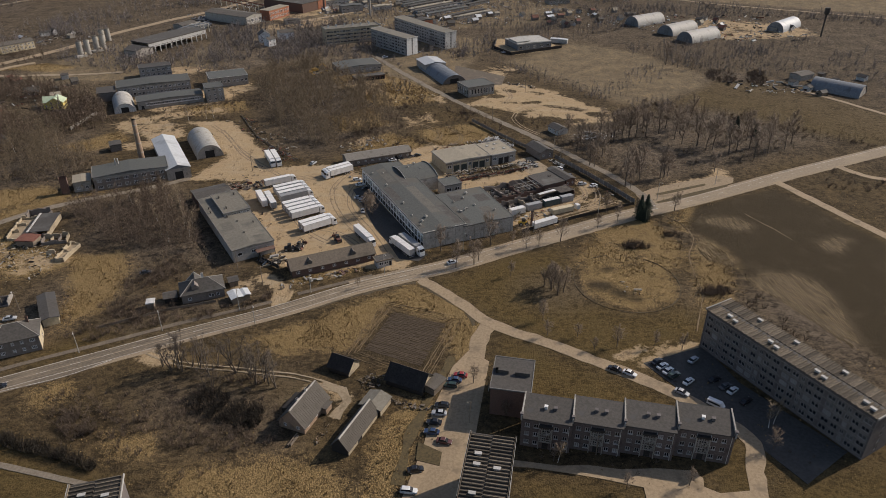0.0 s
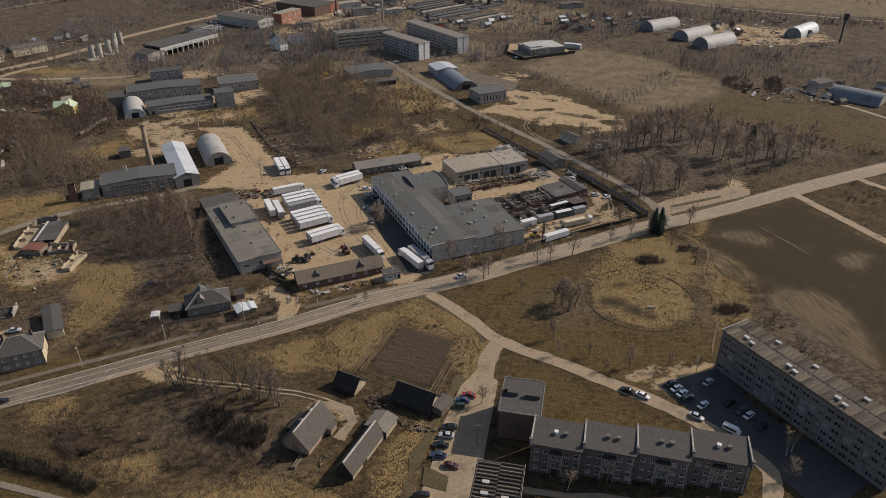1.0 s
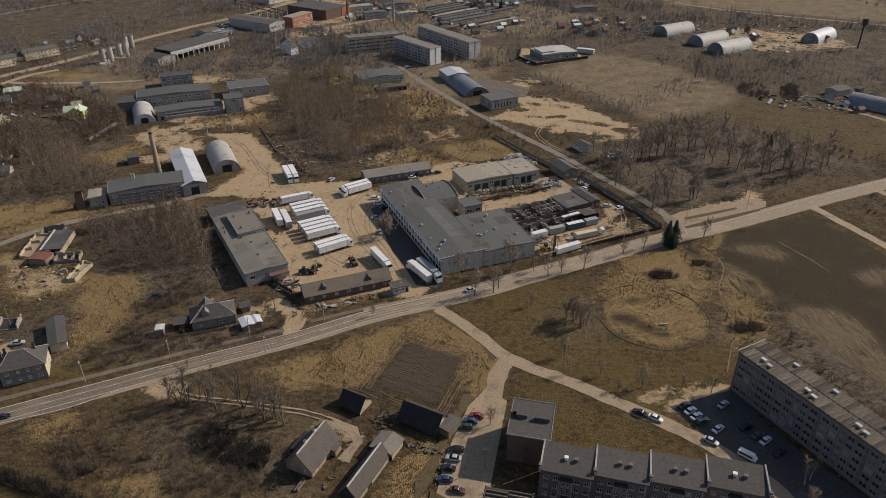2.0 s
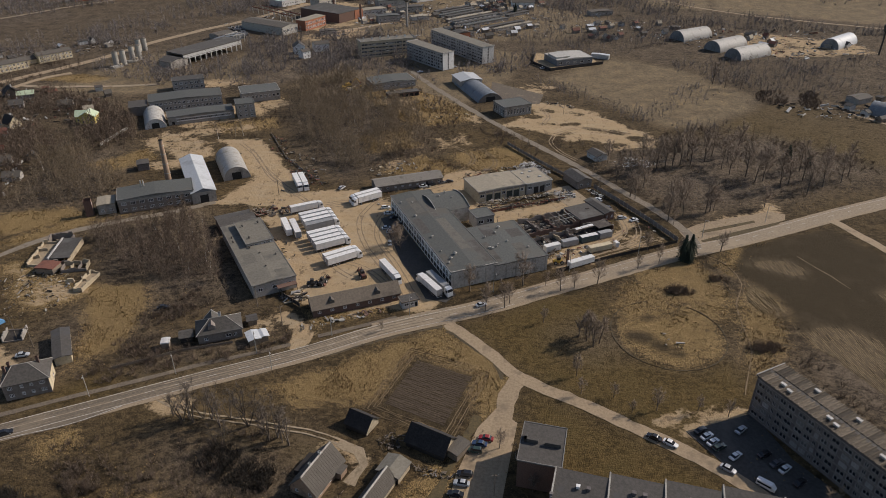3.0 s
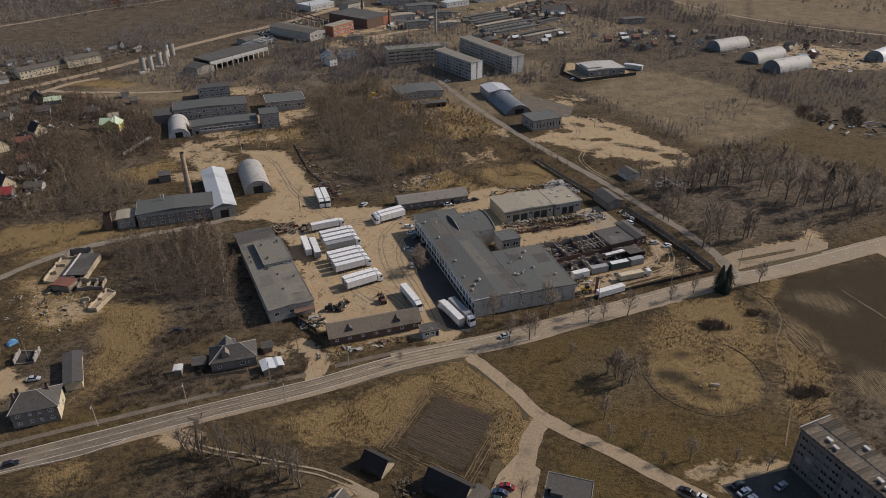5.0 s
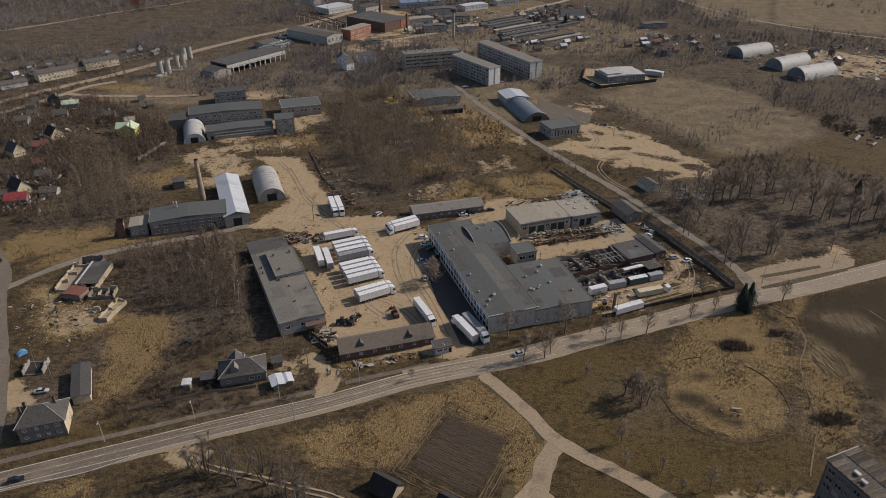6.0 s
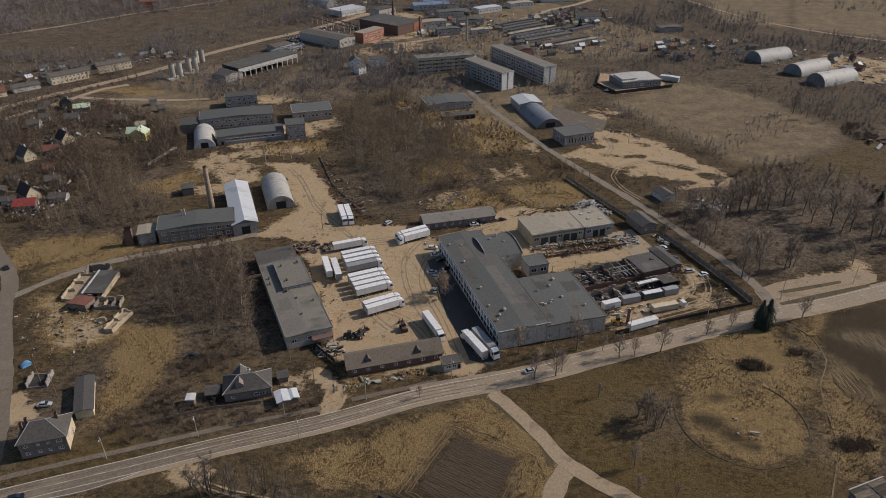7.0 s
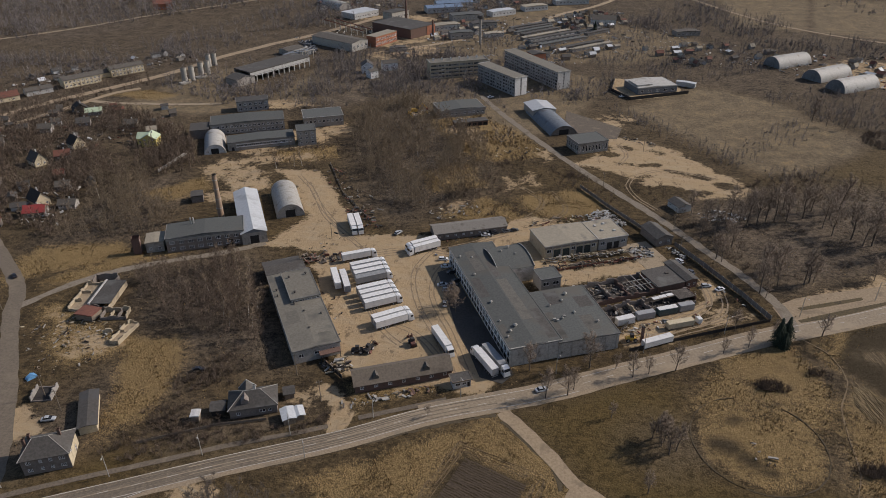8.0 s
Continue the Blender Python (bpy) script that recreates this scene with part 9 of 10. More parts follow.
# ---- vehicles ----
def paint(name, c):
    return plain(name, c, 0.32, 0.0, 0.6)


CAR_PAINT = {
    "black": paint("black_car_paint", (0.012, 0.012, 0.014)),
    "white": paint("white_car_paint", (0.72, 0.72, 0.71)),
    "silver": paint("silver_car_paint", (0.42, 0.43, 0.44)),
    "red": paint("dark_red_car_paint", (0.28, 0.022, 0.02)),
    "blue": paint("dark_blue_car_paint", (0.03, 0.055, 0.12)),
    "green": paint("dark_green_car_paint", (0.03, 0.055, 0.045)),
    "grey": paint("dark_grey_car_paint", (0.085, 0.085, 0.09)),
    "brown": paint("brown_car_paint", (0.10, 0.035, 0.03)),
}


def wheel_mesh(r, w):
    bm = bmesh.new()
    tube(bm, (0, -w / 2, 0), (0, w / 2, 0), r, r, 14)
    me = bpy.data.meshes.new("wheel")
    bm.to_mesh(me)
    bm.free()
    me.materials.append(TYRE)
    rim = bmesh.new()
    tube(rim, (0, -w / 2 - 0.015, 0), (0, w / 2 + 0.015, 0), r * 0.58, r * 0.58, 10)
    rm = bpy.data.meshes.new("rim")
    rim.to_mesh(rm)
    rim.free()
    rm.materials.append(TRIM)
    return me, rm


CAR_WHEEL, LORRY_WHEEL, TRACTOR_WHEEL = wheel_mesh(0.32, 0.22), wheel_mesh(0.5, 0.32), wheel_mesh(0.75, 0.5)


def wheels(owner, spots, meshes):
    for x, y, z in spots:
        ob = same_mesh("wheel", meshes[0], owner, Matrix.Translation((x, y, z)))
        same_mesh("rim", meshes[1], ob, Matrix())


def loft(sections):
    """A skin over cross sections (y, z points each) at given x."""
    bm = bmesh.new()
    rings = [[bm.verts.new((x, y, z)) for y, z in ring] for x, ring in sections]
    n = len(rings[0])
    for a, b in zip(rings, rings[1:]):
        for i in range(n):
            bm.faces.new((a[i], a[(i + 1) % n], b[(i + 1) % n], b[i]))
    bm.faces.new(rings[0][::-1]), bm.faces.new(rings[-1])
    bmesh.ops.recalc_face_normals(bm, faces=bm.faces)
    return bm


def half_ring(w, z0, z1, tuck=0.12):
    return [(-w, z0), (w, z0), (w, z0 + (z1 - z0) * 0.55), (w - tuck, z1), (-w + tuck, z1), (-w, z0 + (z1 - z0) * 0.55)]


def build_car(colour, estate):
    c = thing("car", 0, 0, 0, f"{colour} {'estate' if estate else 'saloon'} car parked on the tarmac", "car", "parked cars")
    body = loft([(-2.15, half_ring(0.74, 0.42, 0.72)), (-2.0, half_ring(0.84, 0.3, 0.9)), (-1.2, half_ring(0.87, 0.24, 0.95)), (0.6, half_ring(0.87, 0.24, 0.95)), (1.5, half_ring(0.85, 0.26, 0.84)), (2.05, half_ring(0.8, 0.3, 0.7)), (2.18, half_ring(0.7, 0.4, 0.6))])
    bd = part("body", body, CAR_PAINT[colour], c)
    rear = -2.0 if estate else -1.55
    rear_top = -1.75 if estate else -0.95
    glass = bmesh.new()
    lo = [(rear, -0.76), (rear, 0.76), (1.05, 0.76), (1.05, -0.76)]
    hi = [(rear_top, -0.6), (rear_top, 0.6), (0.3, 0.6), (0.3, -0.6)]
    a = [glass.verts.new((x, y, 0.9)) for x, y in lo]
    b = [glass.verts.new((x, y, 1.42)) for x, y in hi]
    glass.faces.new(b)
    for i in range(4):
        glass.faces.new((a[i], a[(i + 1) % 4], b[(i + 1) % 4], b[i]))
    bmesh.ops.recalc_face_normals(glass, faces=glass.faces)
    part("glasshouse", glass, GLASS, c, "dark tinted glass")
    rf = bmesh.new()
    prism(rf, [(rear_top - 0.04, 1.4), (0.34, 1.4), (0.22, 1.47), (rear_top + 0.1, 1.47)], -0.62, 0.62)
    part("roof", rf, CAR_PAINT[colour], c)
    for y in (-0.55, 0.55):
        part("headlight", boxed(2.08, y - 0.16, 0.56, 2.17, y + 0.16, 0.68), TRIM, bd)
        part("tail_light", boxed(-2.14, y - 0.14, 0.6, -2.05, y + 0.14, 0.76), RED_ROOF, bd)
    wheels(c, [(x, y, 0.32) for x in (-1.3, 1.35) for y in (-0.78, 0.78)], CAR_WHEEL)
    return c


CARS = [
    ("red", 5.4, 162.6, 168, 0), ("blue", 3.6, 160.4, 170, 0), ("green", 2.2, 158.0, 172, 1), ("black", -0.2, 149.4, 172, 1), ("silver", -1.0, 146.2, 172, 0), ("black", -2.4, 142.6, 170, 0), ("blue", -3.0, 138.9, 170, 0), ("brown", 0.4, 135.4, -12, 0), ("black", -7.0, 125.6, 10, 0), ("white", -8.4, 118.8, -6, 1),
    ("black", 52.8, 165.6, 145, 0), ("white", 56.9, 163.5, -35, 0), ("black", 66.6, 169.1, 33, 0), ("white", 67.8, 166.9, 33, 0), ("white", 68.9, 164.7, 34, 0), ("green", 70.1, 162.8, 33, 1), ("silver", 78.2, 169.9, 40, 0), ("white", 73.6, 159.8, 35, 0), ("silver", 70.2, 155.0, -40, 0), ("grey", 83.9, 157.7, 30, 0), ("white", 85.4, 155.8, 34, 0), ("black", 81.7, 160.8, 31, 0), ("black", 87.6, 151.3, 35, 0),
    ("silver", -38.7, 286.4, 20, 0), ("silver", -36.2, 283.0, 10, 1), ("grey", -34.6, 286.6, 25, 0), ("white", -41.6, 306.6, 15, 1), ("white", -39.6, 300.6, 20, 0), ("black", -33.4, 290.2, 25, 0), ("silver", -35.5, 273.0, 100, 0), ("black", -36.4, 296.4, 22, 0),
    ("white", 58.5, 320.5, 118, 1), ("silver", 66.5, 302.0, 20, 1), ("white", 71.5, 300.2, 30, 0), ("grey", 62.0, 312.0, 120, 0), ("silver", 3.5, 229.0, 27, 0), ("white", -26.0, 331.0, 20, 0), ("black", -22.0, 333.0, 40, 1), ("grey", -17.0, 336.0, 30, 0), ("black", -13.5, 337.5, 30, 0),
    ("silver", -147.0, 191.4, 20, 0), ("black", -216.0, 265.5, 135, 0), ("silver", -66.0, 327.0, 60, 1), ("black", -112.0, 221.0, 20, 0), ("black", -131.5, 157.0, 28, 1),
    ("white", 85.0, 585.0, 20, 0), ("silver", 48.0, 552.0, 20, 0), ("white", -45.0, 537.0, 30, 0), ("silver", -20.0, 552.0, 20, 0), ("white", -130.0, 650.0, 20, 1), ("black", -125.0, 655.0, 20, 0), ("white", -60.0, 486.0, 25, 0), ("white", 25.0, 470.0, 30, 1),
]
crng = random.Random(5)
MADE = {}
for colour, x, y, a, estate in CARS:
    key = (colour, estate)
    if key not in MADE:
        MADE[key] = build_car(colour, estate)
        MADE[key].matrix_world = pose(x, y, 0.05, 0, 0, a)
    else:
        copy_thing(MADE[key], pose(x, y, 0.05, 0, 0, a + crng.uniform(-4, 4)))

van = thing("white_van", 78.4, 149.7, -40, "small white minibus parked beside the lane", "van")
part("body", loft([(-2.5, half_ring(0.86, 0.45, 1.95, 0.15)), (1.4, half_ring(0.9, 0.4, 2.05, 0.15)), (2.0, half_ring(0.87, 0.4, 1.3, 0.1)), (2.4, half_ring(0.8, 0.45, 1.0, 0.1))]), CAR_PAINT["white"], van)
for s in (-1, 1):
    part("window_band", boxed(-2.2, s * 0.87 - 0.04, 1.15, 1.4, s * 0.87 + 0.04, 1.65), GLASS, van)
wheels(van, [(x, y, 0.34) for x in (-1.5, 1.5) for y in (-0.77, 0.77)], CAR_WHEEL)


def trailer_parts(owner, x0, length, side, top=4.0, floor=1.15):
    body = bmesh.new()
    box(body, x0, -1.27, floor, x0 + length, 1.27, top, bevel=0.04)
    bd = part("trailer_box", body, side, owner)
    for s in (-1, 1):
        part("side_rail", boxed(x0, s * 1.28 - 0.03, floor - 0.02, x0 + length, s * 1.28 + 0.03, floor + 0.14), CHASSIS, bd)
        part("roof_rail", boxed(x0, s * 1.27 - 0.03, top - 0.1, x0 + length, s * 1.27 + 0.03, top + 0.02), TRIM, bd)
    part("rear_door", boxed(x0 - 0.04, -1.2, floor + 0.05, x0, 1.2, top - 0.1), TRAILER_GREY, bd)
    part("chassis", boxed(x0 + 0.3, -0.5, 0.75, x0 + length - 0.3, 0.5, floor), CHASSIS, owner)
    part("underrun_guard", boxed(x0 + 0.1, -1.15, 0.45, x0 + 0.25, 1.15, 0.62), TRIM, owner)
    wheels(owner, [(x0 + 2.2 + i * 1.3, s * 1.05, 0.5) for i in range(3) for s in (-1, 1)], LORRY_WHEEL)


def build_lorry(length, side, cab_mat, with_cab, label):
    """Rear of the trailer at x = 0, front ahead along +x."""
    v = thing("lorry" if with_cab else "trailer", 0, 0, 0, label, "lorry" if with_cab else "trailer", "parked lorries")
    trailer_parts(v, 0, length, side)
    if with_cab:
        x = length + 0.35
        cab = loft([(x, half_ring(1.22, 0.7, 3.75, 0.1)), (x + 0.9, half_ring(1.24, 0.6, 3.8, 0.1)), (x + 1.9, half_ring(1.24, 0.5, 3.3, 0.1)), (x + 2.25, half_ring(1.2, 0.5, 2.3, 0.08)), (x + 2.35, half_ring(1.12, 0.5, 1.5, 0.08))])
        cb = part("cab", cab, cab_mat, v)
        ws = bmesh.new()
        poly(ws, [(x + 1.98, -1.08, 3.2), (x + 1.98, 1.08, 3.2), (x + 2.29, 1.08, 2.25), (x + 2.29, -1.08, 2.25)])
        poly(ws, [(x + 2.0, -1.08, 3.2), (x + 2.0, 1.08, 3.2), (x + 2.02, 1.08, 3.25), (x + 2.02, -1.08, 3.25)])
        part("windscreen", ws, GLASS, cb)
        for s in (-1, 1):
            part("side_window", boxed(x + 1.0, s * 1.25 - 0.02, 2.1, x + 1.9, s * 1.25 + 0.02, 2.9), GLASS, cb)
            part("mirror", boxed(x + 2.0, s * 1.45 - 0.12, 2.2, x + 2.1, s * 1.45 + 0.12, 2.9), CHASSIS, cb)
        part("bumper", boxed(x + 2.2, -1.2, 0.4, x + 2.45, 1.2, 0.95), cab_mat, cb)
        part("tractor_frame", boxed(x - 2.5, -0.45, 0.6, x + 2.0, 0.45, 0.95), CHASSIS, v)
        wheels(v, [(x + 1.3, s * 1.05, 0.5) for s in (-1, 1)] + [(x - 1.6, s * 1.0, 0.5) for s in (-1, 1)], LORRY_WHEEL)
    else:
        for s in (-1, 1):
            part("landing_leg", boxed(length - 2.8, s * 0.7 - 0.08, 0.05, length - 2.6, s * 0.7 + 0.08, 1.15), CHASSIS, v)
    return v


white_lorry = build_lorry(12.6, TRAILER_WHITE, CAR_PAINT["white"], True, "white articulated lorry parked on the sandy yard")
white_trailer = build_lorry(12.6, TRAILER_WHITE, CAR_PAINT["white"], False, "uncoupled white box trailer on the sandy yard")
dark_lorry = build_lorry(12.6, TRAILER_GREY, CAR_PAINT["white"], True, "articulated lorry with grey tarpaulin trailer")
LORRIES = [
    (white_lorry, -78.3, 290.8, 31.5), (white_lorry, -76.6, 287.6, 31.5), (white_lorry, -74.9, 284.4, 31.5), (dark_lorry, -73.3, 281.2, 31.5),
    (white_lorry, -70.7, 273.6, 32.5), (white_lorry, -68.9, 270.6, 32.5), (white_lorry, -67.1, 267.6, 32.5), (white_lorry, -65.4, 264.6, 32.5),
    (white_lorry, -84.2, 298.0, 29.5), (white_lorry, -60.0, 255.6, 36.0), (white_lorry, -58.2, 252.9, 36.0),
    (white_trailer, -84.6, 287.2, -64.0), (white_lorry, -74.7, 274.2, 115.5), (white_lorry, -91.6, 336.0, -65.5), (white_lorry, -88.8, 337.0, -65.5),
    (white_lorry, -46.8, 320.2, 217.5), (white_lorry, -45.2, 317.3, 217.5), (white_lorry, -36.2, 253.9, -57.5), (white_lorry, -12.0, 233.0, 125.8), (dark_lorry, -17.0, 246.3, -54.2),
]
used = set()
for src, x, y, a in LORRIES:
    m = pose(x, y, 0.0, 0, 0, a)
    if src.name in used:
        copy_thing(src, m)
    else:
        used.add(src.name)
        src.matrix_world = m


def container(x, y, length, angle, mat, label, h=2.7, z=0.25):
    c = thing("box_container", x, y, angle, label, "container", "yard containers")
    body = bmesh.new()
    box(body, 0, -1.22, z, length, 1.22, z + h, bevel=0.05)
    bd = part("box_body", body, mat, c)
    for s in (-1, 1):
        part("top_rail", boxed(0.1, s * 1.22 - 0.04, z + h - 0.12, length - 0.1, s * 1.22 + 0.04, z + h + 0.03), mat, bd)
    for px in (0.3, length - 0.6):
        part("skid", boxed(px, -1.2, 0.0, px + 0.3, 1.2, z), CHASSIS, c)
    return c


container(29.4, 269.6, 7.2, 28.0, TRAILER_WHITE, "white steel box body in the scrap yard")
container(36.9, 274.4, 7.4, 25.0, TRAILER_GREY, "pale grey box body in the scrap yard")
TEAL = surface("dark_teal_truck_paint", (0.030, 0.060, 0.068), (0.050, 0.088, 0.096), 1.2, (0.07, 0.09, 0.09), 0.4, rough=0.6, bump=0.1)
teal_body = container(45.0, 278.5, 8.2, 25.5, TEAL, "dark teal box body with a white roof")
part("roof_sheet", boxed(0.1, -1.15, 2.95, 8.1, 1.15, 3.01), TRAILER_WHITE, teal_body, "white roof sheet")
container(53.3, 282.7, 6.2, 25.0, TRAILER_GREY, "pale box body in the scrap yard")
container(38.0, 257.2, 12.0, 30.5, TRAILER_WHITE, "long white box trailer beside the fence", 2.4, 0.5)
container(47.6, 270.0, 10.6, 24.5, PLASTER, "beige truck body in the scrap yard", 2.3, 0.6)
truck_cab = thing("truck_cab", 59.6, 275.6, 24.5, "white truck cab before a beige body", "lorry")
part("cabin", boxed(-0.9, -1.15, 0.6, 0.9, 1.15, 2.7, bevel=0.12), TRAILER_WHITE, truck_cab)
part("windscreen", boxed(0.86, -1.0, 1.6, 0.94, 1.0, 2.4), GLASS, truck_cab)
wheels(truck_cab, [(0.0, s * 0.95, 0.5) for s in (-1, 1)], CAR_WHEEL)
container(-37.0, 310.5, 3.2, 20.0, TRAILER_WHITE, "small white kiosk on the sandy yard", 2.4, 0.1)


MAROON = surface("faded_maroon_paint", (0.085, 0.035, 0.028), (0.14, 0.06, 0.045), 2.0, (0.06, 0.04, 0.035), 0.6, rough=0.8, bump=0.2)


def loader(x, y, angle, label, mat):
    v = thing("wheel_loader", x, y, angle, label, "machine", "yard machines")
    part("body", loft([(-2.2, half_ring(0.8, 0.8, 1.7)), (-0.2, half_ring(0.9, 0.7, 1.9)), (1.4, half_ring(0.7, 0.8, 1.4))]), mat, v)
    cab = bmesh.new()
    box(cab, -0.8, -0.65, 1.7, 0.6, 0.65, 3.0, bevel=0.08)
    part("cab", cab, CHASSIS, v)
    for s in (-0.55, 0.55):
        bm = bmesh.new()
        tube(bm, (0.8, s, 1.6), (3.2, s, 2.6), 0.14, 0.1, 6)
        tube(bm, (3.2, s, 2.6), (4.2, s, 1.0), 0.1, 0.1, 6)
        part("boom_arm", bm, mat, v)
    bk = bmesh.new()
    prism(bk, [(4.0, 0.3), (4.9, 0.25), (4.3, 0.6), (4.2, 1.2), (3.9, 1.1)], -1.1, 1.1)
    part("bucket", bk, RUST, v)
    wheels(v, [(px, s * 0.95, 0.75) for px in (-1.5, 1.1) for s in (-1, 1)], TRACTOR_WHEEL)


loader(-57.5, 240.5, 70, "old dark wheel loader on the yard", CHASSIS)
loader(-43.0, 246.5, 115, "rusty loader with raised arms", MAROON)
loader(34.4, 260.9, 10, "yellow loader wreck in the scrap yard", YELLOW)
loader(-61.0, 239.0, 10, "dark tractor wreck on the yard", CHASSIS)


# ---- fences, poles, yard clutter ----
def fence(name, pts, h, step, board, post, label, gap=0.12, thick=0.07):
    f = thing(name, pts[0][0], pts[0][1], 0, label, "fence")
    ox, oy = pts[0]
    for a, b in zip(pts, pts[1:]):
        v = Vector((b[0] - a[0], b[1] - a[1]))
        n = max(1, round(v.length / step))
        ang = math.atan2(v.y, v.x)
        pm = bpy.data.meshes.new("panel")
        bm = boxed(0.06, -thick / 2, gap, v.length / n - 0.06, thick / 2, h)
        bm.to_mesh(pm)
        bm.free()
        pm.materials.append(board)
        sm = bpy.data.meshes.new("post")
        bm = boxed(-0.09, -0.1, -0.3, 0.09, 0.1, h + 0.12)
        bm.to_mesh(sm)
        bm.free()
        sm.materials.append(post)
        for i in range(n):
            m = Matrix.Translation((a[0] - ox + v.x * i / n, a[1] - oy + v.y * i / n, 0)) @ Matrix.Rotation(ang, 4, "Z")
            same_mesh("panel", pm, f, m)
            same_mesh("post", sm, f, m)
    return f


fence("works_fence", [(86.5, 281.5), (79.5, 296.5), (66.5, 320.5), (58.0, 334.5)], 2.3, 3.0, DARK_PLASTER, CONCRETE, "tall dark concrete panel fence along the works lane")
fence("works_fence", [(86.0, 280.5), (60.0, 268.0), (33.0, 254.2)], 1.5, 3.0, TAR_WOOD, TAR_WOOD, "dark board fence along the main road")
fence("works_fence", [(47.0, 345.5), (30.0, 370.0), (17.0, 391.0)], 1.9, 3.0, DARK_PLASTER, CONCRETE, "dark panel fence beside the lane")
fence("yard_fence", [(-62.5, 224.5), (-70.5, 231.0), (-73.0, 236.0)], 1.8, 2.2, TAR_WOOD, WOOD, "dark board fence by the yard gate")
fence("garden_fence", [(-114.5, 186.5), (-95.0, 197.0), (-80.0, 202.0)], 1.1, 2.2, WOOD, WOOD, "low grey garden fence")
fence("white_fence", [(-212.5, 376.0), (-209.5, 404.0)], 1.9, 2.4, CONCRETE, CONCRETE, "pale concrete fence before the works")
fence("yard_fence", [(-122.0, 402.0), (-104.0, 366.0), (-84.0, 340.0)], 0.7, 3.0, DARK_PLASTER, CONCRETE, "low dark fence between yard and scrub")
fence("yard_fence", [(-1.5, 300.5), (43.0, 321.5)], 1.2, 3.0, RUST, CHASSIS, "low rusty fence beside the scrap strip")
fence("works_fence", [(27.5, 257.0), (31.0, 266.0), (36.0, 274.0)], 1.6, 2.5, TAR_WOOD, WOOD, "dark board fence beside the wing")


def lamp_post(x, y, h, angle, arm=1.5):
    p = thing("street_lamp", x, y, angle, "concrete street lamp beside the road", "street lamp", "street lamps")
    bm = bmesh.new()
    tube(bm, (0, 0, -0.3), (0, 0, h), 0.14, 0.09, 8)
    part("pole", bm, CONCRETE, p)
    bm = bmesh.new()
    tube(bm, (0, 0, h - 0.1), (arm, 0, h + 0.35), 0.05, 0.04, 6)
    part("arm", bm, CONCRETE, p)
    hd = bmesh.new()
    box(hd, arm - 0.1, -0.14, h + 0.27, arm + 0.65, 0.14, h + 0.43, bevel=0.04)
    part("lamp_head", hd, TRIM, p)


for x, y, h in ((-143, 165.4, 8.5), (-115.5, 173.8, 8.2), (-93.2, 185.5, 8.2), (-70.5, 197.2, 9.0), (-47.6, 208.4, 8.0), (-63.3, 189.4, 7.5), (-22, 221.5, 8.5), (8, 238.5, 8.5), (38, 254.5, 8.5), (68, 270.5, 8.5), (98, 286, 8.5), (130, 302, 8.5)):
    lamp_post(x, y, h, -62)


def wire_pole(x, y, h, angle):
    p = thing("utility_pole", x, y, angle, "slim wooden utility pole with cross arm", "utility pole", "utility poles")
    bm = bmesh.new()
    tube(bm, (0, 0, -0.3), (0, 0, h), 0.15, 0.1, 8)
    part("pole", bm, WOOD, p)
    part("cross_arm", boxed(-0.9, -0.06, h - 0.7, 0.9, 0.06, h - 0.55), WOOD, p)
    for s in (-0.8, 0.0, 0.8):
        bm = bmesh.new()
        tube(bm, (s, 0, h - 0.55), (s, 0, h - 0.3), 0.05, 0.05, 6)
        part("insulator", bm, TRIM, p)


for x, y, h, a in ((-155, 201, 9, 20), (-146, 196, 8.5, 20), (-204, 243, 8.5, 40), (-198, 232, 8.5, 40), (54, 447, 9, 0), (60.0, 352, 9, 27), (29, 392, 9, 27), (-78, 224, 9, 30), (-66, 213, 8.5, 30), (7.5, 143, 8, 10), (40.5, 131.3, 7, 10), (60, 330, 8, 27), (-95, 318, 8, 27), (10, 286, 8, 27)):
    wire_pole(x, y, h, a)


def heap(name, pts, per_100, lo, hi, mats, label, seed, along=None):
    """Loose scrap as stuff: tilted slabs, beams and lumps."""
    rng = np.random.default_rng(seed)
    r = random.Random(seed)
    x0, x1 = min(p[0] for p in pts), max(p[0] for p in pts)
    y0, y1 = min(p[1] for p in pts), max(p[1] for p in pts)
    n = int((x1 - x0) * (y1 - y0) / 100 * per_100)
    px, py = rng.uniform(x0, x1, n), rng.uniform(y0, y1, n)
    keep = inside_and_gap(px, py, pts)[0]
    bm = bmesh.new()
    for x, y in zip(px[keep].tolist(), py[keep].tolist()):
        s = r.uniform(lo, hi)
        a, b, c = s * r.uniform(0.5, 2.4), s * r.uniform(0.15, 0.7), s * r.uniform(0.1, 0.5)
        vs = box(bm, -a / 2, -b / 2, 0, a / 2, b / 2, c, r.randrange(len(mats)))
        m = pose(x, y, r.uniform(0.0, 0.5) * s, r.uniform(-22, 22), r.uniform(-22, 22), r.uniform(0, 360))
        if along is not None:  # stacked side by side, up to a man's height
            m = pose(x, y, r.choice((0.0, 0.4, 0.8, 1.2)), r.uniform(-6, 6), r.uniform(-6, 6), along + r.choice((0, 0, 90)) + r.uniform(-9, 9))
        for v in vs:
            v.co = m @ v.co
    me = bpy.data.meshes.new(name)
    bm.to_mesh(me)
    bm.free()
    for mt in mats:
        me.materials.append(mt)
    return tagged(new(name, me), label, "scrap", kind="stuff")


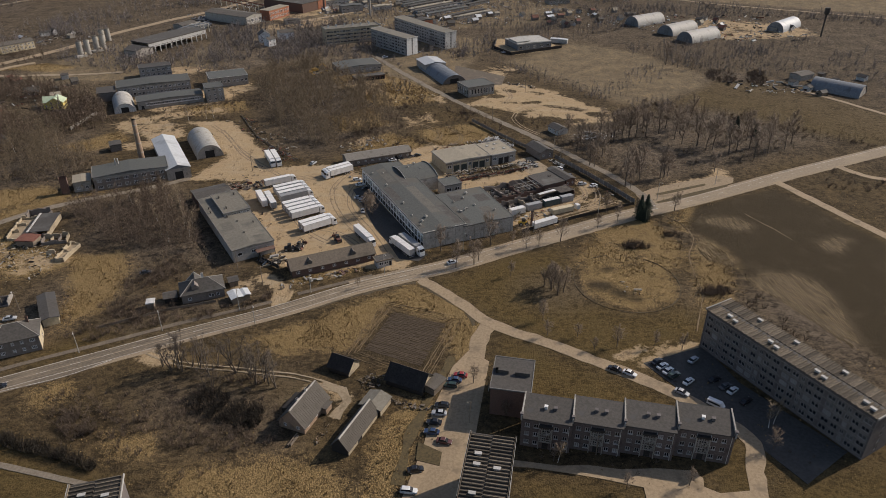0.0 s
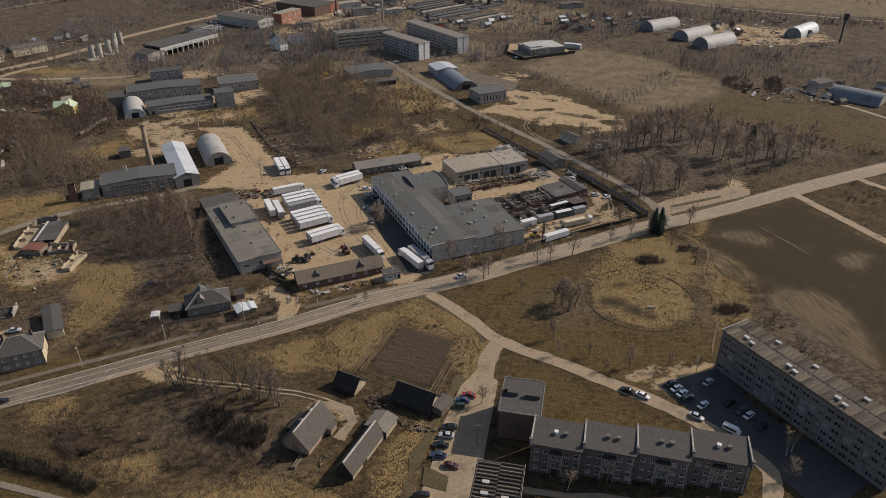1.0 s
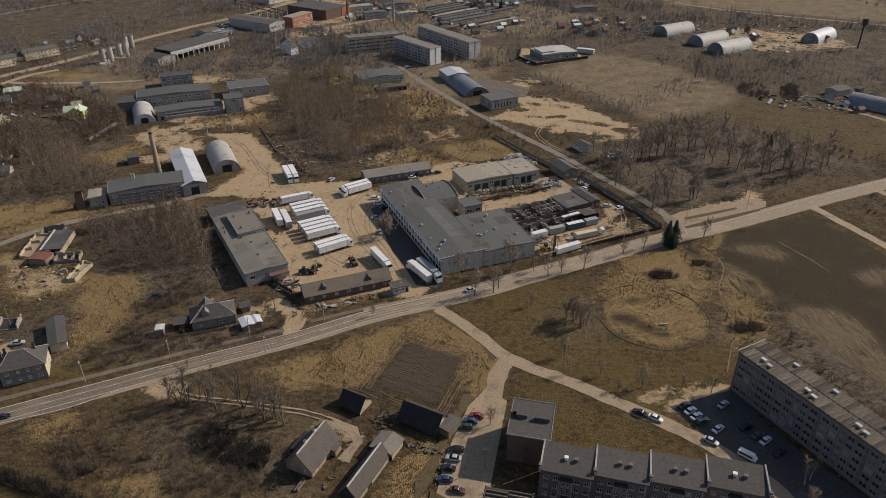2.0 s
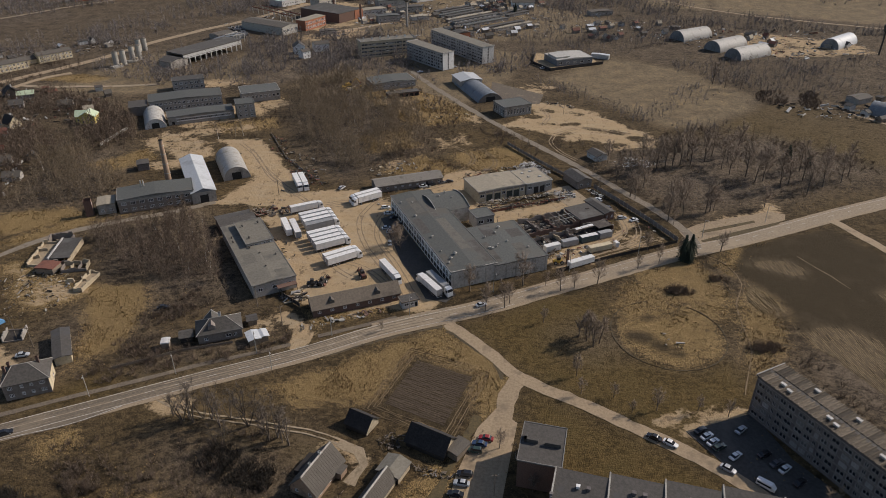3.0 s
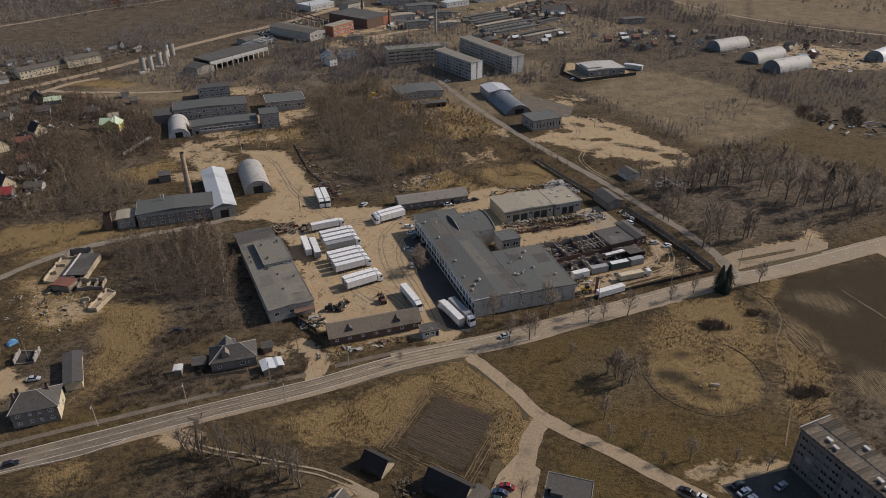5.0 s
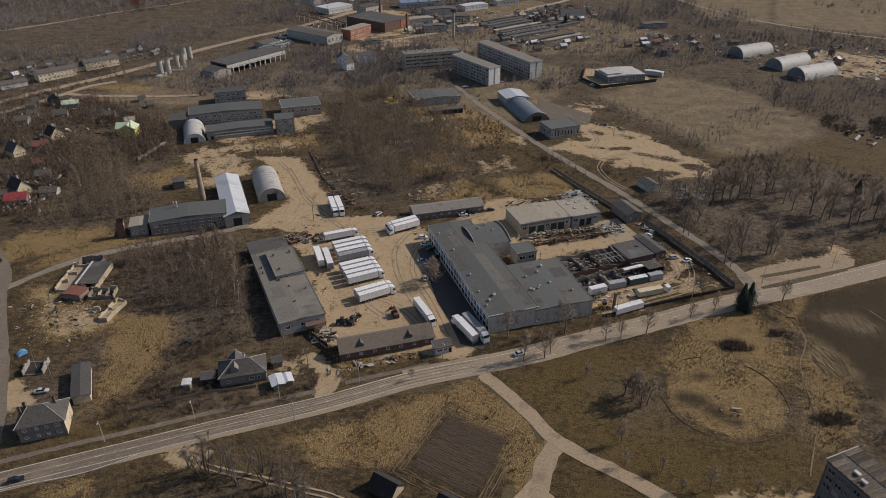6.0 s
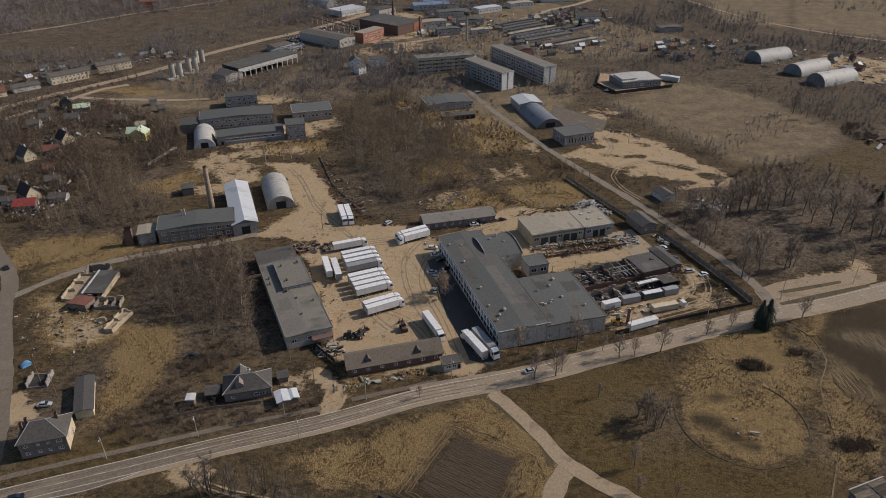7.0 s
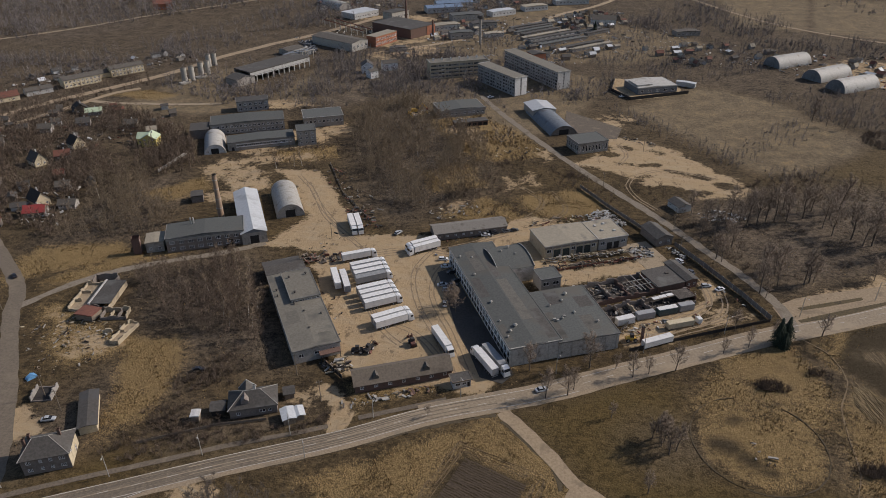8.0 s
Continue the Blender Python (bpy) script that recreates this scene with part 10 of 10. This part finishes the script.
STACKS = [PALE_PLASTER, WOOD, TRIM, TAR_WOOD, PLASTER, CHASSIS, CONCRETE, WOOD]
heap("stacked_parts", [(0.5, 313.5), (12.9, 318.0), (37.0, 326.6), (37.0, 323.6), (14.6, 314.6), (1.5, 308.8)], 150, 0.5, 1.3, STACKS, "long rows of stacked timber and machine parts", 1, 25)
heap("stacked_parts", [(0.0, 306.6), (12.9, 311.6), (37.2, 320.4), (36.8, 316.2), (12.9, 306.6), (2.6, 302.6)], 150, 0.4, 1.2, [WOOD, PALE_PLASTER, CHASSIS, RUST, WOOD, TAR_WOOD], "low rows of stacked timber and scrap", 2, 25)
heap("scrap_heap", [(38.2, 329.0), (45.1, 332.0), (48.8, 323.6), (39.0, 318.8)], 170, 0.4, 1.2, [WHITE_WALL, TRIM, CHASSIS, WHITE_WALL, TAR_WOOD, CONCRETE], "heap of pale and dark appliance scrap", 45)
heap("scrap_heap", [(53.0, 331.6), (55.6, 333.4), (62.4, 324.6), (60.0, 321.8)], 150, 0.4, 1.1, [CONCRETE, TRIM, CHASSIS, WHITE_WALL, TAR_WOOD], "scrap heap against the works fence", 46)
heap("rubble", [(14, 287.5), (30, 295.5), (28, 300), (12, 292)], 110, 0.4, 1.3, [WOOD, TRIM, CONCRETE, PALE_PLASTER, TAR_WOOD], "collapsed boards and rubble at the ruin's end", 47)
heap("rubble", [(18, 357), (28, 346), (40, 352), (28, 366)], 90, 0.5, 1.5, [WHITE_WALL, CONCRETE, TRIM, GREY_BRICK], "pale rubble heap behind the workshop", 3)
heap("rubble", [(20, 284), (42, 295), (40, 303), (17, 291)], 70, 0.4, 1.5, [TAR_WOOD, DARK_PLASTER, CONCRETE, CHASSIS, WOOD], "charred rubble inside the ruin", 4)
heap("rubble", [(25, 274), (54, 288), (52, 290), (23, 277)], 80, 0.4, 1.4, [TAR_WOOD, BRICK_WALL, CHASSIS, CHASSIS, CONCRETE], "dark rubble beside the ruin", 5)
heap("scrap_heap", [(-130, 394), (-112, 372), (-90, 340), (-80, 336), (-78, 350), (-112, 395)], 13, 0.4, 1.4, [TAR_WOOD, CHASSIS, CONCRETE, WOOD, RUST], "dark scrap along the yard edge", 6)
heap("scrap_heap", [(-100, 352), (-84, 346), (-72, 330), (-88, 330)], 36, 0.4, 1.6, [CHASSIS, TAR_WOOD, RUST, CHASSIS], "heap of dark scrap frames", 7)
heap("scrap_heap", [(-104, 300), (-84, 306), (-80, 302), (-100, 292)], 55, 0.5, 1.8, [WOOD, TAR_WOOD, WOOD, CHASSIS, RUST], "scrap and timber behind the trailers", 8)
heap("rubble", [(-72, 231), (-64, 236), (-60, 230), (-68, 226)], 90, 0.4, 1.5, STACKS, "scrap heap before the store", 9)
heap("rubble", [(-178, 238), (-166, 250), (-158, 240), (-150, 232), (-156, 222), (-172, 226)], 20, 0.3, 1.0, [PALE_PLASTER, CONCRETE, WOOD, TAR_WOOD], "rubble round the ruined barn", 10)
heap("rubble", [(-60, 214), (-32, 226), (-30, 223), (-58, 211)], 40, 0.5, 1.4, [CONCRETE, CONCRETE, BRICK_WALL, WOOD], "pipes and rubble on the verge", 11)
heap("rubble", [(64, 216), (72, 214), (74, 206), (66, 208)], 22, 0.3, 1.3, [CONCRETE, TAR_WOOD, WOOD], "broken concrete in the meadow", 12)
heap("rubble", [(71.8, 367.5), (81.9, 375.2), (95.5, 367.4), (93.7, 363.0), (77.6, 359.8)], 40, 0.4, 1.6, [WHITE_WALL, TRIM, CONCRETE], "pale rubble among trees", 13)
heap("rubble", [(42, 470), (60, 464), (66, 452), (50, 460)], 25, 0.5, 1.8, [CONCRETE, CHASSIS, WOOD], "scrap at the sandy yard's edge", 14)
heap("far_clutter", [(150, 660), (190, 700), (330, 690), (330, 610), (240, 585), (180, 630)], 2.2, 0.6, 2.6, [RUST, WOOD, TRIM, CHASSIS, WHITE_WALL, DARK_METAL], "distant farm machinery and scrap round hangars", 15)
heap("far_clutter", [(120, 640), (180, 660), (200, 700), (130, 740), (60, 690)], 1.2, 0.6, 2.4, [WHITE_WALL, WOOD, TRIM, TAR_WOOD], "distant sheds and scrap", 16)
heap("yard_litter", [(-72, 246), (-66, 248), (-82, 276), (-88, 274)], 14, 0.3, 1.0, [TAR_WOOD, CHASSIS, CONCRETE, WOOD], "odds and ends along the store wall", 30)
heap("yard_litter", [(-52, 318), (-18, 332), (-20, 336), (-54, 323)], 22, 0.4, 1.2, [TYRE, TYRE, RUST, CHASSIS, CONCRETE], "tyres and parts before the old store", 31)
heap("yard_litter", [(-104, 300), (-98, 322), (-90, 324), (-92, 300)], 12, 0.3, 1.2, [CHASSIS, TAR_WOOD, CONCRETE], "dark litter at the yard corner", 32)
heap("yard_litter", [(-40, 296), (-32, 292), (-44, 318), (-50, 316)], 8, 0.3, 0.9, [CONCRETE, TRIM, CAR_PAINT["blue"]], "pallets and parts by the hall", 33)
heap("yard_litter", [(30, 262), (62, 279), (60, 282), (28, 266)], 30, 0.3, 1.3, [RUST, WOOD, CONCRETE, TRIM, PLASTER], "parts strewn over the scrap yard", 34)
heap("yard_litter", [(58, 300), (66, 286), (80, 290), (70, 306)], 6, 0.3, 1.2, [RUST, WOOD, CONCRETE, TRIM], "parts strewn by the fence", 35)
heap("yard_litter", [(-190, 235), (-160, 258), (-148, 238), (-150, 215), (-170, 212)], 12, 0.2, 0.9, [PALE_PLASTER, CONCRETE, WOOD, TAR_WOOD], "rubble strewn round the ruin", 36)
heap("rubble", [(-58, 352), (-36, 366), (-30, 352), (-48, 342)], 14, 0.4, 1.4, [PLASTER, CONCRETE, WOOD, WHITE_WALL], "pale rubble on the waste ground", 40)
heap("rubble", [(-12, 344), (0, 352), (30, 362), (34, 356), (4, 342)], 26, 0.4, 1.4, [PLASTER, CONCRETE, WOOD, TAR_WOOD, RUST], "rubble and timber behind the workshops", 41)
heap("brushwood", [(-18, 153.6), (-8, 150.4), (-3, 149.4), (-4, 147.6), (-12, 148.8), (-17.4, 151.6)], 260, 0.2, 0.7, [TAR_WOOD, WOOD, GREY_BRICK, WOOD, CHASSIS], "cut branches and firewood by the barns", 42)
heap("brushwood", [(-25.6, 160.6), (-22, 164), (-17.6, 162.4), (-19, 157.6), (-23, 156.6)], 330, 0.15, 0.7, [WOOD, TAR_WOOD, DARK_PLASTER, MEADOW_TURF], "firewood and boards beside the small barn", 43)
heap("brushwood", [(-34, 141), (-31.6, 142), (-31.6, 137), (-35, 134)], 90, 0.15, 0.6, [WOOD, TAR_WOOD, DARK_PLASTER, TAN_BRICK], "clutter in the farmyard", 44)
heap("far_clutter", [(-237, 680), (-228, 684), (-208, 640), (-217, 634)], 30, 0.8, 3.0, [DARK_METAL, CHASSIS, DARK_METAL, TRIM], "dark blue scrap beside the factory", 23)
heap("far_clutter", [(-100, 492), (-84, 502), (-80, 494), (-96, 486)], 40, 0.6, 2.4, [WOOD, PLASTER, YELLOW, CONCRETE], "timber and yellow machine parts", 24)
heap("far_clutter", [(-50, 600), (60, 660), (120, 740), (60, 860), (-60, 820), (-130, 740), (-110, 640)], 0.8, 0.6, 2.4, [WHITE_WALL, CONCRETE, TRIM, WHITE_WALL, SLATE, WINDOW_FRAME], "distant sheds, cars and stacks in the town", 25)
heap("far_clutter", [(-60, 480), (0, 440), (-20, 420), (-80, 460), (-80, 490)], 3.0, 0.5, 1.8, [CONCRETE, WOOD, PLASTER, SLATE], "rubble over the waste ground", 26)
heap("far_clutter", [(-250, 690), (-190, 760), (-170, 740), (-230, 650)], 3.0, 0.6, 2.2, [CONCRETE, TRIM, TAR_WOOD, WHITE_WALL], "factory yard stacks", 17)
heap("far_clutter", [(-110, 740), (-60, 760), (-40, 720), (-90, 690)], 2.0, 0.6, 2.2, [CONCRETE, WHITE_WALL, TAR_WOOD, WOOD], "town yard clutter", 18)
heap("far_clutter", [(215, 470), (260, 470), (250, 440), (200, 450), (190, 480)], 5.0, 0.6, 3.0, [CONCRETE, WHITE_WALL, TAR_WOOD, WOOD, CHASSIS], "clutter in the hangar farmyard", 19)
heap("far_clutter", [(-300, 380), (-230, 430), (-250, 460), (-330, 480), (-360, 420)], 2.6, 0.5, 2.2, [CONCRETE, WHITE_WALL, TAR_WOOD, WOOD, RUST, SLATE], "garden clutter and small frames", 20)
heap("far_clutter", [(-270, 300), (-225, 310), (-235, 350), (-280, 340)], 5.0, 0.5, 2.0, [CONCRETE, WHITE_WALL, TAR_WOOD, WOOD], "garden clutter and small frames", 21)
heap("far_clutter", [(-400, 500), (-300, 600), (-320, 620), (-430, 520)], 2.0, 0.8, 3.0, [WHITE_WALL, SLATE, TAR_WOOD, WOOD], "yard clutter behind cottages", 22)

# small far sheds and allotment huts
srng = random.Random(21)
HUT_MATS = [(WHITE_WALL, SLATE), (WOOD, ROOF_DARK), (DARK_PLASTER, SLATE), (DARK_PLASTER, RUST), (WOOD, METAL_ROOF), (GREY_BRICK, ROOF_PALE), (WHITE_WALL, ROOF_DARK)]
HUT_AREAS = [
    ([(-60, 745), (-20, 800), (40, 860), (70, 800), (0, 730)], 40, 30), ([(-30, 640), (40, 650), (60, 700), (0, 720), (-40, 690)], 14, 30),
    ([(-330, 390), (-235, 440), (-260, 480), (-340, 490), (-370, 440)], 14, 35), ([(-285, 300), (-225, 305), (-240, 360), (-300, 370)], 8, 30),
    ([(-410, 480), (-310, 600), (-330, 625), (-450, 510)], 18, 52), ([(100, 640), (180, 660), (190, 700), (130, 740), (70, 690)], 22, 25),
    ([(200, 600), (330, 610), (330, 680), (220, 680)], 12, -50), ([(-120, 800), (-40, 900), (-90, 930), (-170, 830)], 14, 40),
    ([(-110, 700), (-60, 760), (-90, 790), (-140, 730)], 16, 40), ([(-260, 820), (-180, 860), (-200, 900), (-290, 880)], 12, 50), ([(230, 480), (280, 500), (300, 470), (250, 440)], 6, 30),
]
for pts, count, angle in HUT_AREAS:
    x0, x1 = min(p[0] for p in pts), max(p[0] for p in pts)
    y0, y1 = min(p[1] for p in pts), max(p[1] for p in pts)
    made = tries = 0
    while made < count and tries < 1500:
        tries += 1
        x, y = srng.uniform(x0, x1), srng.uniform(y0, y1)
        if not inside_and_gap(np.array([x]), np.array([y]), pts)[0][0] or not free_mask(np.array([x]), np.array([y]), 5.0, False)[0]:
            continue
        wl, rf = HUT_MATS[srng.randrange(len(HUT_MATS))]
        w, d = srng.uniform(3.2, 7), srng.uniform(3, 5.2)
        shed("garden_hut", x, y, w, d, angle + srng.choice((0, 0, 90)) + srng.uniform(-8, 8), srng.uniform(2.2, 3.2), srng.uniform(0.6, 2.0), "small garden hut among bare plots", wl, rf, "hut", group="garden huts")
        made += 1

# furrows of the small ploughed plot, and the ruts round it
def furrows(pts, step, top, label):
    a, b, c, d = [Vector(p) for p in pts]
    plot = tagged(new("ploughed_plot"), label, "field", kind="structure")
    n = int((d - a).length / step)
    for i in range(n):
        s = (i + 0.5) / n
        p, q = a.lerp(d, s), b.lerp(c, s)
        line = [p.lerp(q, k / 16) + Vector((noise.noise((i * 1.7, k * 0.8, 7)) * 0.2, noise.noise((i * 0.6, k * 0.5, 2)) * 0.42)) for k in range(17) if noise.noise((i * 0.5, k * 0.45, 11)) > -0.42]
        if len(line) < 2:
            continue
        ob = new("furrow", ribbon_mesh("furrow", line, -step * 0.36, step * 0.36, top, SOIL, 0.1, bottom=-0.3, seed=i))
        ob.parent = plot
    return plot


SOIL = surface("dry_dark_soil", (0.052, 0.036, 0.022), (0.088, 0.062, 0.039), 1.5, rough=0.97, bump=0.5)
furrows([(-17.0, 196.6), (1.0, 189.2), (-6.9, 167.4), (-25.0, 175.7)], 0.75, -0.03, "small ploughed plot with dark furrows")
for i, off in enumerate((1.4, 2.5, 4.2, 5.3)):
    ring = [(-17.5 - off * 0.4, 197.8 + off), (1.8 + off, 190.4 + off * 0.4), (-6.7 + off * 0.4, 166.3 - off), (-25.9 - off, 175.0 - off * 0.4), (-17.5 - off * 0.4, 197.8 + off)]
    line = []
    for p, q in zip(ring, ring[1:]):
        line += [Vector(p).lerp(Vector(q), k / 12) + Vector((noise.noise((k * 0.5, i, 4 + p[0])), noise.noise((k * 0.5, i, 9 + p[0])))) * 0.55 for k in range(12)]
    tagged(new("wheel_rut", ribbon_mesh("wheel_rut", line + [line[0]], -0.1, 0.1, -0.05, RUT, 0.1, bottom=-0.4, seed=i)), "pale wheel rut round the ploughed plot", "track", kind="structure")

RING_SOIL = surface("damp_trodden_earth", (0.056, 0.043, 0.024), (0.100, 0.075, 0.042), 1.3, rough=0.97, bump=0.5)
for line in ([(-75, 183.6), (-53.4, 194.5), (-42.5, 200.3), (-30.7, 206.5), (-18.4, 212.4), (-10, 215.6)], [(-8.0, 213.2), (-2.6, 208.4), (3.0, 202.4), (8.4, 195.6), (10.8, 188.8)]):
    road("verge_ditch", line, 1.3, RING_SOIL, -0.03, 0.45, "dark shallow ditch beside the road", seed=31)
ring = [Vector(p) for p in ellipse(68, 216, 19.3, 19.8, 0, 72)]
tagged(new("ring_path", ribbon_mesh("ring_path", ring[20:] + ring[:12], -0.16, 0.16, -0.03, RING_SOIL, 0.14, bottom=-0.5, seed=5)), "trodden dark ring round a meadow disc", "path", kind="structure")


def ruts(lines, half, top, material, label, seed):
    """Pairs of worn wheel marks, as one object."""
    bm = bmesh.new()
    for k, pts in enumerate(lines):
        for s in (-0.95, 0.95):
            me = ribbon_mesh("mark", smooth_line(pts, 2.0), s - half, s + half, top + 0.001 * (k % 5), material, half * 0.5, bottom=-0.3, seed=seed + k)
            bm.from_mesh(me)
            bpy.data.meshes.remove(me)
    me = bpy.data.meshes.new("wheel_ruts")
    bm.to_mesh(me)
    bm.free()
    me.materials.append(material)
    return tagged(new("wheel_ruts", me), label, "track", kind="stuff")


YARD_MARK = surface("rolled_wet_sand", (0.20, 0.148, 0.093), (0.29, 0.218, 0.14), 1.2, (0.36, 0.275, 0.178), 0.35, rough=0.97, bump=0.3)
ruts([
    [(-24, 228), (-34, 250), (-46, 272), (-52, 296), (-46, 318)], [(-20, 230), (-30, 254), (-42, 280), (-40, 304), (-22, 326)], [(-26, 232), (-42, 252), (-60, 262), (-72, 284), (-78, 306)],
    [(-84, 300), (-60, 310), (-40, 318), (-16, 334)], [(-80, 312), (-96, 330), (-112, 352), (-126, 376)], [(-84, 318), (-104, 338), (-120, 366), (-134, 384)], [(-48, 246), (-58, 256), (-66, 270)], [(-88, 296), (-74, 308), (-56, 314), (-38, 312)],
], 0.26, -0.002, YARD_MARK, "wheel marks over the sandy lorry yard", 60)
ruts([[(36, 258), (52, 268), (66, 276), (78, 284)], [(38, 262), (54, 272), (70, 284), (72, 300)], [(60, 281), (66, 290), (64, 306), (54, 322)], [(34, 264), (50, 276), (66, 290)]], 0.3, -0.004, YARD_MARK, "wheel marks in the scrap yard", 80)
ruts([[(45, 408), (42, 396), (46, 382), (54, 370)], [(46, 410), (60, 420), (72, 420), (90, 412)], [(38, 424), (44, 440), (40, 458)]], 0.3, -0.002, YARD_MARK, "wheel marks over the sandy yard", 90)
road("field_mark", [(133, 272), (137.2, 262.5), (140.0, 257.2), (143.6, 248)], 0.5, RUT, -0.035, 0.3, "faint tractor mark over the ploughed field", seed=99)
ruts([[(-16, 344), (-6, 356), (-2, 372), (-14, 388)], [(-10, 342), (4, 352), (10, 366), (2, 384)]], 0.3, -0.04, RUT, "wheel marks through the straw", 95)


def crop_rows(areas, way, step, material, label):
    """Thin pale rows of old stubble that the plough has left, as one object."""
    rng = random.Random(77)
    d = Vector(way).normalized()
    n = Vector((-d.y, d.x))
    bm = bmesh.new()
    for pts in areas:
        mid = sum((Vector(p) for p in pts), Vector((0, 0))) / len(pts)
        reach = max((Vector(p) - mid).length for p in pts)
        for i in range(int(-reach / step), int(reach / step) + 1):
            run = []
            for j in range(int(2 * reach / 1.4) + 2):
                p = mid + n * (i * step + rng.uniform(-0.1, 0.1)) + d * (-reach + j * 1.4)
                inside = inside_and_gap(np.array([p.x]), np.array([p.y]), pts)[0][0] and rng.random() > 0.13
                if inside:
                    run.append(p)
                if run and (not inside or j == int(2 * reach / 1.4) + 1):
                    if len(run) > 2:
                        me = ribbon_mesh("row", run, -0.085, 0.085, -0.02, material, 0.08, bottom=-0.4, seed=i * 31 + j)
                        bm.from_mesh(me)
                        bpy.data.meshes.remove(me)
                    run = []
    me = bpy.data.meshes.new("crop_rows")
    bm.to_mesh(me)
    bm.free()
    me.materials.append(material)
    return tagged(new("crop_rows", me), label, "field", kind="stuff")


CHAFF = surface("bleached_stubble", (0.19, 0.137, 0.071), (0.31, 0.227, 0.12), 1.5, (0.13, 0.097, 0.06), 0.3, rough=0.97, bump=0.3)
crop_rows(CHAFF_ON, (0.245, -0.97), 0.62, CHAFF, "pale rows of old stubble on dark soil")
